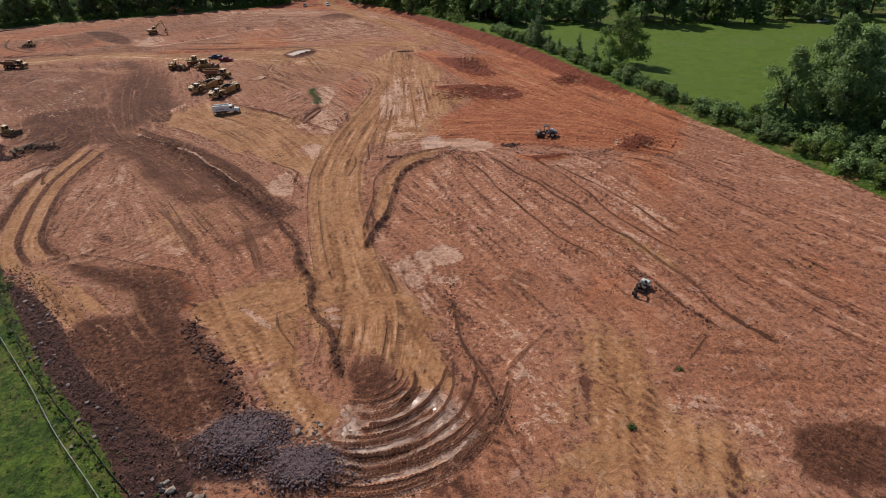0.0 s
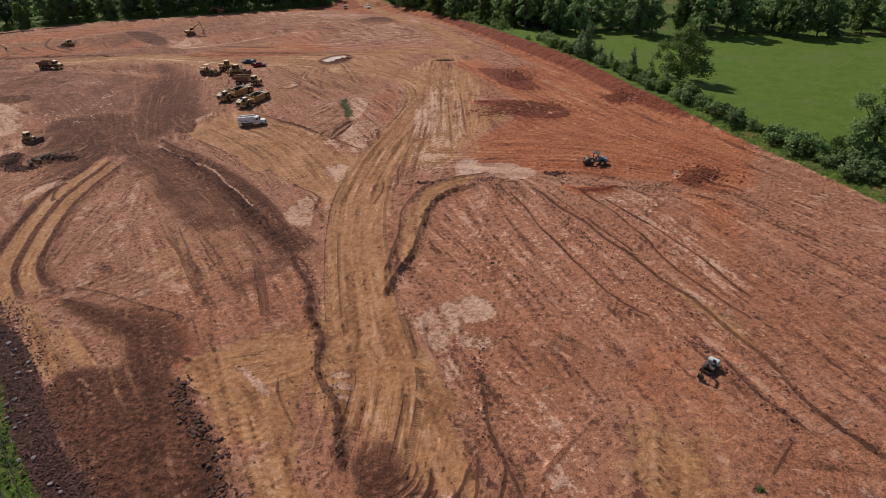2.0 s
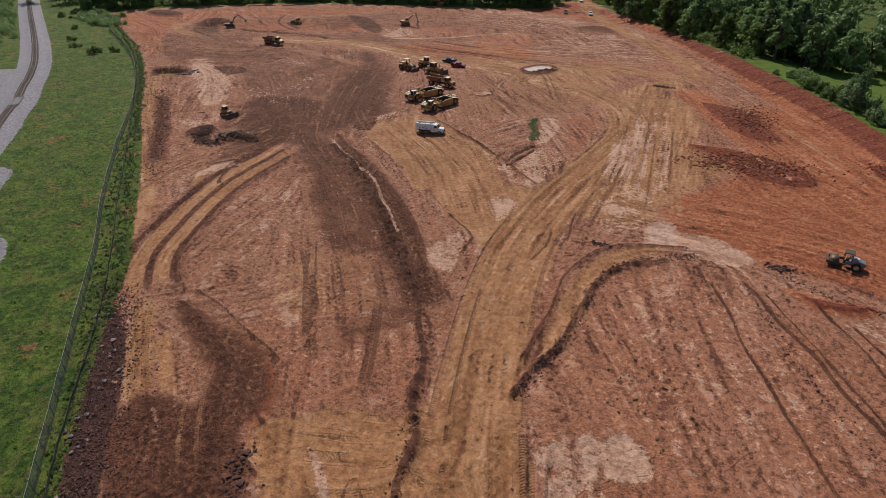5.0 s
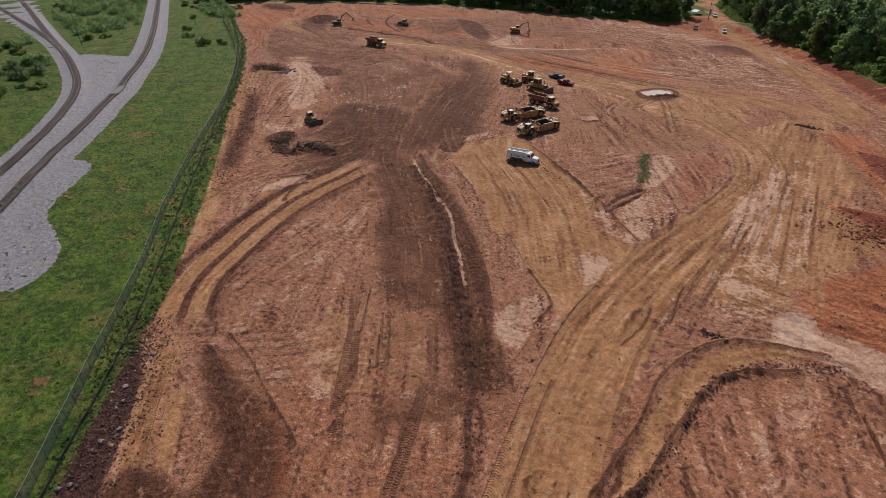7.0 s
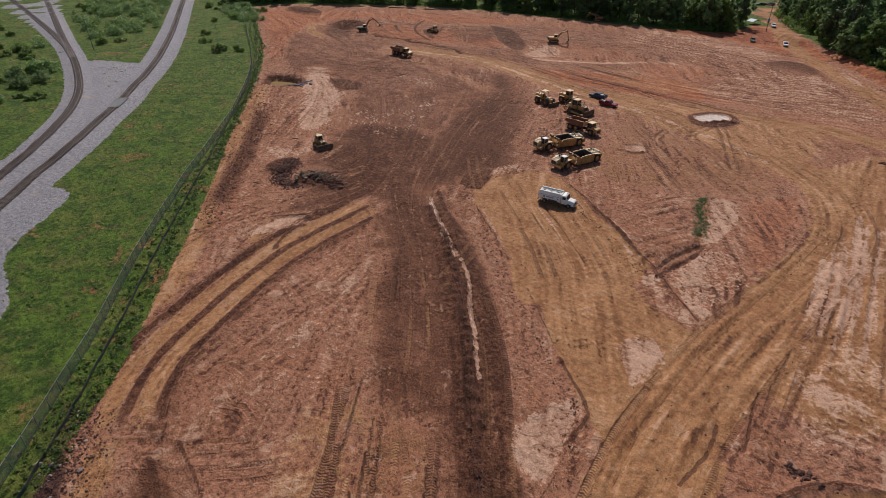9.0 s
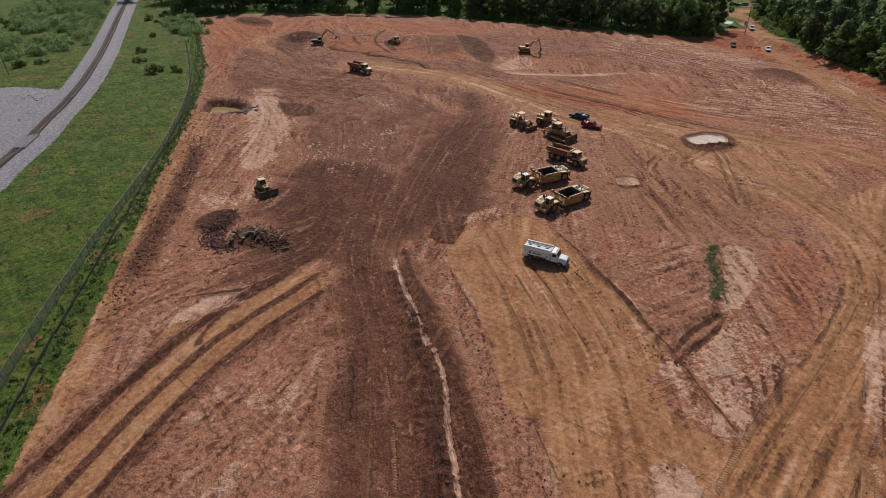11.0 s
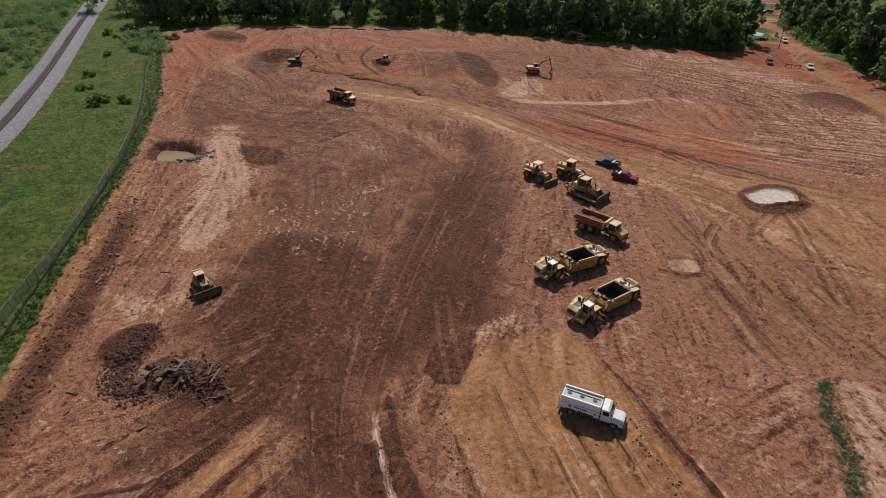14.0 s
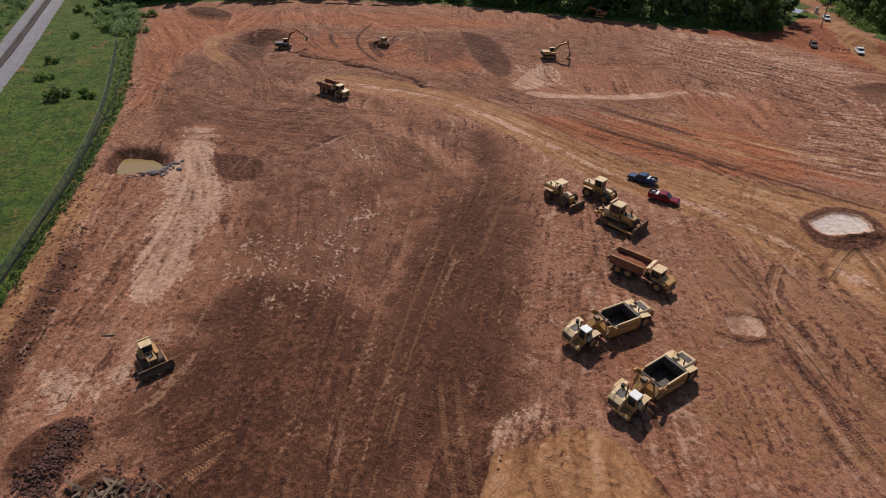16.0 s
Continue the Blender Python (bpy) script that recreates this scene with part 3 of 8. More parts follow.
patch([(-81.7, 240.7), (-68.6, 257.6), (-46.4, 243.1), (-30.3, 234.6), (-29.8, 209.7), (-42.2, 210.6), (-58.3, 199.4), (-71.8, 205.5)], "dark", 0.34, 6, clear=False)
patch([(-37.8, 212.9), (-24.5, 224.3), (-23.1, 194.7), (-24, 169.3), (-30.3, 185.8)], "red", 0.5, 4)
patch([(32.2, 230.4), (46.2, 194.5), (55, 174), (65.7, 150.4), (71, 162.2), (59.8, 192.2), (44.8, 232.1), (20.2, 285.8), (11, 274.9)], "red", 0.9, 3)
patch([(-70, 120), (-30, 150), (20, 140), (70, 135), (100, 80), (100, 20), (-20, 20), (-50, 60)], "red", 0.38, 20, clear=False)
# greyer clay where the east slope is combed
patch([(-12.6, 126.2), (2.3, 138.3), (16, 140.7), (32.1, 122), (38.9, 99.8), (42.8, 88.2), (38.8, 77.7), (24.6, 83.7), (8.5, 87.3), (-5.3, 102.1)], "pale", 0.30, 8, clear=False)
patch([(24.5, 137.3), (37.6, 135), (44.8, 111.4), (47, 99.1), (42.8, 88.2), (36.4, 104.3)], "pale", 0.42, 5, clear=False)
patch([(-84.6, 114.8), (-96.1, 133.3), (-91.9, 147.3), (-82.6, 141.9), (-68.6, 126.2), (-63, 118.7), (-64.5, 111.5), (-71.1, 108.9)], "pale", 0.30, 5, clear=False)
patch([(-59.3, 101.9), (-62.6, 113), (-61.5, 117.6), (-44.9, 118.3), (-35.5, 106.2), (-33, 97), (-40.3, 89.9), (-49.7, 89.5)], "pale", 0.36, 3, clear=False)
patch([(1.6, 75.7), (16, 74.5), (25.3, 63.4), (33.7, 56.2), (43.3, 51.7), (43.3, 40.4), (6.4, 42.6), (6.3, 52.4)], "pale", 0.36, 6, clear=False)
patch([(-9.9, 86.3), (-1.9, 89.1), (10.6, 75), (14.1, 64.2), (8.2, 56), (1.1, 65.2), (-3.8, 70.6)], "pale", 0.34, 5, clear=False)
# dark trampled ground round the hub of the ways
patch([(-130.7, 164.3), (-134.7, 175.7), (-131.1, 183.6), (-125.5, 190.4), (-115.7, 193), (-122.4, 212), (-127.8, 232.7), (-140.6, 262.1), (-132.2, 268.1), (-107.8, 238), (-92.2, 210.9), (-83.1, 193.4), (-86.9, 186.8), (-85.8, 180.2), (-92.7, 175.4), (-88.9, 170), (-78.4, 162.6), (-68.6, 153.4), (-84.3, 142.5), (-89.8, 149.2), (-99, 150.7), (-103.3, 145.3), (-109.9, 137.9), (-112.6, 149), (-113.4, 159.2), (-124.8, 160.2)], "dark", 0.68, 10)
patch([(-97.6, 161.9), (-87.8, 170.3), (-69, 156.1), (-55.6, 143), (-44.9, 130.5), (-31.1, 111.9), (-37.9, 98.5), (-42.2, 95), (-51.2, 105.1), (-59.9, 116.7), (-73.8, 132.1), (-82.8, 144.5)], "dark", 0.58, 4)
patch([(-90.8, 163.9), (-81.6, 164.4), (-69, 156.1), (-55.6, 143), (-44.9, 130.5), (-31.8, 113), (-37.1, 108.6), (-43.9, 115.5), (-55, 128.5), (-71.4, 146)], "dark", 0.85, 2.5)
patch([(-132.9, 176.9), (-123.8, 188.7), (-110.8, 187.4), (-100.8, 173.3), (-108.9, 164.1), (-119.5, 163.9), (-128.1, 170.5)], "dark", 0.70, 6)
patch([(-100.2, 170.1), (-101.7, 184.5), (-112, 219.3), (-119.8, 253.3), (-105.6, 235.4), (-94.9, 203.6), (-94.1, 185.7), (-89.7, 170.9), (-83.2, 161.7), (-88.7, 157.8)], "dark", 0.72, 9)
patch([(-148.2, 193.7), (-143.6, 208.5), (-134.9, 227.7), (-119.8, 206.8), (-118.3, 192.6), (-131.1, 183.6)], "pale", 0.34, 7, clear=False)
patch([(-118.8, 186.8), (-116.5, 193.9), (-103.5, 179.1), (-97.5, 162.5), (-98, 156.5), (-106.7, 169.2)], "ochre", 0.45, 4, clear=False)
patch([(-89.4, 189), (-85.2, 198.3), (-81.1, 190.8), (-86.9, 186.8)], "pale", 0.5, 2, clear=False)
patch([(-132.5, 147.6), (-128, 154.2), (-112.6, 149), (-105, 146.5), (-111, 139.9), (-112.3, 135.6), (-118.9, 136.8)], "pale", 0.30, 4, clear=False)
patch([(-266.2, 255.4), (-209.8, 275.4), (-158.7, 263.3), (-132, 224.2), (-147, 205.8), (-174.1, 217.1), (-200.2, 214.8)], "dark", 0.5, 6, clear=False)
patch([(-214.1, 216.2), (-224.3, 257.5), (-177.1, 257.1), (-149.7, 269.3), (-124.6, 255.4), (-112, 219.3), (-111, 197.7), (-123.8, 188.7), (-132, 183), (-150.3, 192.3), (-161.8, 208.7), (-178.5, 217.1)], "dark", 0.5, 12, clear=False)
patch([(-136.1, 180.2), (-136.2, 196), (-114.3, 199.6), (-91.9, 183.9), (-91.8, 171.7), (-102.6, 162.9), (-108.2, 151.5), (-115.6, 152.5), (-115.7, 166.8), (-123.7, 175.5)], "dark", 0.72, 7, clear=False)
# pale silt washed out beside the pond
patch([(-196.3, 222.3), (-189.5, 227.2), (-170.3, 212.2), (-160.6, 209.5), (-154.6, 200.7), (-149.3, 193), (-146.7, 187.9), (-153.8, 184.5), (-158.5, 186.5), (-166.2, 196.7), (-180, 205.3), (-184.8, 212.5)], "pale", 0.74, 3)
patch([(-154.8, 183.8), (-146.9, 191.1), (-142.7, 181.8), (-145, 178.1)], "pale", 0.75, 1.5)
patch([(-142.2, 162.9), (-137.2, 168.8), (-129.7, 171.7), (-130.6, 165.4), (-133.1, 158.4)], "pale", 0.5, 2)
patch([(-168.2, 233), (-163.1, 249.3), (-146.7, 242.5), (-137.3, 230.8), (-155, 228.3)], "pale", 0.4, 6, clear=False)
# spread fill, the stony bank and the ochre pans of the south
patch([(-76, 95.4), (-65.1, 94.1), (-47.2, 88.6), (-42.1, 79.8), (-43.3, 77.4), (-34.7, 69.5), (-32, 63.6), (-45.3, 60.9), (-53, 69.5), (-53.3, 75.5), (-54.5, 82.1), (-68.6, 90.3)], "dark", 0.76, 3)
patch([(-49.9, 69.1), (-43.6, 75.2), (-39.4, 70.8), (-31.6, 62), (-28.5, 56.6), (-33, 52.3), (-40.4, 54.6), (-50.5, 63.4)], "dark", 0.85, 2)
patch([(-64, 91.2), (-55.8, 91.2), (-46.5, 87.4), (-41.7, 79.9), (-44.1, 77.2), (-52.8, 82.4)], "red", 0.85, 2, clear=False)
patch([(-85, 94), (-73, 85.5), (-56, 69.5), (-42, 57), (-33, 50), (-30, 42), (-36, 41), (-46, 51), (-56.5, 61), (-75, 80)], "rock", 0.95, 2.0, rise=0.3)
patch([(-60.5, 69.9), (-45.7, 59.8), (-34.9, 51.6), (-24.3, 51.8), (-20.6, 44.2), (-36.4, 45.2), (-47.7, 56)], "rock", 0.85, 2.0)
patch([(-42.1, 79.8), (-37.2, 83.6), (-31.5, 86.5), (-26.6, 87.4), (-24.5, 91.6), (-16.5, 94.4), (-12.1, 90.1), (-7.5, 82.2), (-3.6, 75.6), (-1.5, 69.6), (-17.6, 66.4), (-23.7, 75.2), (-22.6, 65.4), (-31.4, 63.7), (-36.9, 70.8), (-42.2, 75.5)], "ochre", 0.88, 2.5)
patch([(-27.3, 60.6), (-22.2, 67), (-21, 60.1), (-13.9, 53.8), (-16.3, 50.4), (-22.2, 51.6)], "ochre", 0.9, 2)
patch([(-20, 77.8), (-17.9, 78.2), (-15.3, 73.3), (-13.9, 67.2), (-16.7, 66.6)], "pale", 0.62, 1.0)
patch([(-11.6, 87.9), (-8.8, 90.2), (-4.4, 94.1), (-0.1, 92.4), (-3.3, 85.1), (-2.7, 79.3), (-5, 80.7)], "pale", 0.62, 1.0)
patch([(-1.9, 94.5), (0.4, 95.6), (3.9, 92), (2.4, 89.2), (-1.4, 88.7)], "pale", 0.92, 0.8)
patch([(-4.8, 78.9), (-3.3, 85.1), (1.1, 85.9), (3.4, 84.3), (0.1, 79.9), (-3.4, 74)], "pale", 0.45, 1.5)
patch([(-35.4, 78.4), (-32.5, 77.4), (-27.9, 72.6), (-29.7, 73.1)], "pale", 0.75, 0.6)
patch([(-13.8, 66.4), (-8.1, 68.4), (-3.8, 61), (0.8, 58.6), (4.3, 54.4), (3.8, 49.1), (0.1, 43), (-12.7, 43.8), (-14.2, 50.3), (-12.7, 55.6), (-14.9, 61.9)], "dark", 0.8, 1.5)
# the mauve pad inside the loop, its pale edge and ditch
patch([(-59.2, 186.3), (-56.7, 194), (-52.8, 201.5), (-46.5, 206.8), (-43.4, 203.2), (-41.4, 190.8), (-38.7, 185.2), (-41.5, 174), (-42.4, 172.4), (-51.2, 179.8)], None, 1.0, 1.5, rise=0.5, lay_deg=64)
patch([(-43.2, 209.1), (-36.8, 210.2), (-34.9, 195.3), (-37.3, 186.7), (-39.1, 192.4), (-41, 201.9)], "pale", 0.68, 1.0)
patch([(-39.9, 169.8), (-37, 184.5), (-30.7, 186.9), (-26.4, 178.6), (-25.4, 163), (-30.5, 161.8)], "pale", 0.5, 1.5)
patch([(-56.2, 177.5), (-54.2, 184.2), (-32.1, 162.5), (-31.7, 158.7)], "pale", 0.55, 1.2)
# ochre ways
patch([(-86.7, 186.5), (-78.4, 196.7), (-68.1, 192.6), (-58.9, 184.4), (-51.5, 179.6), (-42.3, 171.7), (-45.2, 154.4), (-54.5, 148), (-62.8, 157.4), (-67.7, 161.5), (-74.6, 167.7), (-80.8, 171.2), (-86.2, 179.9)], "ochre", 0.95, 1.2)
patch([(-75.4, 177), (-65.6, 185.3), (-43.1, 164.7), (-30.8, 158.6), (-25, 166.4), (-23.5, 178.6), (-19.6, 197.6), (-18.3, 229.6), (-10, 236.7), (-4.5, 177.4), (-15.1, 172.6), (-18.7, 155.2), (-18.7, 136.1), (-18.6, 123.7), (-25.9, 117.7), (-30.5, 128.8), (-35, 132.9), (-42.3, 139.1), (-58.5, 156.8)], "ochre", 0.92, 2.0)
patch([(-29.7, 240), (-11.1, 267.6), (8.6, 244.9), (1.6, 205.3), (9.8, 186.8), (-1.4, 165), (-4.6, 151.2), (-16.1, 149.3), (-25.7, 157.5), (-22.4, 191.4)], "ochre", 0.72, 4)
patch([(-103.8, 262.1), (-76.4, 271.6), (-50.9, 278.3), (-31.2, 276.3), (-30.3, 234.6), (-46.4, 243.1), (-71, 252)], "ochre", 0.62, 5)
patch([(-66.9, 109.5), (-62.5, 116), (-60.1, 118), (-48.6, 119), (-38.5, 107.5), (-51.5, 96.9), (-60.1, 102.2)], "ochre", 0.45, 3)
patch([(-41.6, 126.1), (-38.4, 134.4), (-34.1, 128.3), (-34.1, 120.7), (-38.7, 120.9)], "pale", 0.7, 1.2)
patch([(-38.7, 149.1), (-34.5, 153.6), (-29.9, 147.6), (-32.9, 141.2)], "pale", 0.66, 1.0, clear=False)
patch([(-20.9, 150.2), (-19.2, 151.7), (-17.8, 140.4), (-20.3, 136.5), (-21.7, 146.6)], "pale", 0.72, 0.7)
patch([(-20.8, 163.9), (-13.3, 182.5), (-5.2, 169.6), (-3.1, 161.9), (-11.2, 151), (-16.5, 152.4)], "pale", 0.42, 3, clear=False)
patch([(-20.3, 177.8), (-14.8, 183), (-4.6, 151.2), (-14.4, 146.5)], "pale", 0.42, 2, clear=False)
patch([(-92, 185.1), (-88.4, 189.6), (-84.3, 178.4), (-89.6, 177.6)], "dark", 1.1, 0.5, rise=0.25)
# silt and puddle by the left way
patch([(-103.4, 131), (-107.6, 134.6), (-107.2, 141.5), (-103.8, 145.6), (-102.2, 142.9), (-103.4, 139.2), (-101.5, 132.3)], "pale", 0.72, 0.8)
patch([(-103.7, 130.9), (-107.5, 133.8), (-104.9, 137.2), (-101, 133.6)], "ochre", 0.95, 0.8)
# pale flat floor of the north pit and the combed north-east field
patch([(-161, 314), (-154, 327), (-137, 339), (-110, 337), (-96, 330), (-105, 319), (-123, 303), (-142, 298)], "red", 0.42, 5, rise=-1.6)
patch([(-160, 314), (-152, 326), (-138, 320), (-140, 302)], "pale", 0.45, 4)
patch([(-151.8, 317.2), (-146.8, 325.7), (-140.5, 302.7), (-145.1, 295.3)], "pale", 1.0, 2)
patch([(-141.1, 295.8), (-122.1, 307.8), (-103.6, 326.7), (-108.3, 312.3), (-135.3, 293)], "pale", 0.85, 0.8)
patch([(-105.3, 332.2), (-94.4, 327.6), (-90.2, 325.3), (-95.4, 324.6)], "pale", 0.8, 0.8)
patch([(-135, 390), (-94, 390), (-57, 366), (-64, 347), (-92, 342), (-125, 350)], "pale", 0.42, 7)
patch([(-60, 334), (-42, 344), (-33, 322), (-40, 308), (-53, 305), (-60, 316)], "pale", 0.5, 4)
patch([(-68, 352), (-57, 364), (-43, 358), (-41, 348), (-59, 337)], "dark", 0.75, 3)
patch([(-108, 322), (-76, 330), (-74, 302), (-97, 299)], "red", 0.5, 9)
patch([(-128, 392), (-88, 400), (-72, 414), (-52, 392), (-46, 372), (-70, 380), (-94, 392)], "red", 1.0, 3)
patch([(-192.6, 338.8), (-177.3, 337), (-156, 314.1), (-153.6, 302), (-170.6, 313.7)], "dark", 0.95, 3)
patch([(-74, 327), (-70, 290), (-45, 284), (-16, 294), (-30, 338), (-50, 342)], "pale", 0.42, 6)
patch([(-105, 335), (-80, 350), (-50, 352), (-45, 335), (-80, 325)], "pale", 0.36, 8)
# grey puddled silt and pink clay at the foot of the orange field
patch([(-4.7, 153.6), (0.4, 155.1), (2.2, 145.8), (-4, 143.7)], "pale", 1.16, 1.0)
patch([(1.8, 152.2), (9.3, 152), (15.7, 145.3), (8, 142.4), (2, 145)], "pale", 0.8, 1.2)
patch([(47, 146), (49.2, 146.4), (47.3, 140.8), (46.3, 141.5)], "pale", 0.9, 0.6)
# four-cornered patch of darker tone in the south-east corner
patch([(42, 48.5), (54, 48), (50, 39), (39, 40)], "dark", 0.75, 2.0)
patch([(33.6, 96.5), (35.3, 92.5), (40.8, 82.7), (41.8, 85.4), (37.1, 93.9), (35.3, 97.4)], "ochre", 0.8, 0.8)
# mounds of red spoil
SPOIL = [[(-0.4, 243.7), (10.5, 241.4), (17.7, 228.4), (23.8, 214), (15.3, 212.8), (7.6, 222.6)], [(-3.4, 203), (8.4, 203.6), (18, 199.8), (29.4, 189.8), (25.7, 182.3), (13.5, 184.3), (9.9, 193.7)],
         [(40.5, 204.6), (48.1, 204.3), (47.9, 196.2), (41.3, 196.1)], [(45.3, 139.7), (53.5, 148.4), (57.3, 144.1), (53.8, 139.6), (48.2, 137.3)], [(19.7, 138.4), (25.6, 137.5), (32.6, 138.2), (31, 135), (24.1, 133.7)]]
for pts in SPOIL:
    patch(pts, "red", 1.6, 1.6, rise=0.9)
    LAYERS["ochre"][inside(pts, 1.0)[0]] *= 0.1
for cx, cy, rx, ry, h in ((-26, 50, 6.5, 4.5, 1.5), (-17.5, 45, 5.5, 3.5, 1.2), (-128, 158, 4, 5, 0.9), (-117, 157.5, 5, 3.5, 0.8), (-243, 290, 9, 8, 2.0), (-290, 300, 14, 6, 1.6)):
    m = np.flatnonzero((np.abs(GX - cx) < rx * 3) & (np.abs(GY - cy) < rx * 3 + ry * 3))
    q = ((GX[m] - cx) / rx) ** 2 + ((GY[m] - cy) / ry) ** 2
    b = smooth(-q, -1.5, -0.2)
    height[m] += h * b
    tone = "rock" if h > 1.1 and cy < 60 else "dark"
    for k in ("ochre", "pale", "red"):
        LAYERS[k][m] *= 1 - b * 0.7
    LAYERS[tone][m] = np.maximum(LAYERS[tone][m], b * 0.95)

# driven ways
MAIN = [(-13.5, 60), (-13.4, 80), (-17.5, 89), (-20.5, 101), (-24, 118), (-25.7, 137), (-23, 164), (-18, 193), (-16.5, 213), (-24, 232), (-41, 248)]
road(MAIN, 12, "ochre", 0.92, 0.5, ruts=4, depth=0.06)
road([(0, 50), (-4, 62), (-10, 74), (-15, 86)], 8, "ochre", 0.85, 0.5, ruts=2, depth=0.06)
HAUL = [(-200.5, 265.2), (-183.5, 273), (-154.9, 276.9), (-125.4, 269.7), (-103.8, 262.1), (-87, 259.3), (-72, 255.9), (-58.5, 250.8), (-44.5, 244.5), (-30.4, 236.8)]
road(HAUL, 12, "ochre", 1.0, 0.45, ruts=3, depth=0.08)
road(beside(HAUL, -1.5), 3.0, "pale", 0.5, 0.6, clear=False)
road([(-104.7, 264.1), (-82.7, 268.5), (-62.7, 272.1), (-44.4, 274.6), (-31.2, 276.3)] + [(-2, 275), (-24, 325), (-62, 392), (-84, 456), (-96, 481), (-97, 524)], 9, "ochre", 0.85, 0.5, ruts=3, depth=0.08)
road([(-8, 262), (4, 240), (20, 205), (40, 175), (62, 150)], 12, "red", 0.85, 0.6, ruts=2, depth=0.05)
road([(-228.2, 262.2), (-247.6, 268.8), (-258.2, 278.5), (-256.9, 292.2)], 5, "ochre", 0.85, 0.4)
road([(-208.6, 258.1), (-186, 262.1), (-160.9, 255.1), (-145.2, 251), (-120.3, 241.1)], 6, "ochre", 0.4, 0.5, ruts=2, depth=0.08)
road([(-211.7, 218.9), (-229.4, 234.9), (-250, 256.4), (-254.3, 275.4)], 7, "red", 0.5, 0.5, ruts=2, depth=0.08)
# the way along the west edge
WEST = [(-192, 202), (-176, 184), (-149, 158.5), (-121, 133), (-102, 114.5), (-88, 101.5), (-76, 91.5), (-68, 83.5)]
road(beside(WEST, 0.5), 10, "red", 0.36, 0.4)
road(WEST, 6.0, "ochre", 0.62, 0.5, ruts=2, depth=0.08)
road([(-85.9, 100.8), (-72, 86.8), (-59.1, 74.3), (-52.2, 66.1), (-48.5, 60.3)], 3.6, "ochre", 0.9, 0.4, ruts=2, depth=0.08)
road([(-74.1, 92.4), (-60.7, 80.9), (-50.6, 71.9), (-46.6, 65.5)], 2.6, "ochre", 0.62, 0.5)
# the left way from the hub, ochre with dark churned edges
LEFT_WAY = [(-97.6, 161.9), (-97.3, 149.4), (-97, 134), (-93.6, 120.1), (-90.1, 110.3), (-86.6, 102.5), (-80.3, 95.7), (-72.6, 89.8)]
road(LEFT_WAY, 13, "dark", 0.7, 0.5)
road(beside(LEFT_WAY, 0), 9, "ochre", 0.72, 0.4)
for off in (-4.6, 0.0, 4.2):
    road(beside(LEFT_WAY, off), 1.5, "dark", 0.85, 0.6)
for off in (-2.2, 2.2):
    road(beside(LEFT_WAY, off), 2.0, "ochre", 0.95, 0.6)
ridge(beside(LEFT_WAY, -5.4), 1.0, 0.4, "dark", 0.8)
ridge(beside(LEFT_WAY, 5.2), 0.9, 0.3, "dark", 0.6)
# the raw red cut bank below the pasture
idx, d, s = near(spline(EAST), 24)
bank = smooth(d, -19, -13) * smooth(-d, 0, 4) * smooth(-GY[idx], -420, -330) * smooth(GY[idx], 150, 190)
for k in ("ochre", "pale"):
    LAYERS[k][idx] *= 1 - bank
LAYERS["red"][idx] = np.maximum(LAYERS["red"][idx], bank * 1.5)
height[idx] += 0.15 * bank * np.sin(s * 1.1) * np.sin(s * 0.37)
turn(idx, np.full(len(idx), radians(28)), bank)

pull = random.Random(12)


def strokes(left, right, count, tones, wide=(0.9, 2.4), amount=(0.4, 0.8)):
    """Blade strokes spread between two lines."""
    p, q = even(left), even(right)
    for k in range(count):
        f = (k + pull.uniform(0.1, 0.9)) / count
        a, z = pull.uniform(0, 0.45), pull.uniform(0.45, 1.0)
        line = (p * (1 - f) + q * f)[int(a * 13):max(int(z * 13), int(a * 13) + 4) + 1]
        line = line + np.array((pull.gauss(0, 0.5), pull.gauss(0, 0.5)))
        road([tuple(v) for v in line], pull.uniform(*wide), pull.choice(tones), pull.uniform(*amount), 0.8, ruts=pull.choice((0, 1)), depth=0.08, clear=False)


def treads(left, right, count, strength=(0.25, 0.6), tones=("dark", "dark", "ochre")):
    """Wheel and crawler tracks with cleat marks, spread between two lines."""
    p, q = even(left), even(right)
    for k in range(count):
        f, g = pull.random(), pull.random()
        a = pull.uniform(0, 0.5)
        line = p * (1 - f) + q * f
        line = line[int(a * 13):int(a * 13) + pull.randint(5, 9)]
        if len(line) > 3:
            wheels([tuple(v) for v in line], pull.choice((1.9, 2.2, 2.6)), pull.uniform(0.8, 1.3), pull.choice(tones), pull.uniform(*strength), -0.05)


HUB_L, HUB_R = [(-80.2, 145.3), (-89.2, 152.8), (-101.5, 159.7), (-115.4, 174.9), (-136.9, 201.8), (-163.2, 228)], [(-71.2, 151.6), (-80.8, 158.7), (-89.7, 170.9), (-100.5, 194.6), (-110.5, 224.1), (-122.9, 265.3)]
treads(HUB_L, HUB_R, 46, (0.32, 0.70))
treads([(-47.7, 100.1), (-56.6, 112.4), (-67.9, 128.7), (-84.2, 149.2)], [(-33.2, 111.8), (-42.2, 124.3), (-54.6, 139.8), (-77, 158.4)], 26, (0.37, 0.80))
treads([(-91.8, 137.3), (-95.9, 148.2), (-97.5, 158.2), (-98.8, 171.1)], [(-98.3, 132.8), (-101.7, 144.1), (-101.8, 153.9), (-101.1, 166.1)], 10, (0.42, 0.80))
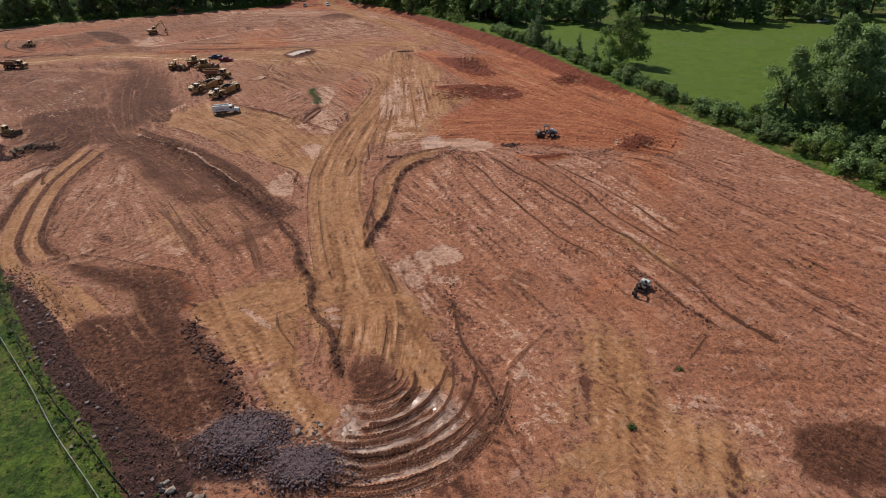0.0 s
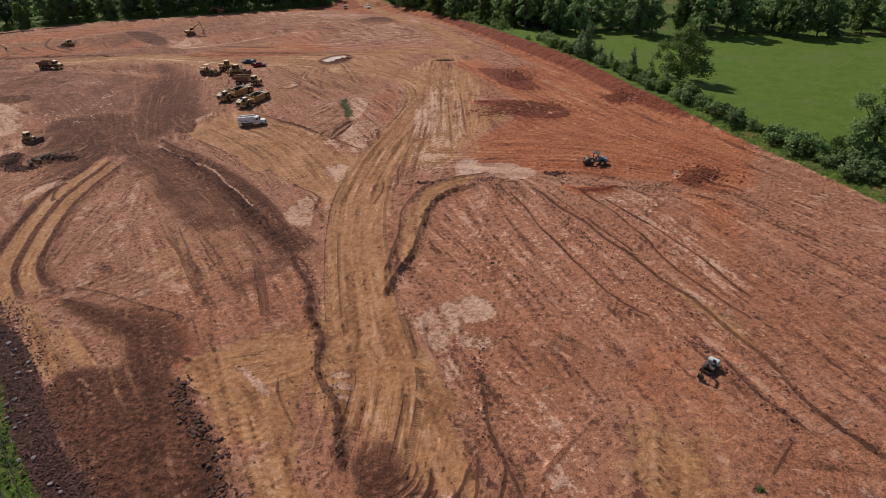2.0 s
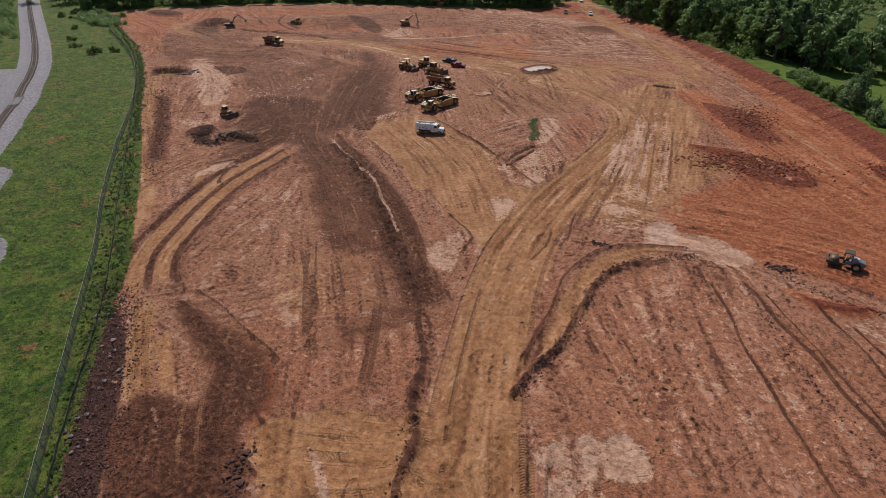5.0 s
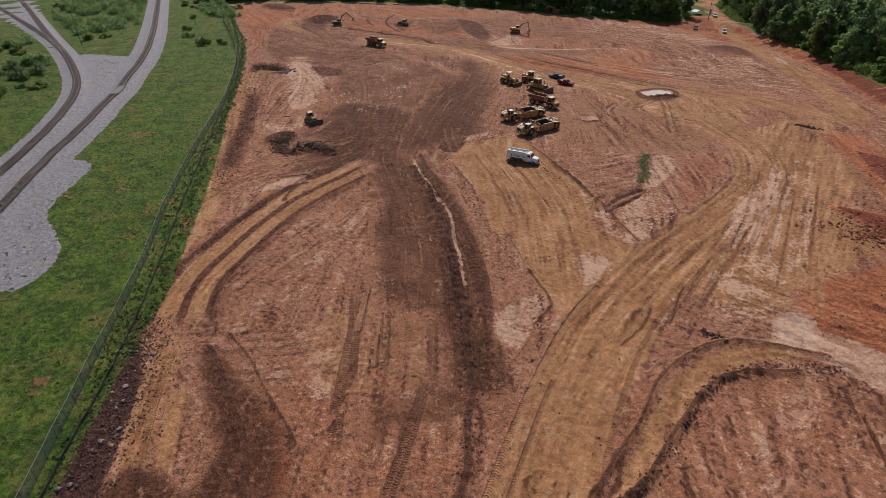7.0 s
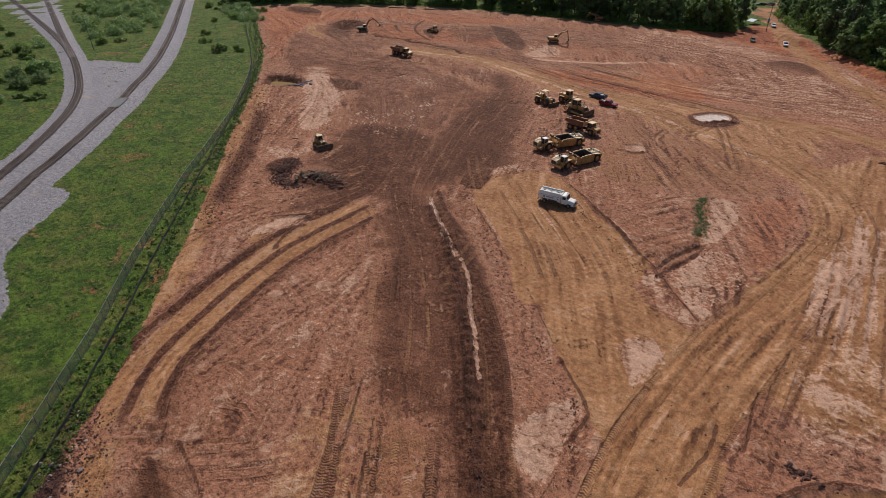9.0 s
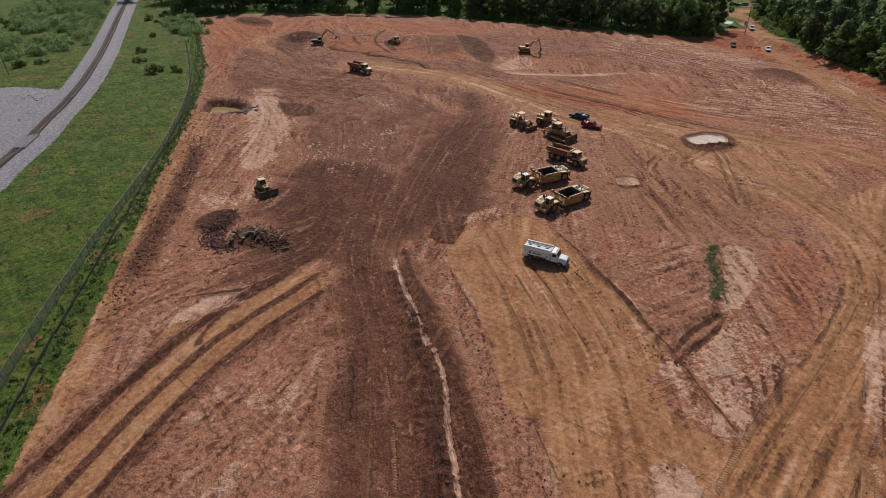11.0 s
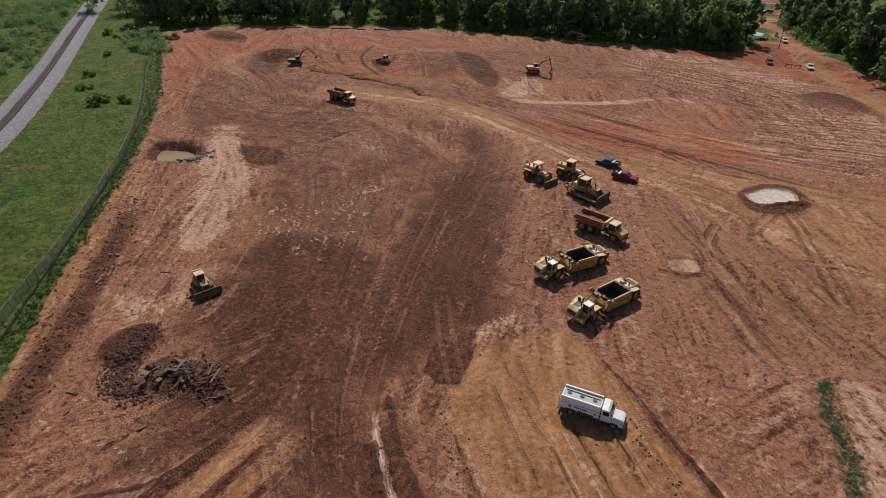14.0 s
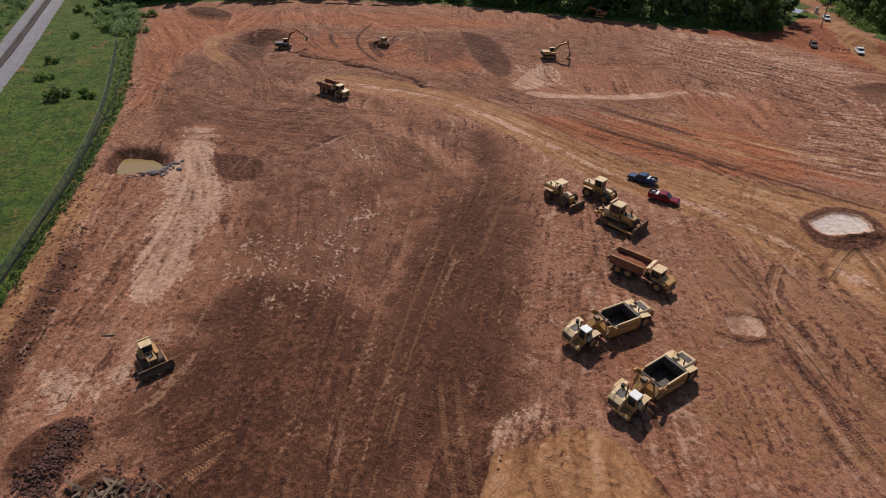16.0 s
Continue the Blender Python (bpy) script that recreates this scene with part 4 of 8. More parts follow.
treads([(-112.2, 139.1), (-110.6, 147.7), (-107.4, 158.5), (-105.2, 170.2)], [(-123.8, 147.2), (-117.2, 154.9), (-115.7, 166.6), (-113.5, 178.5)], 12, (0.42, 0.70))
treads(beside(MAIN, 5), beside(MAIN, -5), 40, (0.32, 0.70), ("ochre", "ochre", "dark"))
treads([(-82.2, 182.7), (-72.5, 174.2), (-63.5, 166.4), (-53.1, 155.2)], [(-67.9, 191), (-58.3, 181.5), (-51.2, 175), (-41.7, 163.1)], 26, (0.32, 0.65), ("dark", "dark", "ochre"))
treads([(-79.5, 93.7), (-74.4, 97.9), (-68.7, 102.5), (-64, 109.1)], [(-66.3, 86.9), (-61.9, 90.4), (-57.7, 94.8), (-52.3, 99.2)], 14, (0.42, 0.70), ("dark",))
treads([(-52.7, 98), (-58.9, 110.5), (-68, 124.9), (-82.8, 144.5)], [(-40, 108.3), (-45.5, 114.1), (-52.2, 118.7), (-64.6, 127.7)], 12, (0.32, 0.70))
treads([(-40.9, 82.3), (-34.2, 84.7), (-27.8, 86), (-20.8, 91)], [(-34.8, 71.2), (-28.2, 71.6), (-22.3, 75.5), (-13.8, 83.1)], 16, (0.32, 0.65))
treads([(-9.7, 90.6), (-7.5, 82.2), (-3.4, 74), (-1.5, 69.6)], [(3.8, 93.2), (3.4, 84.3), (3.1, 75.3), (4.6, 70.8)], 9, (0.32, 0.60))
treads([(-251.4, 245.5), (-210.6, 240.6), (-185.5, 251.2), (-161.6, 261.3)], [(-189.9, 211.1), (-177.1, 225.5), (-153.7, 236.7), (-126.9, 240.9)], 26, (0.42, 0.80))
treads([(-79.6, 238.6), (-65.5, 224.3), (-56.3, 212.1), (-49.5, 205.5)], [(-63.8, 253.3), (-52, 239.2), (-40.8, 227.2), (-30.5, 218.8)], 24, (0.37, 0.75))
treads([(-274.1, 300.5), (-235.3, 321.5), (-198.8, 348), (-158.7, 356.8)], [(-223.2, 265.8), (-199.1, 288.1), (-186.1, 313.2), (-159.4, 311.7)], 14, (0.42, 0.75))
treads(HAUL[:-1], beside(HAUL[:-1], 9), 20, (0.37, 0.70), ("ochre", "ochre", "dark"))
strokes(HUB_L, HUB_R, 26, ("dark", "dark", "ochre"), (0.8, 2.2), (0.3, 0.55))
strokes([(-116.5, 146.3), (-116.5, 155.4), (-115.7, 166.6), (-120.8, 182.8)], [(-102.5, 144.7), (-102.4, 153.4), (-102.5, 165.2), (-110.2, 180.8)], 14, ("dark",), (0.8, 2.2), (0.5, 0.8))
strokes([(-165, 286), (-120, 281), (-75, 276), (-35, 272)], [(-150, 312), (-110, 300), (-70, 296), (-25, 300)], 14, ("red", "dark", "red", "ochre", "dark"), (1.2, 3), (0.4, 0.8))
strokes([(-215, 282), (-250, 300), (-262, 325)], [(-175, 292), (-200, 310), (-215, 345)], 12, ("dark", "red", "dark"), (1.2, 3), (0.5, 0.9))
strokes([(-10, 262), (4, 236), (16, 205), (34, 175), (52, 148)], [(4, 268), (26, 232), (44, 200), (66, 160)], 12, ("red", "red", "ochre", "dark"), (0.8, 2.2), (0.4, 0.7))
strokes([(-14.8, 149.5), (-15.3, 174.3), (-17.7, 208.2), (-20.4, 249.1)], [(1.8, 152.2), (-0.5, 176.6), (-2.8, 210.3), (-5.8, 250.9)], 26, ("pale", "pale", "dark", "ochre"), (0.8, 1.8), (0.45, 0.8))
strokes([(-19.4, 158), (-18.7, 173.6), (-19.2, 195.2), (-21.8, 222.6)], [(-7.2, 161.6), (-8.5, 178), (-9.7, 203.1), (-11.7, 231.2)], 24, ("pale", "pale", "dark", "ochre"), (0.7, 1.5), (0.45, 0.8))
strokes([(-38, 169), (-34.1, 165.2), (-30.7, 162.6)], [(-30.8, 185.4), (-27.5, 175.3), (-25.8, 164.6)], 9, ("dark", "dark", "red"), (0.6, 1.4), (0.6, 0.95))
# single lines: wheel marks, ruts and dozer edges
for pts, gauge, wide, tone, amount in (([(-62.7, 118.6), (-52.6, 103.1), (-43.1, 90.8)], 0.9, 0.9, "dark", 0.8), ([(-57.5, 119.5), (-46.9, 104.2)], 0.9, 0.8, "dark", 0.8), ([(-42.1, 108.7), (-36.6, 96.3), (-33.2, 87.4)], 0.9, 0.8, "dark", 0.8),
                                       ([(-64.1, 117.8), (-55.1, 107.5), (-48.4, 99.5)], 0.9, 0.9, "dark", 0.85), ([(-61.5, 123.1), (-53.4, 112.5), (-48.9, 107)], 0.9, 0.8, "dark", 0.7), ([(-48.6, 119), (-43.4, 111.5), (-40, 106.3)], 0.9, 0.8, "dark", 0.7),
                                       ([(-55.7, 135.1), (-44.8, 122.1), (-35.6, 109.8)], 2.2, 1.2, "dark", 0.7), ([(-17.4, 83.4), (-13.5, 78.6), (-9.6, 74.4)], 2.0, 1.2, "dark", 0.85), ([(-15.5, 83.8), (-12.1, 79.4), (-9.3, 76.2)], 1.6, 1.0, "dark", 0.7),
                                       ([(10.6, 86.2), (14.6, 82.7), (17.5, 79.8)], 2.2, 1.4, "dark", 0.7), ([(9.8, 83.6), (12.3, 78.7), (13.8, 73.6)], 2.0, 1.2, "dark", 0.6), ([(-63.7, 225.5), (-65.8, 235.3), (-65.8, 246.6), (-62.4, 252.5)], 1.9, 1.1, "dark", 0.8),
                                       ([(-56.6, 233.2), (-54.5, 219.9)], 1.6, 1.0, "dark", 0.9), ([(-54.5, 236), (-52.2, 222.6)], 1.6, 1.0, "dark", 0.9), ([(-61, 238.7), (-56.4, 258.6), (-48.3, 241.8), (-42.4, 226.1)], 2.0, 1.0, "dark", 0.6),
                                       ([(-52.7, 237.3), (-44.2, 241.9), (-38.5, 242)], 1.8, 0.9, "dark", 0.6), ([(-100.9, 275.1), (-90.2, 277.1), (-76.4, 271.6)], 2.0, 1.2, "dark", 0.8), ([(-115.8, 276.6), (-97, 277.9), (-81.2, 278.2), (-69.4, 271.9)], 1.8, 1.0, "dark", 0.7),
                                       ([(-209, 220.8), (-230.6, 242.4), (-236.4, 261.2)], 2.2, 1.2, "dark", 0.6), ([(-160.7, 226.6), (-161.4, 245.4), (-156.6, 255)], 2.0, 1.0, "dark", 0.6), ([(-213, 337.7), (-194.3, 318.7), (-178, 298.3)], 2.2, 1.2, "ochre", 0.7),
                                       ([(-80, 109.6), (-77, 110.4), (-73.4, 110.2)], 1.0, 0.8, "dark", 0.7), ([(-74, 103.6), (-70.1, 105.4), (-66.4, 104.4)], 1.4, 0.9, "dark", 0.7)):
    wheels(pts, gauge, wide, tone, amount, -0.12)
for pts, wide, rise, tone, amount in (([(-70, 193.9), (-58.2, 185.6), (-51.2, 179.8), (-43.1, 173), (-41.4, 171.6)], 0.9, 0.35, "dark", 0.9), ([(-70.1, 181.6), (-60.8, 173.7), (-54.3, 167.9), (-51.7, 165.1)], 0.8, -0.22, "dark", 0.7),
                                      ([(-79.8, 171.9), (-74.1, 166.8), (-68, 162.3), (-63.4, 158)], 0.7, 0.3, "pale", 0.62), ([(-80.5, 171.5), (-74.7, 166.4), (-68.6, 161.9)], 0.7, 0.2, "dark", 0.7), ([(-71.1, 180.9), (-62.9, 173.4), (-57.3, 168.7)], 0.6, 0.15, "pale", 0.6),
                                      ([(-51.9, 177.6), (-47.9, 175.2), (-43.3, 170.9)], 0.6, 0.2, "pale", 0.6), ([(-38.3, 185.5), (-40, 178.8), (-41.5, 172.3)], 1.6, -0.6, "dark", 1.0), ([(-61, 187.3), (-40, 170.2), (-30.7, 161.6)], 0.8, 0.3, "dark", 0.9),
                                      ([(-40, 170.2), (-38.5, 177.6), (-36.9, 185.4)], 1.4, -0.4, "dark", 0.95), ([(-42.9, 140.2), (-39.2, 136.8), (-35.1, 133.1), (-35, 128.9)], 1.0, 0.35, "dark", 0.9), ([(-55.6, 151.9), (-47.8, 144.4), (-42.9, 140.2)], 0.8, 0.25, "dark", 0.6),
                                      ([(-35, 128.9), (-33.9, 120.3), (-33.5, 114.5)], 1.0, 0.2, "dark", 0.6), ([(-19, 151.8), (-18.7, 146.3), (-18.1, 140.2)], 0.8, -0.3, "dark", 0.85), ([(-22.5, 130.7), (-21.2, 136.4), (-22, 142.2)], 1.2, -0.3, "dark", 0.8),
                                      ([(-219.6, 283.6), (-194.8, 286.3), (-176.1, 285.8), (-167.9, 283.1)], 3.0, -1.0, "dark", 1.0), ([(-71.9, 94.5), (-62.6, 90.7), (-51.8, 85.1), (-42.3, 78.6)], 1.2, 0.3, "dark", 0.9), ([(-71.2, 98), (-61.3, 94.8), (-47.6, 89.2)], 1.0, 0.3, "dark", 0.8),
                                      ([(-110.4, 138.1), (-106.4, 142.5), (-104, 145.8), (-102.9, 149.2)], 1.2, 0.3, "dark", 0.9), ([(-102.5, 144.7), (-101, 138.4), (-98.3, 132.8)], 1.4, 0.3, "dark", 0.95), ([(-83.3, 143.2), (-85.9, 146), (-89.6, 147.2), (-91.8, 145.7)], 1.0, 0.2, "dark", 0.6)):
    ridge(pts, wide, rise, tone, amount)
ridge([(-50, 74.5), (-43.4, 74.8), (-37.9, 72.5)], 1.2, 0.3, "dark", 0.8)
ridge([(-23.3, 66.9), (-26.1, 71.2), (-27.4, 75), (-27.2, 76.4), (-22.7, 72.7), (-19.3, 73.4)], 0.8, 0.15, "dark", 0.7)
patch([(-61.5, 76.6), (-54, 78.2), (-40.3, 73.6), (-30.8, 61.9), (-28.3, 56.4), (-32.6, 51), (-39.4, 52.3), (-50.7, 62.3), (-59.6, 69.9)], "dark", 0.80, 2.5)
patch([(-52.9, 71.9), (-43.1, 73.8), (-35.2, 63.3), (-37.3, 58.2), (-45, 61.9)], "red", 0.7, 2, clear=False)
road([(-172, 185.5), (-149, 164), (-125, 139), (-116, 130)], 6.5, "dark", 0.62, 0.8, clear=False)
ridge([(-172, 185.5), (-149, 164), (-125, 139), (-116, 130)], 2.4, 0.4, None)
patch([(-107, 130.5), (-107.5, 136), (-105, 141), (-101, 144), (-103, 138)], "pale", 0.8, 0.8)
patch([(-39.5, 357), (-36, 355), (-29, 340), (-32, 340)], "pale", 0.9, 1.0)
for k in range(3):
    patch([(-20.1 + 0.9 * k, 77.2 - 2.3 * k), (-17.7 + 0.7 * k, 77.0 - 2.3 * k), (-17.5 + 0.7 * k, 75.9 - 2.3 * k), (-20 + 0.9 * k, 76.1 - 2.3 * k)], "pale", 1.0, 0.35)
# two shallow sumps of dried white silt
patch([(-66.5, 262), (-63, 271), (-56, 273.5), (-51.5, 265), (-56, 257), (-62.5, 255.5)], "dark", 0.75, 1.2, rise=0.3)
patch([(-64.5, 262.5), (-61.5, 269), (-57, 270.5), (-54.5, 266), (-58.5, 261.5), (-62, 259.5)], "pale", 1.35, 0.7, rise=-0.35)
ridge([(-60, 258.5), (-57, 262), (-53.5, 264)], 0.7, 0.5, "dark", 1.0)
patch([(-72, 227), (-66, 230), (-64, 225), (-68.5, 222)], "dark", 0.6, 0.7, rise=-0.2)
patch([(-71, 226.5), (-66.5, 229), (-65, 225.5), (-69, 223.5)], "pale", 1.05, 0.6)
ridge([(-71, 222), (-67, 222.5), (-64, 225)], 0.7, 0.3, "dark", 1.0)
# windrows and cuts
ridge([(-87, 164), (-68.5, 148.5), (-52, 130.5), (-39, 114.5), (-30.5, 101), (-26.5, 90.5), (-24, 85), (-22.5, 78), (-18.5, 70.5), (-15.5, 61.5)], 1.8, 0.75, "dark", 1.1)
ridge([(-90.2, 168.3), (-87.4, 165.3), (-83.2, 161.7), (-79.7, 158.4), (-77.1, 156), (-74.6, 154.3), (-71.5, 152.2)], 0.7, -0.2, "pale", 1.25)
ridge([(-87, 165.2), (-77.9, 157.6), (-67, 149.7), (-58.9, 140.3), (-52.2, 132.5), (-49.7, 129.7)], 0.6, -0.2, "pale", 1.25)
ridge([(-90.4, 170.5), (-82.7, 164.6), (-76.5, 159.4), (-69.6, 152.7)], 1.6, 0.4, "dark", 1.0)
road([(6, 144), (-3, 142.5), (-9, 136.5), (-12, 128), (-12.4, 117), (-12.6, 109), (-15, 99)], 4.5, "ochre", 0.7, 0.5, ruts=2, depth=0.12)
# the dark tone of these berms stands in for their shadow side
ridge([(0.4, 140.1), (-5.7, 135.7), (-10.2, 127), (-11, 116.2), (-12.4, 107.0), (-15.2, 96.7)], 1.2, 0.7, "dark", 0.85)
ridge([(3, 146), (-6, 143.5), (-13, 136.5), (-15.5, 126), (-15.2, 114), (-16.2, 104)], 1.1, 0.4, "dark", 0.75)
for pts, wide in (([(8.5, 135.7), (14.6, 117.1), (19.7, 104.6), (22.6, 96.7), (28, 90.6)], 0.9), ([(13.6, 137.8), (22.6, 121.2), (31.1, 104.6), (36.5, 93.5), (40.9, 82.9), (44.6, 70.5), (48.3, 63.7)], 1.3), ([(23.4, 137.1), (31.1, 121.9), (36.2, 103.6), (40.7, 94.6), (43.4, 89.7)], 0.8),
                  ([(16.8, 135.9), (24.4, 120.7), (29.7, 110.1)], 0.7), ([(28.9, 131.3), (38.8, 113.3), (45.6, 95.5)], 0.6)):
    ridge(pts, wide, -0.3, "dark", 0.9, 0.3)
    ridge(beside(pts, 1.2), wide * 0.8, 0.22, "pale", 0.42, 0.3)
# smooth orange pan at the south-east foot
PAN = [(18.9, 71.9), (25.2, 68.7), (29.9, 67), (30.7, 59.6), (28.8, 52.3), (36, 49.9), (35.5, 44.8), (36.9, 38.6), (7.3, 40.1), (13.9, 47.7), (16.3, 59.4)]
patch(PAN, "ochre", 0.66, 5, lay_deg=75)
patch(PAN, "red", 0.34, 5, clear=False)
ridge([(32, 84), (34.5, 82), (36.5, 77), (38.5, 72), (41, 67.5)], 1.2, 0.4, "dark", 0.7)
ridge([(40.9, 68.4), (35.9, 62.6), (31.2, 58.5)], 0.9, -0.25, "dark", 0.75)
ridge([(1.2, 77.3), (1.7, 68.9), (4.1, 61.6), (5.8, 55.2), (7.6, 49.2)], 1.1, 0.35, "dark", 0.8)
ridge([(7.6, 49.2), (3.7, 48.3), (0.2, 45.3)], 0.8, 0.25, "dark", 0.7)
ridge([(17.7, 58.4), (15.4, 50)], 0.7, 0.2, "dark", 0.6)
ridge([(15.8, 69.1), (8.8, 61.2), (6.9, 58.2)], 0.6, 0.2, "dark", 0.5)
for pts in ([(39.8, 65.9), (50, 63.9), (58, 55.5)], [(36.3, 62.5), (48.4, 61), (59.3, 57.5)], [(32.4, 52.9), (43.2, 51.5), (54.7, 50.7)], [(38.4, 49.8), (45, 48.5), (52.8, 48)], [(34.9, 57.2), (45.9, 56.4), (57, 54.1)], [(39.5, 45.9), (45.5, 46), (50.9, 45.2)], [(38.3, 43.7), (44, 43.5), (48.8, 42.3)], [(42.2, 45), (46, 44.6), (49.8, 43.7)]):
    ridge(pts, 0.6, -0.18, "dark", 0.62)
# deep arcs of turning wheels in the wet corner
mudrng = random.Random(31)
cx, cy = (-10.9, 61)
SILT_PAN = [(-15.7, 50.3), (-13.4, 55.4), (-7.4, 57.7), (-1.2, 56.7), (2.7, 52.5), (3, 46.7), (-0.9, 42.2), (-9.9, 40.8), (-14.2, 44.4)]
patch(SILT_PAN, "pale", 0.78, 2.5)
patch(SILT_PAN, "wet", 0.58, 2.5, clear=False)
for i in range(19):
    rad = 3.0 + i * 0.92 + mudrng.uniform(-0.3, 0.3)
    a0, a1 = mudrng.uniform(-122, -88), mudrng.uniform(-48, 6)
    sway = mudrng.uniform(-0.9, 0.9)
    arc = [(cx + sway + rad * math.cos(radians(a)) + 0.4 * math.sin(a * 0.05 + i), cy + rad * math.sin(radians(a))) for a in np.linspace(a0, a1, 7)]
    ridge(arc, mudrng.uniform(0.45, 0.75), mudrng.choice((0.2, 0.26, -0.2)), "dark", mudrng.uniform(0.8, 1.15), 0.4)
    if i % 3 == 0:
        wheels(arc, 1.3, 0.7, "dark", 0.8, -0.08)
# drag lines on the east slope and in the north pit, laid parallel
rng = random.Random(4)
for i in range(44):
    x0 = rng.uniform(14, 74)
    y0 = 135 - (x0 - 14) * 0.35 + rng.uniform(-10, 5)
    L = rng.uniform(15, 60)
    ridge([(x0, y0), (x0 + 0.47 * L, y0 - 0.88 * L)], rng.uniform(0.35, 0.6), rng.uniform(-0.12, 0.12), rng.choice(("dark", "pale", "pale")), rng.uniform(0.2, 0.45), 0.3)
for a, q, z, e, count in (((-149, 384), (-112, 338), (-62, 360), (-70, 326), 17), ((-74, 327), (-68, 288), (-30, 340), (-14, 294), 16)):
    for k in range(count):
        f = (k + rng.uniform(-0.25, 0.25)) / (count - 1)
        p0 = (a[0] * (1 - f) + q[0] * f + rng.uniform(-3, 3), a[1] * (1 - f) + q[1] * f)
        p1 = (z[0] * (1 - f) + e[0] * f + rng.uniform(-6, 3), z[1] * (1 - f) + e[1] * f)
        ridge([p0, ((p0[0] + p1[0]) / 2 + rng.uniform(-1, 1), (p0[1] + p1[1]) / 2 + rng.uniform(-0.6, 0.6)), p1], rng.uniform(0.8, 1.3), rng.uniform(-0.25, -0.1), "dark", rng.uniform(0.6, 0.95), 0.4)
# curving wheel marks all over
for i in range(150):
    x0, y0 = rng.uniform(-290, 20), rng.uniform(60, 350)
    ang, bend = rng.gauss(2.1, 0.5), rng.uniform(-0.03, 0.03)
    pts = [(x0, y0)]
    for k in range(rng.randint(5, 13)):
        pts.append((pts[-1][0] + 5 * math.cos(ang), pts[-1][1] + 5 * math.sin(ang)))
        ang += bend * 5
    wheels(pts, 2.1, rng.uniform(0.6, 1.0), rng.choice(("dark", "dark", "ochre")), rng.uniform(0.15, 0.45), rng.uniform(-0.07, 0.03), False)
# settling pond by the fence, its bank coloured dark to take in its shadow
patch([(-191, 199), (-199, 206), (-194, 211), (-187, 212), (-181, 207), (-186, 201)], "dark", 0.9, 1.5, rise=-2.6)
# railway ballast
TRACK_A = [(-560, 400), (-470, 341), (-370, 274.5), (-281, 215.5), (-241, 187), (-216, 165.5), (-203, 154.5), (-192.5, 144), (-179, 131.5), (-165, 117), (-154, 106.5), (-120, 74), (-80, 36)]
TRACK_B = [(-620, 285), (-520, 250), (-424, 220), (-314.5, 184), (-270, 170), (-240, 159), (-220, 150), (-203, 139.5), (-184, 124.5), (-172.5, 114), (-150, 92), (-115, 60)]
TRACK_C = [(-620, 240), (-520, 222), (-436.5, 207), (-348, 189), (-300, 178.5), (-270, 170)]


def ballast(pts, width, crown):
    idx, d, s, angle = near(spline(pts), width, True)
    w = smooth(-np.abs(d), -width / 2 - 1.2, -width / 2 + 1.2)
    LAYERS["gravel"][idx] = np.maximum(LAYERS["gravel"][idx], w)
    height[idx] = np.maximum(height[idx], crown * smooth(-np.abs(d), -3.4, -1.7))
    turn(idx, angle, w)


ballast(TRACK_A, 12, 0.45)
ballast(TRACK_B, 9, 0.45)
ballast(TRACK_C, 8, 0.45)
idx, w, sd = inside([(-241, 186), (-203, 156), (-165, 119), (-150, 100), (-160, 96), (-184, 126), (-205, 141), (-232, 154), (-262, 168), (-262, 176)], 2)
LAYERS["gravel"][idx] = np.maximum(LAYERS["gravel"][idx], w)
idx, w, sd = inside([(-156, 110), (-140, 104), (-127, 94), (-126, 84), (-145, 78), (-170, 95)], 2)
LAYERS["gravel"][idx] = np.maximum(LAYERS["gravel"][idx], w)
idx, w, sd = inside([(-109, 84), (-111, 90), (-118.4, 96), (-130, 99), (-138, 104.5), (-151, 119), (-162, 112), (-156, 102), (-143, 93), (-122, 80)], 1.5)
LAYERS["gravel"][idx] = np.maximum(LAYERS["gravel"][idx], w)
# the way out to the north cuts through the grass
idx, d, s = near(spline([(-56, 384), (-66, 405), (-84, 456), (-96, 481), (-97, 524), (-110, 600)]), 10)
w = smooth(-np.abs(d), -7, -4)
LAYERS["grass"][idx] = np.minimum(LAYERS["grass"][idx], 1 - w)

idx, w, sd = inside([(-128, 388), (-112, 400), (-100, 404), (-93, 420), (-90, 440), (-84, 440), (-72, 416), (-60, 396)], 2)
LAYERS["grass"][idx] *= 1 - w
LAYERS["red"][idx] = np.maximum(LAYERS["red"][idx], w * 1.25)


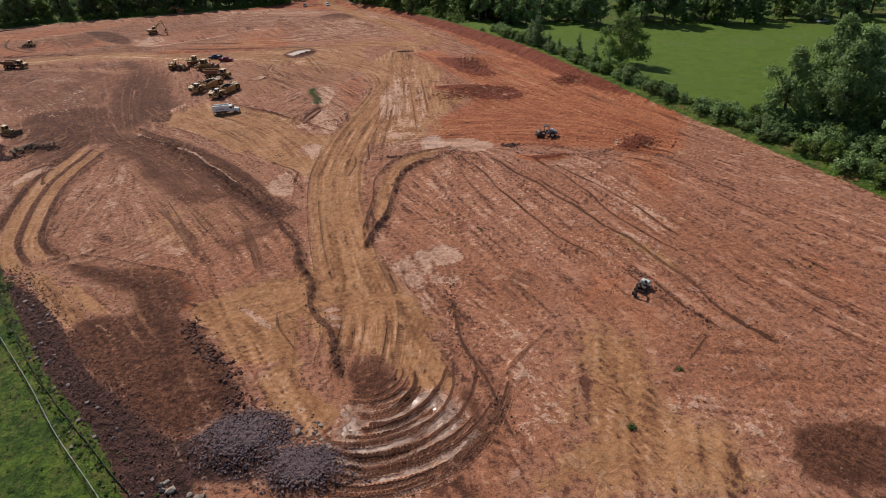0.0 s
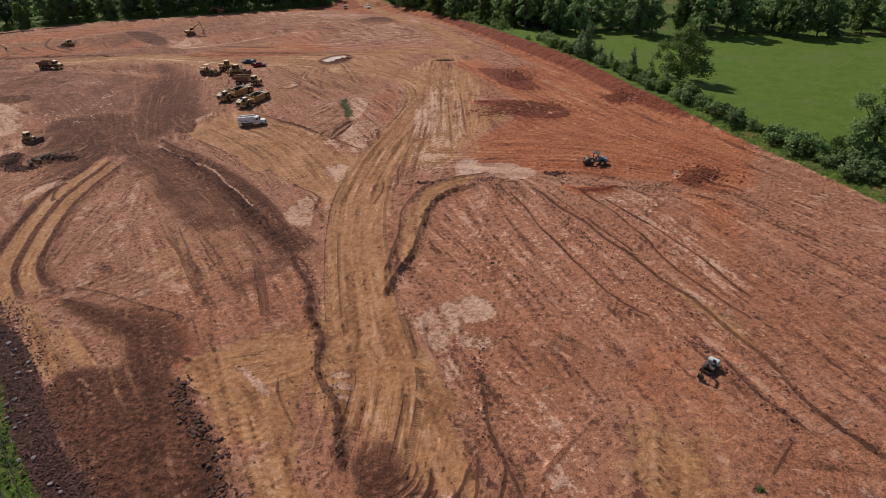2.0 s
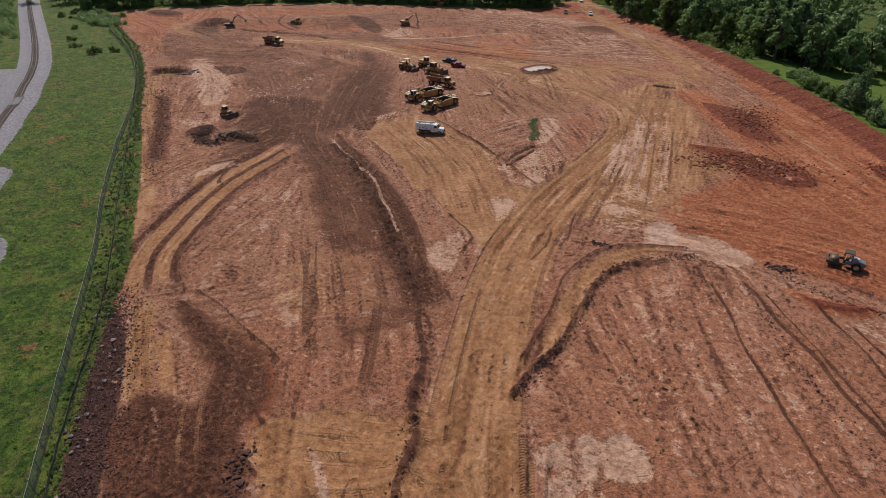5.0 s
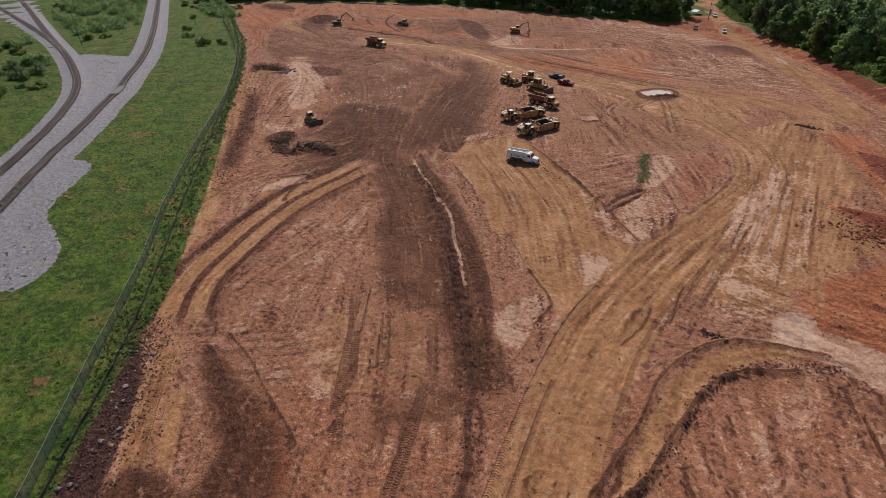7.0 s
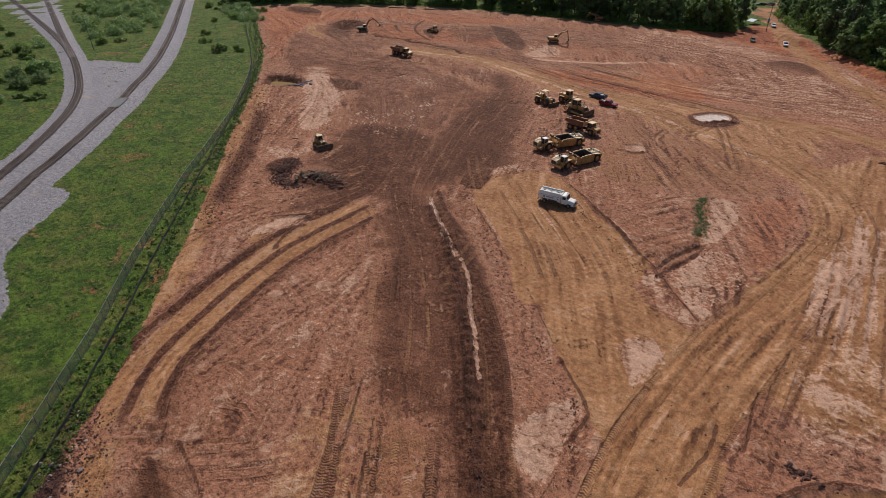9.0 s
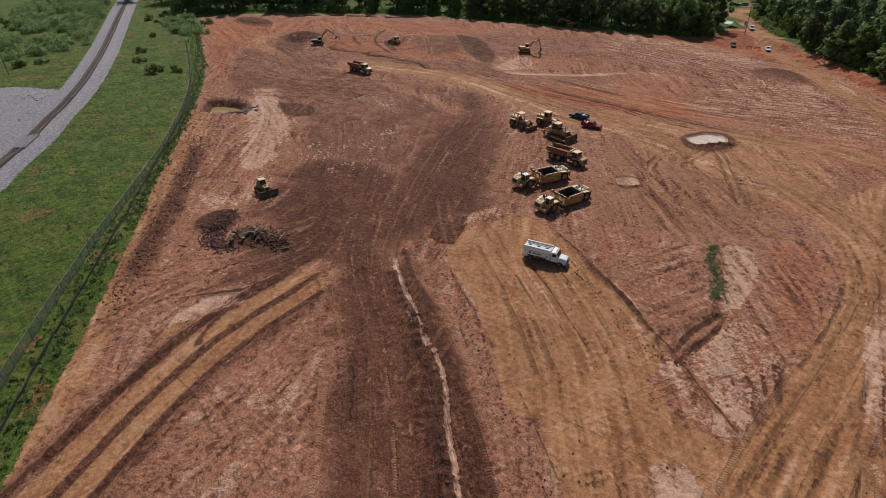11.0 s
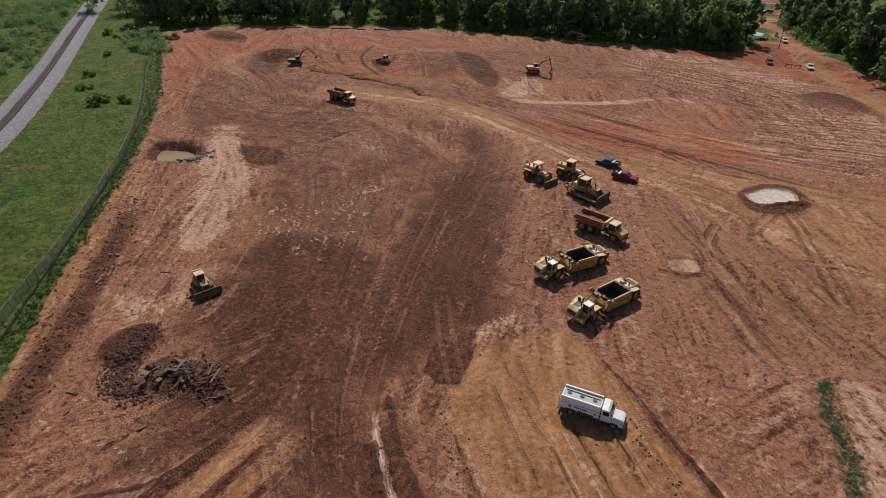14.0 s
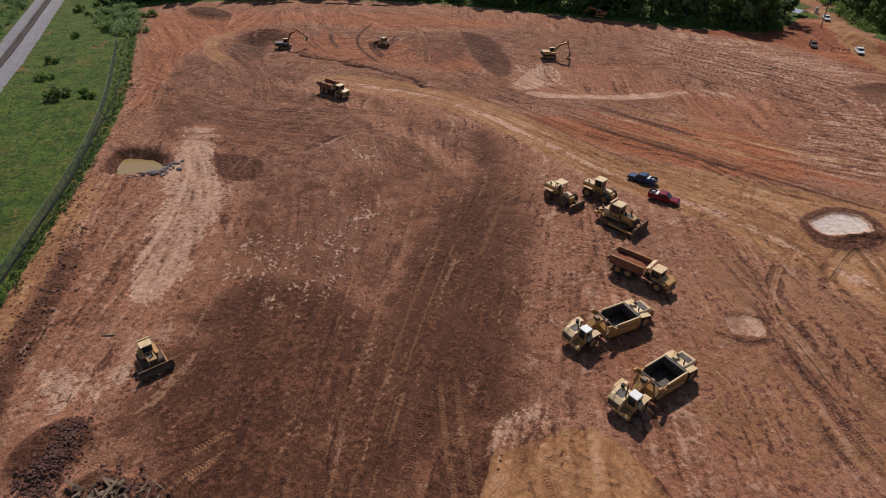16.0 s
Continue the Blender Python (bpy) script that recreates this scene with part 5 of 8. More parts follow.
def drag_marks(cell=0.4, stride=0.6, steps=24):
    """Streaks that follow the driving: noise smeared along the direction field, fine, broad and very broad."""
    ru, rv = np.arange(-110, 410, cell), np.arange(-40, 300, cell)
    iu = np.clip(np.searchsorted(GU, ru), 0, NU - 1)
    iv = np.clip(np.searchsorted(GV, rv), 0, NV - 1)
    c2, s2 = turn_c.reshape(NU, NV)[np.ix_(iu, iv)], turn_s.reshape(NU, NV)[np.ix_(iu, iv)]

    def blur(m, k):
        for axis in (0, 1):
            pad = np.concatenate([np.repeat(np.take(m, [0], axis), k, axis), m, np.repeat(np.take(m, [-1], axis), k, axis)], axis)
            cs = np.cumsum(pad, axis)
            hi, lo = np.take(cs, range(2 * k, cs.shape[axis]), axis), np.take(cs, range(0, cs.shape[axis] - 2 * k), axis)
            m = (hi - lo) / (2 * k)
        return m

    c2, s2 = blur(c2, 3), blur(s2, 3)
    half = 0.5 * np.arctan2(s2, c2)
    dx, dy = np.cos(half), np.sin(half)
    du, dv = dx * U_DIR[0] + dy * U_DIR[1], dx * V_DIR[0] + dy * V_DIR[1]
    r = np.random.default_rng(8)
    fields = [r.normal(size=half.shape)]
    fields += [blur(r.normal(size=half.shape), 2), blur(blur(r.normal(size=half.shape), 5), 4)]
    sums = [f.copy() for f in fields]
    nu, nv = half.shape
    gu, gv = np.meshgrid(np.arange(nu, dtype=float), np.arange(nv, dtype=float), indexing="ij")
    for sense in (1, -1):
        pu, pv, hu, hv = gu.copy(), gv.copy(), sense * du, sense * dv
        for k in range(steps):
            pu += hu * stride / cell
            pv += hv * stride / cell
            ui, vi = np.clip(np.rint(pu), 0, nu - 1).astype(int), np.clip(np.rint(pv), 0, nv - 1).astype(int)
            tu, tv = du[ui, vi], dv[ui, vi]
            flip = np.where(tu * hu + tv * hv < 0, -1, 1)
            hu, hv = tu * flip, tv * flip
            for i, f in enumerate(fields):
                if k < (7, 14, 24)[i]:
                    sums[i] += f[ui, vi]
    out = []
    fu, fv = np.clip((GU - ru[0]) / cell, 0, nu - 1.001), np.clip((GV - rv[0]) / cell, 0, nv - 1.001)
    au, av = fu.astype(int), fv.astype(int)
    wu, wv = (fu - au)[:, None], (fv - av)[None]
    for f in sums:
        f = np.clip(0.5 + 0.2 * (f - f.mean()) / f.std(), 0, 1)
        g = f[au] * (1 - wu) + f[np.minimum(au + 1, nu - 1)] * wu
        out.append((g[:, av] * (1 - wv) + g[:, np.minimum(av + 1, nv - 1)] * wv).ravel())
    return out


drag_fine, drag_broad, drag_wide = drag_marks()
bare = (1 - LAYERS["grass"]) * (1 - LAYERS["gravel"]) * (1 - 0.6 * np.clip(LAYERS["ochre"], 0, 1))
height += bare * smooth(drag_wide, 0.35, 0.7) * (0.13 * (drag_fine - 0.5) + 0.22 * (drag_broad - 0.5))

# general unevenness
big = np.sin(GX * 0.031 + 1.7 * np.sin(GY * 0.017)) * np.sin(GY * 0.037 + GX * 0.011)
mid = np.sin(GX * 0.21 + 2.1 * np.sin(GY * 0.13)) * np.sin(GY * 0.24 + 1.5 * np.sin(GX * 0.11))
small = np.sin(GX * 0.9 + 2.0 * np.sin(GY * 0.47)) * np.sin(GY * 1.05 + 1.9 * np.sin(GX * 0.41))
height += 0.30 * big + 0.10 * mid + 0.045 * small
height += np.random.default_rng(5).normal(0, 0.03, N) * (1 + 1.0 * LAYERS["dark"] + 2 * LAYERS["rock"]) * (1 - 0.8 * LAYERS["wet"]) * (1 - 0.5 * LAYERS["gravel"])


def ground_z(x, y):
    """Height of the ground at a plan point."""
    px, py = x - ORIGIN[0], y - ORIGIN[1]
    i = int(np.clip(np.searchsorted(GU, px * U_DIR[0] + py * U_DIR[1]), 1, NU - 1))
    j = int(np.clip(np.searchsorted(GV, px * V_DIR[0] + py * V_DIR[1]), 1, NV - 1))
    return float(H2[i - 1:i + 1, j - 1:j + 1].mean())


H2 = height.reshape(NU, NV)


def build_ground():
    me = bpy.data.meshes.new("ground")
    co = np.empty((N, 3), np.float32)
    co[:, 0], co[:, 1], co[:, 2] = GX, GY, height
    ids = np.arange(N).reshape(NU, NV)
    quads = np.stack([ids[:-1, :-1], ids[:-1, 1:], ids[1:, 1:], ids[1:, :-1]], -1).reshape(-1, 4)
    # u, v, up form a left-handed set, so the faces are turned to look up
    if U_DIR[0] * V_DIR[1] - U_DIR[1] * V_DIR[0] > 0:
        quads = quads[:, ::-1]
    F = len(quads)
    me.vertices.add(N)
    me.vertices.foreach_set("co", co.ravel())
    me.loops.add(F * 4)
    me.loops.foreach_set("vertex_index", quads.ravel().astype(np.int32))
    me.polygons.add(F)
    me.polygons.foreach_set("loop_start", np.arange(0, F * 4, 4, dtype=np.int32))
    me.polygons.foreach_set("use_smooth", np.ones(F, bool))
    me.update(calc_edges=True)

    def paint(name, *ch):
        at = me.attributes.new(name, "FLOAT_COLOR", "POINT")
        at.data.foreach_set("color", np.stack(ch, -1).astype(np.float32).ravel())

    paint("soil_a", LAYERS["ochre"], LAYERS["dark"], LAYERS["red"], LAYERS["pale"])
    paint("soil_b", LAYERS["wet"], LAYERS["rock"], LAYERS["grass"], LAYERS["gravel"])
    paint("drag", drag_fine, drag_broad, drag_wide, rut_s)
    paint("rut", rut_away, rut_strength, rut_line, rut_half)
    paint("lawn", LAYERS["lawn"], LAYERS["cut"], LAYERS["lawn"], np.ones(N))
    me.materials.append(M_SOIL)
    ob = new("ground", me)
    return tagged(ob, "graded red-brown clay building site with wheel tracks, grass and gravel around it", "ground", kind="structure")


build_ground()


# ---- building helpers ----
def empty(name, m, label, category, group="", kind=""):
    ob = new(name)
    ob.matrix_world = m
    return tagged(ob, label, category, group, kind)


def part(name, bm, material, parent, label="", flat=True):
    """Link a bmesh as one mesh object under a thing or a part."""
    me = bpy.data.meshes.new(name)
    if not flat:
        for f in bm.faces:
            f.smooth = True
    bm.to_mesh(me)
    bm.free()
    me.materials.append(material)
    ob = new(name, me)
    ob.parent = parent
    if label:
        ob["label"] = label
    return ob


def box(bm, sx, sy, sz, x=0, y=0, z=0, rx=0, ry=0, rz=0, bevel=0.0):
    """A box with its centre at x, y, z."""
    r = bmesh.ops.create_cube(bm, size=1.0, matrix=pose(x, y, z, rx, ry, rz) @ Matrix.Diagonal((sx, sy, sz, 1)))
    if bevel:
        edges = {e for v in r["verts"] for e in v.link_edges}
        bmesh.ops.bevel(bm, geom=list(edges), offset=bevel, segments=1, affect="EDGES", profile=0.7)
    return bm


def rod(bm, a, b, r, r2=None, n=8):
    """A round bar from a to b."""
    a, b = Vector(a), Vector(b)
    m = Matrix.Translation((a + b) / 2) @ (b - a).to_track_quat("Z", "Y").to_matrix().to_4x4()
    bmesh.ops.create_cone(bm, cap_ends=True, segments=n, radius1=r, radius2=r if r2 is None else r2, depth=(b - a).length, matrix=m)
    return bm


def prism(bm, profile, y0, y1, axis="y"):
    """A side profile of (x, z) points, drawn out from y0 to y1."""
    a = [bm.verts.new((x, y0, z)) for x, z in profile]
    b = [bm.verts.new((x, y1, z)) for x, z in profile]
    k = len(profile)
    bm.faces.new(a), bm.faces.new(b[::-1])
    for i in range(k):
        bm.faces.new((a[i], b[i], b[(i + 1) % k], a[(i + 1) % k]))
    bmesh.ops.recalc_face_normals(bm, faces=bm.faces[:])
    return bm


def B():
    return bmesh.new()


def strip(line, half, z0, z1):
    """A low wall along a plan line, as a bmesh."""
    bm, rows = B(), []
    for i, p in enumerate(line):
        d = line[min(i + 1, len(line) - 1)] - line[max(i - 1, 0)]
        n = np.array((-d[1], d[0])) / max(np.hypot(*d), 1e-6) * half
        g = ground_z(*p)
        rows.append([bm.verts.new((q[0], q[1], g + z)) for q, z in ((p - n, z0), (p - n, z1), (p + n, z1), (p + n, z0))])
    for a, b in zip(rows[:-1], rows[1:]):
        for k in range(4):
            bm.faces.new((a[k], b[k], b[(k + 1) % 4], a[(k + 1) % 4]))
    bm.faces.new(rows[0]), bm.faces.new(rows[-1][::-1])
    bmesh.ops.recalc_face_normals(bm, faces=bm.faces[:])
    return bm


def resample(line, step):
    seg = np.hypot(*np.diff(line, axis=0).T)
    s = np.concatenate([[0], np.cumsum(seg)])
    q = np.arange(0, s[-1], step)
    return np.stack([np.interp(q, s, line[:, 0]), np.interp(q, s, line[:, 1])], -1)


# ---- fences ----
FENCE = [(-34, 35), (-40, 41.5), (-50, 51), (-58, 59.5), (-68.5, 70), (-82, 83.5), (-97.6, 99.5), (-113, 113.5), (-138.3, 138.7), (-154, 155.5), (-172, 174), (-199, 198.8), (-224, 218), (-252, 236.5), (-283, 256)]
SILT = [(-32, 37), (-37.5, 42.6), (-46, 50.3), (-55, 58.5), (-64.5, 68), (-79, 84.5), (-96, 101.5), (-110, 114.5), (-121.4, 125.5), (-141.6, 145.1), (-158, 160.7), (-177, 179), (-191, 192.4), (-206, 205), (-232, 226), (-262, 246)]


def chain_link_fence():
    g = empty("chain_link_fence", pose(0, 0, 0), "grey chain-link fence with steel posts along the grass strip", "fence")
    line = resample(spline(FENCE), 3.0)
    part("mesh", strip(line, 0.012, 0.05, 2.1), M_MESH, g, "dark grey wire mesh", flat=True)
    part("top_rail", strip(line, 0.018, 2.09, 2.125), M_SILVER, g)
    post = None
    for p in line:
        if post is None:
            ob = part("post", rod(B(), (0, 0, -0.3), (0, 0, 2.2), 0.045, n=8), M_SILVER, g)
            post = ob.data
        else:
            ob = new("post", post)
            ob.parent = g
        ob.location = (p[0], p[1], ground_z(*p))


def silt_fence():
    g = empty("silt_fence", pose(0, 0, 0), "sagging black fabric silt fence on wooden stakes", "fence")
    line = resample(spline(SILT), 2.0)
    line = line + np.random.default_rng(3).normal(0, 0.06, line.shape)
    part("fabric", strip(line, 0.02, -0.05, 0.55), M_SILT, g, "black woven fabric")
    stake = None
    for p in line[::1]:
        if stake is None:
            ob = part("stake", box(B(), 0.05, 0.05, 1.15, 0, 0, 0.4), M_WOOD, g)
            stake = ob.data
        else:
            ob = new("stake", stake)
            ob.parent = g
        ob.location = (p[0] - 0.06, p[1] - 0.06, ground_z(*p))


chain_link_fence()
silt_fence()


# ---- railway ----
TRACK_A_LINE, TRACK_B_LINE = spline(TRACK_A, 6.0), spline(TRACK_B, 6.0)


def railway(name, pts, label):
    g = empty(name, pose(0, 0, 0), label, "railway track", "railway tracks")
    line = resample(spline(pts), 3.0)
    for off in (-0.72, 0.72):
        d = np.gradient(line, axis=0)
        n = np.stack([-d[:, 1], d[:, 0]], -1) / np.hypot(d[:, 0], d[:, 1])[:, None]
        part("rail", strip(line + n * off, 0.06, 0.16, 0.36), M_RAIL, g, "rusty steel rail")
    ties = resample(spline(pts), 0.62)
    mesh, count, rest = None, 0, B()
    for i in range(1, len(ties) - 1):
        p, d = ties[i], ties[i + 1] - ties[i - 1]
        m = pose(p[0], p[1], ground_z(*p) + 0.12, 0, 0, math.degrees(math.atan2(d[1], d[0])))
        if -310 < p[0] < -150 and count < 280:
            if mesh is None:
                ob = part("tie", box(B(), 0.24, 2.6, 0.2), M_TIE, g)
                mesh = ob.data
            else:
                ob = new("tie", mesh)
                ob.parent = g
            ob.matrix_local = m
            count += 1
        else:
            v = [rest.verts.new(m @ Vector((sx * 0.12, sy * 1.3, sz * 0.1))) for sz in (-1, 1) for sx, sy in ((-1, -1), (1, -1), (1, 1), (-1, 1))]
            rest.faces.new(v[4:])
            for k in range(4):
                rest.faces.new((v[k], v[(k + 1) % 4], v[4 + (k + 1) % 4], v[4 + k]))
    tagged(part("tie_run", rest, M_TIE, g), kind="stuff")


railway("railway_track", TRACK_A, "rusty railway track on grey ballast beside the grass")
railway("railway_track", TRACK_B, "curving rusty railway track on pale grey ballast")
railway("railway_track", TRACK_C, "rusty siding track joining at a switch")


# level crossing, pole and switch stand
def crossing():
    g = empty("level_crossing", pose(-203.5, 155, ground_z(-203.5, 155) + 0.06, 0, 0, 137), "grey crossing panel laid over the rails", "crossing")
    for k in range(3):
        part("panel", box(B(), 9.0, (0.62, 1.3, 0.62)[k], 0.36, 0, (-1.12, 0, 1.12)[k], 0.15, bevel=0.02), M_ASPHALT, g)
    for s in (-1, 1):
        part("end_board", box(B(), 0.25, 3.0, 0.3, s * 4.7, 0, 0.14), M_TIE, g)


def utility_pole(x, y, h, label, arm=True):
    g = empty("utility_pole", pose(x, y, ground_z(x, y), 2, -2, 30), label, "utility pole")
    part("pole", rod(B(), (0, 0, -0.5), (0, 0, h), 0.17, 0.11, 10), M_TIE, g)
    if arm:
        part("crossarm", box(B(), 2.2, 0.12, 0.14, 0, 0, h - 0.7), M_TIE, g)


def switch_stand(x, y):
    g = empty("switch_stand", pose(x, y, ground_z(x, y), 0, 0, 70), "dark railway switch stand beside the points", "switch stand")
    part("base", box(B(), 3.2, 0.25, 0.2, 0, 0, 0.25), M_TIE, g)
    part("mast", rod(B(), (1.5, 0, 0.2), (1.5, 0, 1.4), 0.05), M_DARK, g)
    part("target", box(B(), 0.04, 0.45, 0.35, 1.5, 0, 1.35), M_DARK, g)


crossing()
utility_pole(-279, 181.7, 14, "tall dark wooden pole in the railway triangle", False)
utility_pole(-81.5, 426, 15, "bare wooden utility pole beside the dirt road")
switch_stand(-284, 172)


# ---- things at the way out ----
def tarp_shed(x, y):
    g = empty("tarp_shelter", pose(x, y, ground_z(x, y), 0, 0, 60), "low shelter under a blue tarpaulin at the wood edge", "shelter")
    part("tarpaulin", prism(B(), [(-3, 1.5), (0, 2.5), (3, 1.5), (3, 1.42), (0, 2.42), (-3, 1.42)], -2.2, 2.2), M_TARP, g, "blue tarpaulin")
    for sx in (-2.8, 2.8):
        for sy in (-2, 2):
            part("post", rod(B(), (sx, sy, -0.1), (sx, sy, 1.5), 0.06), M_WOOD, g)


def portable_toilet(x, y):
    g = empty("portable_toilet", pose(x, y, ground_z(x, y), 0, 0, 20), "pale grey portable toilet beside the dirt road", "portable toilet")
    part("cabin", box(B(), 1.15, 1.15, 2.1, 0, 0, 1.15, bevel=0.05), M_GREYPALE, g)
    part("roof", box(B(), 1.25, 1.25, 0.15, 0, 0, 2.27, bevel=0.05), M_WHITE, g)
    part("door", box(B(), 0.03, 0.75, 1.8, 0.585, 0, 1.1), M_GREY, g)


M_TARP = simple("blue_tarpaulin", (0.04, 0.09, 0.22), 0.5, vary=0.2)
M_GREYPALE = simple("pale_grey_plastic", (0.45, 0.48, 0.48), 0.5, vary=0.1)
tarp_shed(-92, 443)
portable_toilet(-86.5, 452)


# ---- trees ----
def leaf_cloud(centres, count, size, seed, squash=0.8):
    """Many small leaf quads strewn through the shells of a few lobes (x, y, z, radius)."""
    r = np.random.default_rng(seed)
    c = np.array(centres, float)
    pick = r.choice(len(c), count, p=c[:, 3] ** 2 / (c[:, 3] ** 2).sum())
    d = r.normal(size=(count, 3))
    d /= np.linalg.norm(d, axis=1)[:, None]
    rad = c[pick, 3] * (0.25 + 0.95 * r.random(count) ** 0.7) * (1 + 0.22 * np.sin(d[:, 0] * 7 + pick) * np.sin(d[:, 2] * 6))
    pos = c[pick, :3] + d * rad[:, None] * np.array((1, 1, squash))
    nrm = d * 0.9 + r.normal(size=(count, 3)) * 0.75 + np.array((0, 0, 0.35))
    nrm /= np.linalg.norm(nrm, axis=1)[:, None]
    a = np.cross(nrm, r.normal(size=(count, 3)))
    a /= np.linalg.norm(a, axis=1)[:, None]
    b = np.cross(nrm, a)
    s = size * (0.55 + 0.9 * r.random(count))[:, None]
    co = np.stack([pos - a * s * 0.6, pos + b * s * 0.38 - a * s * 0.1, pos + a * s * 0.6 + nrm * s * 0.15, pos - b * s * 0.38 + a * s * 0.1], 1).reshape(-1, 3)
    return co


def mesh_from_quads(name, co, material):
    k = len(co) // 4
    me = bpy.data.meshes.new(name)
    me.from_pydata(co.tolist(), [], np.arange(k * 4).reshape(k, 4).tolist())
    me.materials.append(material)
    return me


def branching(h, crown, seed, lean=0.02):
    """A tapered trunk with limbs reaching into the crown lobes."""
    bm, r = B(), random.Random(seed)
    top = (r.uniform(-1, 1) * lean * h, r.uniform(-1, 1) * lean * h, h * 0.62)
    rod(bm, (0, 0, -0.4), (top[0] * 0.5, top[1] * 0.5, h * 0.3), h * 0.026, h * 0.019)
    rod(bm, (top[0] * 0.5, top[1] * 0.5, h * 0.29), top, h * 0.019, h * 0.008)
    for x, y, z, rad in crown:
        f = r.uniform(0.25, 0.5)
        rod(bm, (top[0] * f, top[1] * f, h * (0.2 + 0.3 * f)), (x, y, z), h * 0.009, h * 0.003, 5)
    return bm


def tree(name, h, width, leaf, seed, count, size, base=0.3, label="", category="tree", group="", reach=0.35):
    r = random.Random(seed)
    lobes = []
    for i in range(30):
        f = i / 29
        z = h * (base + (0.95 - base) * f + r.uniform(-0.04, 0.04))
        spread = width / 2 * math.sin(math.pi * (0.24 + 0.72 * f)) * r.uniform(reach, 0.95)
        a = i * 2.4 + r.uniform(-0.6, 0.6)
        rad = width * r.uniform(0.09, 0.19) * (1 - 0.3 * f)
        lobes.append((spread * math.cos(a), spread * math.sin(a), z, rad))
    g = empty(name, pose(0, 0, 0), label, category, group)
    part("trunk", branching(h, lobes, seed), M_BARK, g)
    crown = new("crown", mesh_from_quads("crown", leaf_cloud(lobes, count, size, seed), leaf))
    crown.parent = g
    return g


def cedar(h, width, seed, label, count=1500):
    r = random.Random(seed)
    lobes = []
    for i in range(12):
        f = i / 11
        lobes.append((r.uniform(-0.1, 0.1) * width, r.uniform(-0.1, 0.1) * width, h * (0.10 + 0.84 * f), width * 0.5 * (1.0 - 0.8 * f ** 1.3) * r.uniform(0.75, 1.1)))
    g = empty("cedar_tree", pose(0, 0, 0), label, "tree", "cedars at the pasture edge")
    bm = rod(B(), (0, 0, -0.3), (0, 0, h * 0.85), h * 0.02, 0.03)
    part("trunk", bm, M_BARK, g)
    crown = new("crown", mesh_from_quads("crown", leaf_cloud(lobes, count, 0.55, seed, 1.0), M_LEAFDARK))
    crown.parent = g
    return g


def bush(h, width, leaf, seed, count, size, label, group):
    r = random.Random(seed)
    lobes = [(r.uniform(-1, 1) * width * 0.42, r.uniform(-1, 1) * width * 0.42, h * r.uniform(0.15, 0.8), width * r.uniform(0.09, 0.22)) for _ in range(13)]
    g = empty("bush", pose(0, 0, 0), label, "bush", group)
    bm = B()
    for x, y, z, _ in lobes:
        rod(bm, (x * 0.2, y * 0.2, -0.1), (x, y, z), 0.05, 0.02, 5)
    part("stem", bm, M_BARK, g)
    crown = new("foliage", mesh_from_quads("foliage", leaf_cloud(lobes, count, size, seed, 0.9), leaf))
    crown.parent = g
    return g


def plant(proto, x, y, scale=1.0, turn=None, r=random.Random(9)):
    ob = copy_thing(proto, pose(x, y, ground_z(x, y), 0, 0, r.uniform(0, 360) if turn is None else turn))
    ob.scale = (scale * r.uniform(0.85, 1.2), scale * r.uniform(0.85, 1.2), scale * r.uniform(0.85, 1.15))
    return ob


def settle(proto, x, y):
    """Stand the first of a kind at its own place."""
    proto.location = (x, y, ground_z(x, y))


rng = random.Random(21)
WOOD = "broad-leaved tree with dense dark green crown at the wood edge"
protos = [tree("forest_tree", h, w, m, 30 + i, 1500, 1.0, b, WOOD, group="trees of the wood") for i, (h, w, m, b) in enumerate(
    ((17, 11, M_LEAF, 0.22), (20, 10, M_LEAFDARK, 0.25), (15, 11, M_LEAF, 0.15), (18, 9, M_LEAF, 0.3), (13, 9, M_LEAFLIGHT, 0.15)))]
settle(protos[0], -250, 372), settle(protos[1], -160, 398), settle(protos[2], -40, 382), settle(protos[3], 20, 316), settle(protos[4], -200, 386)
spots = []
north = spline([(-345, 290), (-312, 326), (-270, 357), (-217, 382), (-170, 393), (-128, 401), (-96, 409)])
for row in range(3):
    for p in resample(north, 7.0):
        if rng.random() < 0.85:
            spots.append((p[0] + rng.uniform(-2, 2) - 3.5 * row, p[1] + rng.uniform(-2, 2) + 4 + 7.5 * row))
east = spline([(-58, 404), (-36, 372), (-20, 346), (-3, 322), (10, 302)])
for row in range(5):
    for p in resample(east, 7.0):
        if rng.random() < 0.8:
            spots.append((p[0] + rng.uniform(-2.5, 2.5) + 8 * row + 5, p[1] + rng.uniform(-2.5, 2.5) + 3 * row + 6))
for x in np.arange(26, 250, 7.5):
    for row in range(3):
        if rng.random() < 0.72:
            spots.append((x + rng.uniform(-3, 3), 306 - (x - 30) * 0.2 + row * 11 + rng.uniform(-3, 3)))
for x, y in ((-101, 418), (-96, 432), (-106, 428), (-103, 446), (-112, 440), (-109, 460), (-118, 452), (-116, 474), (-124, 466), (-112, 488), (-122, 490), (-130, 480), (-128, 436), (-120, 424),
             (-50, 408), (-44, 402), (-56, 424), (-47, 420), (-63, 442), (-54, 440), (-70, 462), (-60, 460), (-78, 484), (-68, 482), (-42, 436), (-48, 456), (-38, 414), (-84, 506), (-72, 504), (-30, 400)):
    spots.insert(0, (x, y))
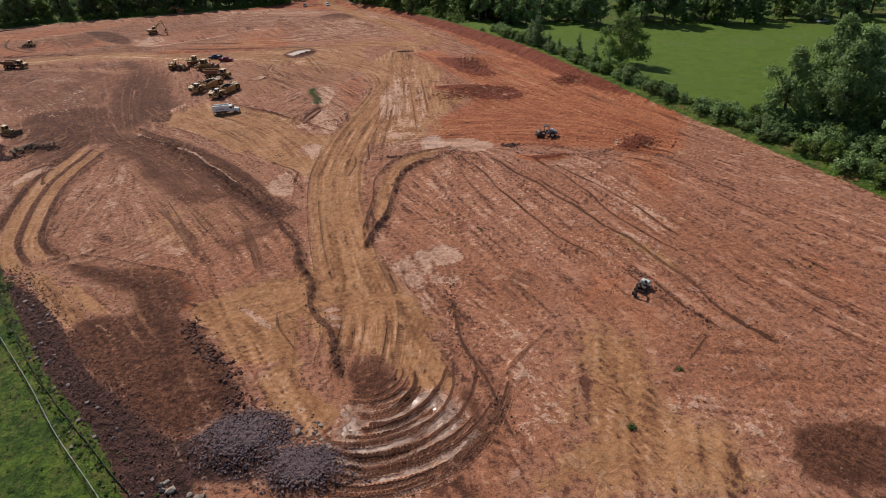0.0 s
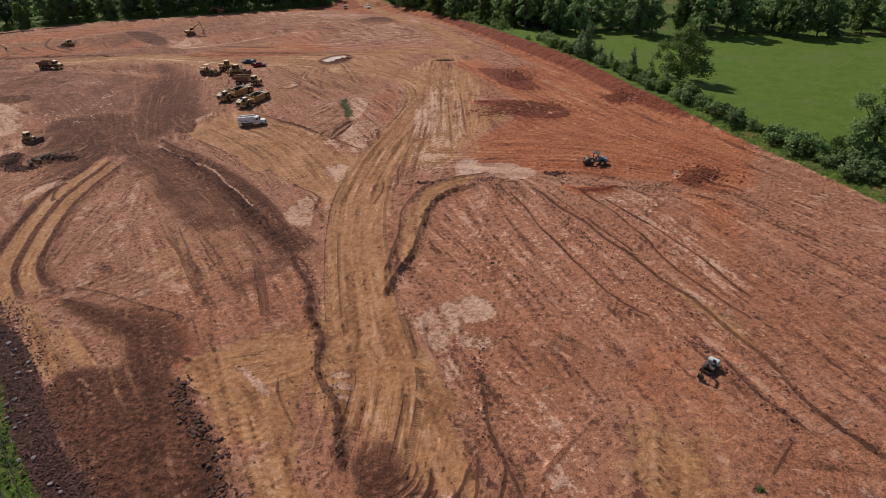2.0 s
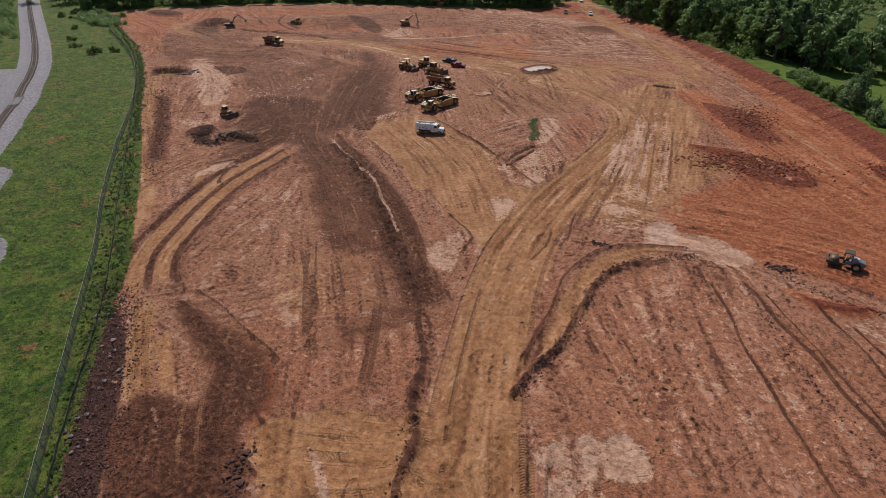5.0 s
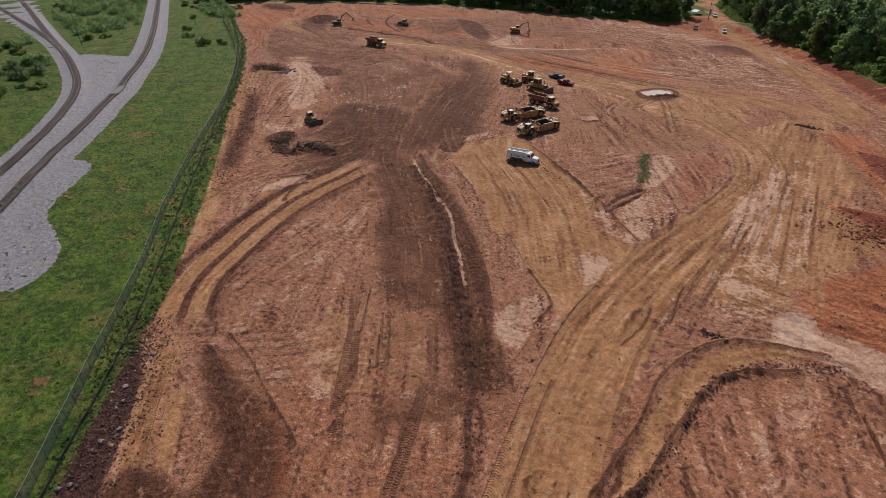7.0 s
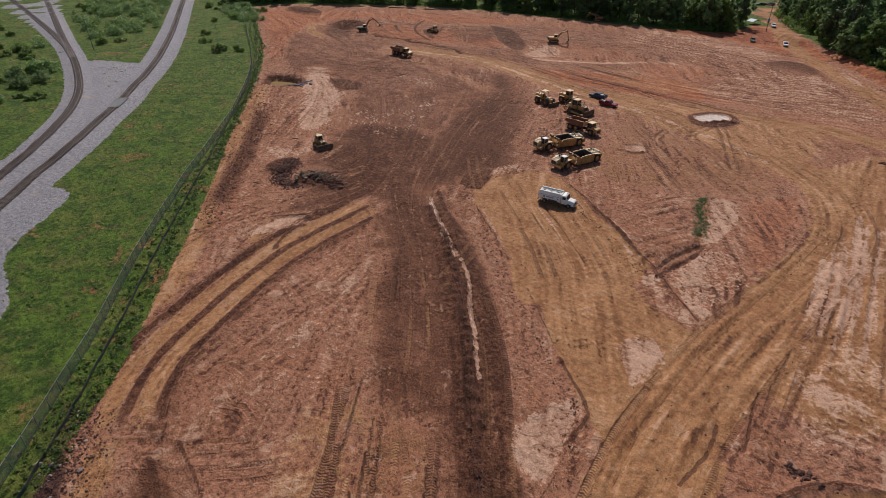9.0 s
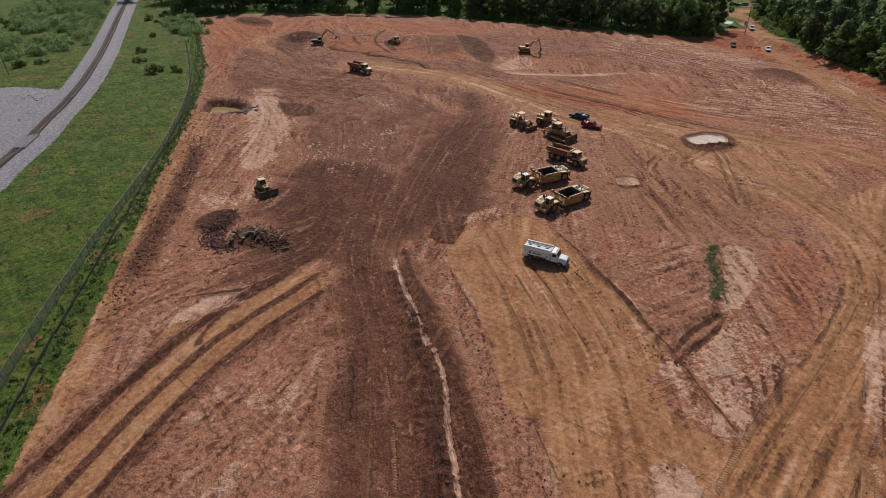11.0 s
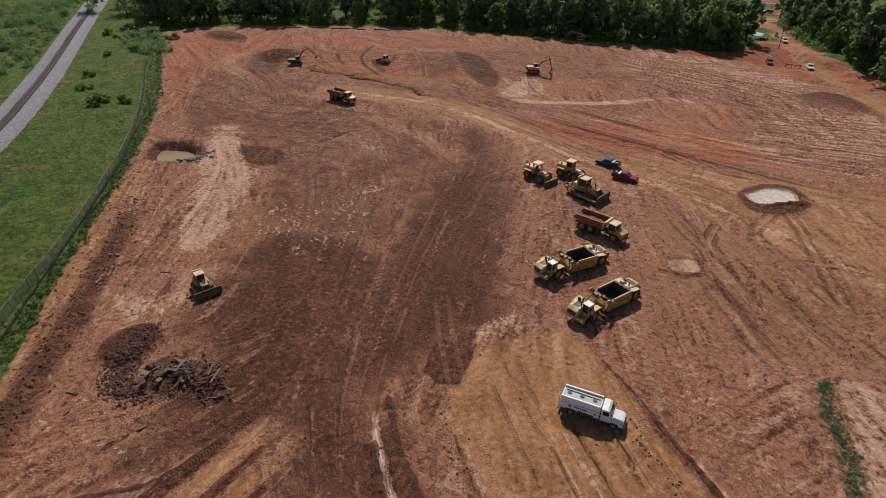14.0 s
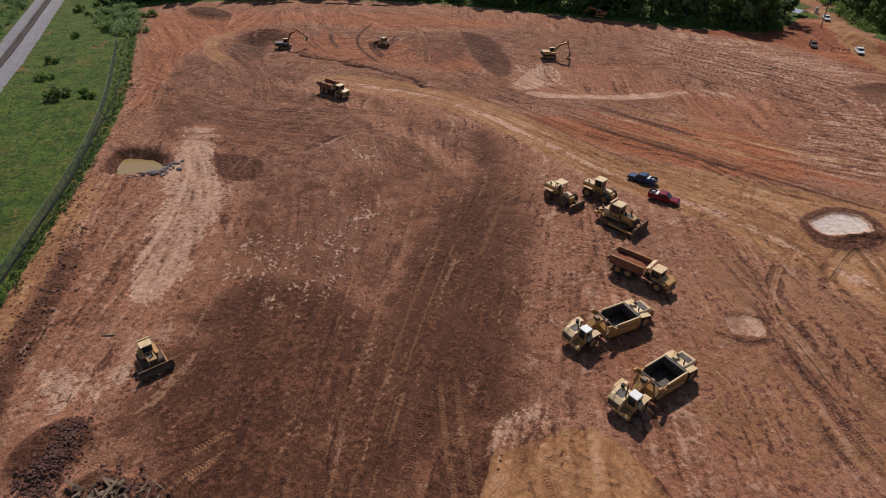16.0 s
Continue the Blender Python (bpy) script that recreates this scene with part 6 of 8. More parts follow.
for k in range(9):
    spots.insert(0, (-50.5 - 5.2 * k + rng.uniform(-1, 1), 399 + 13.5 * k + rng.uniform(-2, 2)))
    spots.insert(0, (-44 - 5.2 * k + rng.uniform(-1.5, 1.5), 404 + 13.5 * k + rng.uniform(-2, 2)))
for x, y in spots[:300]:
    plant(rng.choice(protos), x, y, rng.uniform(0.8, 1.2))
# the woods go on behind
far = []
for i in range(420):
    k = rng.random()
    if k < 0.55:
        p = north[rng.randrange(len(north))]
        x, y = p[0] - rng.uniform(2, 90), p[1] + 26 + 160 * rng.random() ** 1.6
        if x > -130:
            continue
    elif k < 0.8:
        x, y = rng.uniform(-45, 60), rng.uniform(370, 560)
    else:
        x, y = rng.uniform(60, 330), rng.uniform(335, 520) - 0.25 * 100
    far.append((x, y, rng.uniform(5, 15), rng.uniform(4, 6.5)))
far += [(-560 + rng.uniform(0, 215), 300 + rng.uniform(0, 160), rng.uniform(5, 12), rng.uniform(4, 6)) for _ in range(90)]
wood = new("far_woods", mesh_from_quads("far_woods", leaf_cloud(far, 90000, 1.7, 77, 1.3), M_LEAF))
tagged(wood, "dense dark green woodland canopy behind the site", "woodland", kind="stuff")

oak = tree("pasture_tree", 17, 18, M_LEAFLIGHT, 61, 8000, 0.55, 0.16, "round light green tree standing alone in the pasture", reach=0.55)
settle(oak, 70, 219)
big = tree("broadleaf_tree", 22, 16, M_LEAF, 62, 8000, 0.6, 0.08, "large dark green tree at the pasture edge", group="big trees at the pasture edge")
settle(big, 101, 139)
for x, y, s in ((112, 133, 1.0), (112, 152, 1.1), (125, 160, 1.1), (92, 147, 0.9), (104, 150, 1.1), (122, 136, 1.0), (136, 150, 1.0), (106, 122, 0.75)):
    plant(big, x, y, s)
ced = cedar(15, 5.5, 71, "dark narrow cedar at the pasture edge")
settle(ced, 43, 246)
for x, y, s in ((41, 250, 0.8), (54, 221, 0.62), (49, 232, 0.5), (58, 213, 0.5), (61, 205, 0.4), (46.5, 239, 0.5)):
    plant(ced, x, y, s)
hedge = bush(3.6, 6.0, M_LEAF, 81, 640, 0.52, "leafy green bush in the overgrown fence row", "hedge bushes")
settle(hedge, 70, 172)
hedge_b = bush(4.4, 4.6, M_LEAFLIGHT, 85, 640, 0.48, "light green shrub in the overgrown fence row", "hedge bushes")
settle(hedge_b, 79.5, 151)
hline = spline([(24, 283), (43, 246), (55, 209), (65.5, 184), (75, 162), (82.5, 144), (88.5, 126), (96, 105), (108, 78)])
for p in resample(hline, 1.6):
    plant(rng.choice((hedge, hedge_b)), p[0] + rng.uniform(-1.0, 3.0), p[1] + rng.uniform(-1.5, 1.5), 0.3 + 0.9 * rng.random() ** 1.5)
for i in range(46):
    f = rng.random()
    plant(rng.choice((hedge, hedge, hedge_b)), 84 + 24 * f + rng.uniform(0, 12), 150 - 48 * f + rng.uniform(-2, 8), rng.uniform(0.4, 1.1))
brush = bush(2.4, 4.0, M_LEAFLIGHT, 83, 500, 0.45, "light green shrub in rough grass", "shrubs in the rough grass")
settle(brush, -300, 250)
for i in range(80):
    x, y = rng.uniform(-420, -235), rng.uniform(150, 300)
    if min(np.hypot(spline(t)[:, 0] - x, spline(t)[:, 1] - y).min() for t in (TRACK_A, TRACK_B, TRACK_C)) > 12 and x + y * 1.05 < -4:
        plant(brush, x, y, rng.uniform(0.5, 1.5))
for i in range(70):
    x, y = rng.uniform(-335, -222), rng.uniform(112, 166)
    if np.hypot(TRACK_B_LINE[:, 0] - x, TRACK_B_LINE[:, 1] - y).min() > 9 and y < 150 - 0.3 * (x + 225):
        plant(rng.choice((brush, hedge)), x, y, rng.uniform(0.5, 1.5))
scrub = []
for i in range(260):
    x = rng.uniform(-450, -300)
    y = 215.5 + (-281 - x) * 0.66 - rng.uniform(9, 62)
    if min(np.hypot(spline(t)[:, 0] - x, spline(t)[:, 1] - y).min() for t in (TRACK_A, TRACK_B, TRACK_C)) > 8:
        s = rng.uniform(1.0, 2.8)
        scrub.append((x, y, ground_z(x, y) + s * 0.6, s))
for i in range(110):
    f = rng.random() ** 0.7
    x, y = -288 - 45 * f + rng.uniform(-9, 9), 262 + 22 * f + rng.uniform(-7, 7)
    if np.hypot(spline(TRACK_A)[:, 0] - x, spline(TRACK_A)[:, 1] - y).min() > 10:
        s = rng.uniform(0.7, 2.0)
        scrub.append((x, y, ground_z(x, y) + s * 0.6, s))
ob = new("scrub", mesh_from_quads("scrub", leaf_cloud(scrub, 46000, 0.6, 47, 1.0), M_LEAF))
tagged(ob, "dense green scrub beside the railway and the fence", "scrub", kind="stuff")
# undergrowth along the wood edges
under = []
for line, step, sx, sy in ((north, 0.9, (-2, 2), (-3.5, 3)), (east, 0.9, (2, 9), (0, 6)), (spline([(-66, 425), (-80, 456), (-90, 482), (-88, 510)]), 1.0, (0, 7), (-2, 2)), (spline([(-92, 412), (-94, 430), (-102, 460), (-108, 490)]), 1.0, (-8, 0), (-2, 2))):
    for p in resample(line, step):
        x, y = p[0] + rng.uniform(*sx), p[1] + rng.uniform(*sy)
        s = rng.uniform(0.5, 1.7)
        under.append((x, y, ground_z(x, y) + s * rng.uniform(0.5, 1.6), s))
ob = new("undergrowth", mesh_from_quads("undergrowth", leaf_cloud(under, 30000, 0.6, 41, 1.0), M_LEAFLIGHT))
tagged(ob, "light green undergrowth along the edge of the woods", "undergrowth", kind="stuff")

# ---- machine parts ----
def lathe(profile, n=20, axis="y"):
    """Turn a profile of (radius, along) points round the y axis."""
    bm, rings = B(), []
    for k in range(n):
        a = 2 * math.pi * k / n
        rings.append([bm.verts.new((r * math.cos(a), t, r * math.sin(a))) for r, t in profile])
    for k in range(n):
        p, q = rings[k], rings[(k + 1) % n]
        for i in range(len(profile) - 1):
            bm.faces.new((p[i], p[i + 1], q[i + 1], q[i]))
    bmesh.ops.remove_doubles(bm, verts=bm.verts[:], dist=1e-5)
    bmesh.ops.recalc_face_normals(bm, faces=bm.faces[:])
    return bm


def hose(parent, pts, r=0.035, name="hydraulic_hose"):
    bm = B()
    for p, q in zip(pts[:-1], pts[1:]):
        rod(bm, p, q, r, n=6)
    return part(name, bm, M_BLACK, parent)


def rails(parent, pts, z, h=0.5, r=0.025, name="handrail"):
    """A handrail with posts along points at deck height z."""
    bm = B()
    for p, q in zip(pts[:-1], pts[1:]):
        rod(bm, (*p, z + h), (*q, z + h), r, n=6)
    for p in pts:
        rod(bm, (*p, z), (*p, z + h), r, n=6)
    return part(name, bm, M_CAT, parent)


WHEELS = {}


def wheel(parent, x, y, r, w, rim, lugs=18, name="wheel"):
    """A wheel with a lugged tyre and a dished rim; shared meshes for equal sizes."""
    key = (r, w, rim.name, lugs)
    hub = new(name)
    hub.parent = parent
    hub.location = (x, y, r)
    if key not in WHEELS:
        bm = lathe([(r * 0.55, -w * 0.44), (r * 0.86, -w * 0.5), (r * 0.96, -w * 0.4), (r * 0.96, w * 0.4), (r * 0.86, w * 0.5), (r * 0.55, w * 0.44)], 22)
        for k in range(lugs):
            a = 360 * k / lugs
            for s in (-1, 1):
                box(bm, r * 0.10, w * 0.46, r * 0.07, math.sin(radians(a + s * 5)) * r * 0.965, s * w * 0.24, math.cos(radians(a + s * 5)) * r * 0.965, 0, a + s * 5, s * 22)
        tyre = part("tyre", bm, M_BLACK, hub)
        bm = lathe([(0.0, -w * 0.22), (r * 0.2, -w * 0.26), (r * 0.24, -w * 0.12), (r * 0.48, -w * 0.16), (r * 0.57, -w * 0.42), (r * 0.57, w * 0.42), (r * 0.48, w * 0.16), (r * 0.24, w * 0.12), (r * 0.2, w * 0.26), (0.0, w * 0.22)], 18)
        disc = part("rim", bm, rim, hub)
        WHEELS[key] = (tyre.data, disc.data)
    else:
        for nm, me in zip(("tyre", "rim"), WHEELS[key]):
            ob = new(nm, me)
            ob.parent = hub
    return hub


def crawler(parent, x0, x1, y, w, h, shoes=26):
    """A crawler track: a belt of grousered shoes round a frame with sprocket and idler."""
    r, L = h / 2, x1 - x0 - h
    total = 2 * L + 2 * math.pi * r
    bm = B()
    for k in range(shoes):
        s = total * k / shoes
        if s < L:
            px, pz, a = x0 + r + s, 0.04, 0
        elif s < L + math.pi * r:
            t = (s - L) / r
            px, pz, a = x1 - r + (r - 0.04) * math.sin(t), r - (r - 0.04) * math.cos(t), -math.degrees(t)
        elif s < 2 * L + math.pi * r:
            px, pz, a = x1 - r - (s - L - math.pi * r), h - 0.04, 180
        else:
            t = (s - 2 * L - math.pi * r) / r
            px, pz, a = x0 + r - (r - 0.04) * math.sin(t), r + (r - 0.04) * math.cos(t), 180 - math.degrees(t)
        box(bm, total / shoes * 0.92, w, 0.07, px, y, pz, 0, a, 0)
        box(bm, 0.05, w, 0.09, px - 0.06 * math.sin(radians(a)), y, pz - 0.03 * math.cos(radians(a)), 0, a, 0)
    part("track", bm, M_STEEL, parent, "dusty steel crawler track")
    part("track_frame", box(B(), L, w * 0.55, h * 0.45, (x0 + x1) / 2, y, r, bevel=0.05), M_CAT, parent)
    for nm, px in (("sprocket", x0 + r), ("idler", x1 - r)):
        bm = rod(B(), (px, y - w * 0.3, r), (px, y + w * 0.3, r), r * 0.86, n=16)
        part(nm, bm, M_STEEL, parent)


def cab(parent, x, y, z, l, w, h, body, roof, over=0.12, canopy=False):
    """An operator's cab with posts, dark panes and a wider roof."""
    g = new("cab")
    g.parent = parent
    g.location = (x, y, z)
    for sx in (-1, 1):
        for sy in (-1, 1):
            part("cab_post", box(B(), 0.1, 0.1, h, sx * (l / 2 - 0.05), sy * (w / 2 - 0.05), h / 2), body, g)
    if not canopy:
        part("cab_base", box(B(), l - 0.01, w - 0.01, h * 0.3, 0, 0, h * 0.15), body, g)
    if not canopy:
        part("cab_glass", box(B(), l - 0.06, w - 0.06, h * 0.66, 0, 0, h * 0.64), M_GLASS, g, "dark tinted cab glass")
    else:
        part("seat", box(box(B(), 0.5, 0.55, 0.5, 0, 0, 0.25, bevel=0.06), 0.14, 0.55, 0.6, -0.28, 0, 0.7, bevel=0.05), M_DARK, g)
    part("cab_roof", box(B(), l + over * 2, w + over * 2, 0.14, 0, 0, h + 0.07, bevel=0.05), roof, g, "sun-bleached roof")
    return g


def blade(parent, x, w, h, mat, tilt=0, y=0, rz=0, name="blade"):
    """A curved dozer blade with end plates and a cutting edge."""
    prof = [(0.0, 0.0), (0.12, 0.02), (-0.06, h * 0.35), (-0.05, h * 0.7), (0.12, h), (0.0, h), (-0.17, h * 0.7), (-0.18, h * 0.35)]
    bm = prism(B(), prof, -w / 2, w / 2)
    for s in (-1, 1):
        box(bm, 0.34, 0.06, h, -0.04, s * w / 2, h / 2)
    for s in (-0.3, 0.3):
        box(bm, 0.14, 0.12, h * 0.8, -0.24, s * w, h * 0.45)
    ob = part(name, bm, mat, parent, "worn steel dozer blade")
    ob.location = (x, y, 0.08)
    ob.rotation_euler = (0, 0, radians(rz))
    part("cutting_edge", box(B(), 0.06, w, 0.16, 0.1, 0, 0.02), M_STEEL, ob)
    return ob


def scraper(x, y, rz, label, bend=0):
    """Articulated wheel tractor-scraper with an open bowl and a rear engine."""
    g = empty("wheel_scraper", pose(x, y, ground_z(x, y), 0, 0, rz), label, "scraper", "parked scrapers")
    # tractor, turned about the hitch
    t = new("tractor")
    t.parent = g
    t.matrix_local = pose(3.4, 0, 0, 0, 0, bend)
    prof = [(0.9, 0.85), (3.3, 0.85), (3.55, 1.25), (3.5, 1.95), (2.9, 2.25), (0.9, 2.3)]
    part("hood", prism(B(), prof, -1.45, 0.15), M_CATPALE, t, "cream engine hood")
    part("grille", box(B(), 0.06, 1.3, 0.75, 3.56, -0.65, 1.5), M_DARK, t)
    bm = box(B(), 3.3, 2.5, 0.5, 1.8, 0, 0.95, bevel=0.08)
    box(bm, 0.5, 2.9, 0.6, 3.35, 0, 0.9, bevel=0.1)
    part("tractor_frame", bm, M_CAT, t)
    cab(t, 1.75, 0.82, 1.2, 1.3, 1.1, 1.75, M_CAT, M_WHITE, 0.02)
    for s in (-1, 1):
        wheel(t, 1.0, s * 1.38, 1.02, 0.78, M_CAT)
        bm = prism(B(), [(-0.25, 2.05), (0.3, 2.22), (1.7, 2.22), (2.15, 1.9), (2.15, 1.82), (1.68, 2.12), (0.3, 2.12), (-0.25, 1.97)], s * 1.0, s * 1.85)
        part("fender", bm, M_CATPALE, t)
    for px, py in ((1.3, -0.35), (2.1, -0.1)):
        part("exhaust_stack", rod(B(), (px, py, 2.2), (px, py, 3.15), 0.09), M_DARK, t)
    part("ladder", box(box(B(), 0.05, 0.05, 1.2, 2.7, 1.45, 1.0), 0.35, 0.06, 0.05, 2.55, 1.45, 0.9), M_DARK, t)
    part("handrail", rod(rod(B(), (3.3, -1.35, 2.1), (3.3, -1.35, 2.9), 0.03), (3.3, -1.35, 2.85), (1.4, -1.35, 2.85), 0.03), M_CAT, t)
    rails(t, [(3.2, -1.4), (1.2, -1.4)], 2.2, 0.55)
    rails(t, [(0.9, 1.5), (2.5, 1.55)], 1.25, 0.7)
    part("hood_opening", box(B(), 1.1, 0.9, 0.05, 2.2, -0.6, 2.28, 0, 4, 0), M_DARK, t)
    part("air_intake", rod(B(), (1.2, -1.0, 2.3), (1.2, -1.0, 2.75), 0.2, 0.24, 12), M_BLACK, t)
    for s in (-0.45, -1.1, 0.5, 1.1):
        part("headlight", box(B(), 0.06, 0.2, 0.16, 3.62, s, 1.0), M_WHITE, t)
    part("step", box(B(), 0.6, 0.4, 0.06, 2.7, 1.5, 0.6), M_DARK, t)
    # gooseneck and arms
    prof = [(3.2, 0.9), (4.3, 0.9), (4.3, 1.5), (3.7, 2.1), (2.6, 2.75), (1.4, 2.75), (1.2, 2.45), (2.4, 2.2), (3.2, 1.6)]
    part("gooseneck", prism(B(), prof, -0.42, 0.42), M_CAT, g)
    for s in (-1, 1):
        part("draft_arm", prism(B(), [(1.7, 2.7), (1.2, 2.7), (0.2, 1.9), (-3.4, 1.35), (-3.4, 1.0), (0.4, 1.45), (1.6, 2.2)], s * 1.62, s * 1.82), M_CAT, g)
        part("lift_cylinder", rod(B(), (1.5, s * 0.55, 2.7), (0.5, s * 0.9, 1.2), 0.1), M_STEEL, g)
        # bowl side
        prof = [(1.1, 0.45), (1.4, 0.95), (0.9, 1.7), (-0.4, 2.15), (-3.9, 2.25), (-4.3, 1.9), (-4.3, 0.7), (-3.6, 0.4)]
        part("bowl_side", prism(B(), prof, s * 1.45, s * 1.60), M_CAT, g)
        part("side_rail", box(B(), 3.8, 0.2, 0.16, -2.1, s * 1.55, 2.25, 0, 1.5, 0, 0.03), M_CATPALE, g)
        wheel(g, -5.3, s * 1.32, 1.02, 0.78, M_CAT)
    for s in (-1, 1):
        # dark plate added to put the bowl's inner shade and grime into colour
        part("bowl_shade_plate", prism(B(), [(1.0, 0.5), (1.25, 0.95), (0.8, 1.6), (-0.4, 2.05), (-3.9, 2.15), (-4.2, 0.6)], s * 1.40, s * 1.44), M_DARK, g, "dark inner plate standing in for shade and grime in the bowl")
        for k in range(4):
            part("bowl_rib", box(B(), 0.14, 0.12, 1.35, -3.4 + k * 1.05, s * 1.66, 1.35, bevel=0.02), M_CAT, g)
        part("steering_cylinder", rod(B(), (4.9, s * 0.5, 1.2), (3.3, s * 0.75, 1.4), 0.08), M_STEEL, g)
        hose(g, [(4.3, s * 0.25, 1.7), (3.5, s * 0.3, 2.5), (2.4, s * 0.3, 2.95), (1.4, s * 0.35, 2.85), (0.9, s * 0.5, 2.2)])
    part("valve_box", box(B(), 0.6, 0.7, 0.45, 2.2, 0, 2.9, bevel=0.05), M_STEEL, g)
    part("cable_sheave", rod(B(), (1.3, -0.9, 2.5), (1.3, 0.9, 2.5), 0.16, n=12), M_STEEL, g)
    rails(g, [(-6.6, 0.9), (-6.6, -0.9), (-4.8, -0.9)], 2.38, 0.6)
    part("air_intake", rod(B(), (-5.0, -0.5, 2.35), (-5.0, -0.5, 2.8), 0.18, 0.22, 12), M_BLACK, g)
    part("battery_box", box(B(), 0.7, 0.5, 0.35, -4.6, -0.5, 2.5, bevel=0.04), M_CATPALE, g)
    # floor and ejector coloured dark for the same shade and dirty steel
    part("bowl_floor", box(B(), 5.0, 2.9, 0.12, -1.5, 0, 0.5), M_DARK, g)
    part("ejector", prism(B(), [(-4.1, 0.55), (-3.9, 0.55), (-3.5, 1.4), (-3.7, 2.35), (-4.1, 2.35)], -1.42, 1.42), M_DARK, g)
    part("apron", prism(B(), [(1.55, 0.55), (1.75, 0.8), (1.55, 1.5), (0.95, 1.95), (0.85, 1.85), (1.4, 1.4), (1.55, 0.85), (1.4, 0.6)], -1.42, 1.42), M_CAT, g)
    bm = box(B(), 0.5, 0.4, 0.5, 0.6, 0.2, 2.0, bevel=0.04)
    rod(bm, (0.6, -1.3, 2.15), (0.6, 1.3, 2.15), 0.12)
    part("apron_linkage", bm, M_STEEL, g)
    part("rear_engine", box(B(), 2.6, 2.0, 1.25, -5.4, 0, 1.75, bevel=0.12), M_CATPALE, g, "cream rear engine cover")
    part("radiator_grille", box(B(), 0.9, 1.5, 0.06, -5.7, 0, 2.39), M_DARK, g)
    part("rear_stack", rod(B(), (-4.6, 0.6, 2.3), (-4.6, 0.6, 3.0), 0.09), M_DARK, g)
    for s in (-1, 1):
        part("rear_fender", box(B(), 1.7, 0.75, 0.08, -5.0, s * 1.4, 2.14, 0, -4, 0, 0.02), M_CATPALE, g)
    bm = box(B(), 1.2, 1.1, 0.9, -7.0, 0, 0.95, 0, 0, 0, 0.08)
    box(bm, 0.15, 1.5, 1.1, -7.6, 0, 0.95, bevel=0.04)
    part("push_block", bm, M_CAT, g)
    g.scale = (1.0, 1.14, 1.1)
    return g


def dump_truck(x, y, rz, label, bend=0, red=True, load=True):
    """Articulated dump truck with three axles."""
    g = empty("articulated_dump_truck", pose(x, y, ground_z(x, y), 0, 0, rz), label, "dump truck", "articulated dump trucks")
    t = new("tractor")
    t.parent = g
    t.matrix_local = pose(1.6, 0, 0, 0, 0, bend)
    prof = [(2.2, 1.0), (3.9, 1.0), (4.0, 1.5), (3.8, 1.95), (2.2, 2.35)]
    part("hood", prism(B(), prof, -0.95, 0.95), M_CAT, t, "sloping yellow hood")
    part("grille", box(B(), 0.08, 1.2, 0.55, 4.0, 0, 1.35), M_DARK, t)
    part("bumper", box(B(), 0.35, 2.4, 0.4, 3.95, 0, 0.85, bevel=0.08), M_CAT, t)
    for s in (-1, 1):
        part("headlight", box(B(), 0.1, 0.3, 0.18, 4.12, s * 0.85, 1.0, bevel=0.02), M_WHITE, t, "clear headlight")
        wheel(t, 2.2, s * 1.12, 0.88, 0.62, M_CAT)
        part("fender", box(B(), 2.2, 0.7, 0.1, 2.2, s * 1.15, 1.86, bevel=0.04), M_CAT, t)
        part("mirror", box(rod(B(), (2.3, s * 1.0, 2.7), (2.6, s * 1.4, 2.75), 0.025), 0.06, 0.22, 0.4, 2.6, s * 1.45, 2.7), M_DARK, t)
    cab(t, 1.35, 0.0, 1.35, 1.5, 1.7, 1.75, M_CAT, M_CATPALE)
    part("tractor_frame", box(B(), 3.6, 1.2, 0.5, 1.9, 0, 0.95, bevel=0.05), M_DARK, t)
    part("exhaust_stack", rod(B(), (0.75, -1.0, 1.6), (0.75, -1.0, 3.0), 0.09), M_DARK, t)
    part("rear_frame", box(B(), 6.2, 0.9, 0.45, -2.0, 0, 1.05, bevel=0.05), M_DARK, g)
    part("hitch", rod(B(), (1.4, 0, 0.6), (1.4, 0, 1.5), 0.3, n=12), M_STEEL, g)
    for px in (-1.4, -3.2):
        for s in (-1, 1):
            wheel(g, px, s * 1.12, 0.88, 0.62, M_CAT)
    bed = new("dump_bed")
    bed.parent = g
    inner = M_RUSTRED if red else M_STEEL
    for s in (-1, 1):
        prof = [(1.0, 1.75), (1.05, 3.0), (-4.6, 3.0), (-5.2, 2.35), (-3.2, 1.55)]
        bm = prism(B(), prof, s * 1.36, s * 1.46)
        for k in range(4):
            box(bm, 0.12, 0.1, 1.1, -3.6 + k * 1.3, s * 1.5, 2.35)
        part("bed_side", bm, inner, bed)
        part("top_rail", box(B(), 5.6, 0.16, 0.14, -1.75, s * 1.42, 3.05, bevel=0.02), M_CAT, bed)
    part("bed_floor", prism(B(), [(1.0, 1.75), (1.0, 1.9), (-3.2, 1.72), (-5.1, 2.45), (-5.2, 2.35), (-3.2, 1.55)], -1.37, 1.37), inner, bed, "rusty red bed floor")
    bm = prism(B(), [(1.0, 1.75), (1.15, 1.75), (1.35, 3.1), (1.9, 3.35), (1.85, 3.45), (1.2, 3.15)], -1.4, 1.4)
    part("headboard", bm, M_CATPALE, bed, "cream headboard lip")
    if load:
        bm = B()
        bmesh.ops.create_grid(bm, x_segments=14, y_segments=8, size=1)
        for v in bm.verts:
            f = v.co.x
            v.co = Vector((-1.6 + f * 2.5, v.co.y * 1.34, 2.15 + 0.35 * (1 - v.co.y ** 2) * (1 - f * f) + 0.12 * math.sin(f * 9 + v.co.y * 7)))
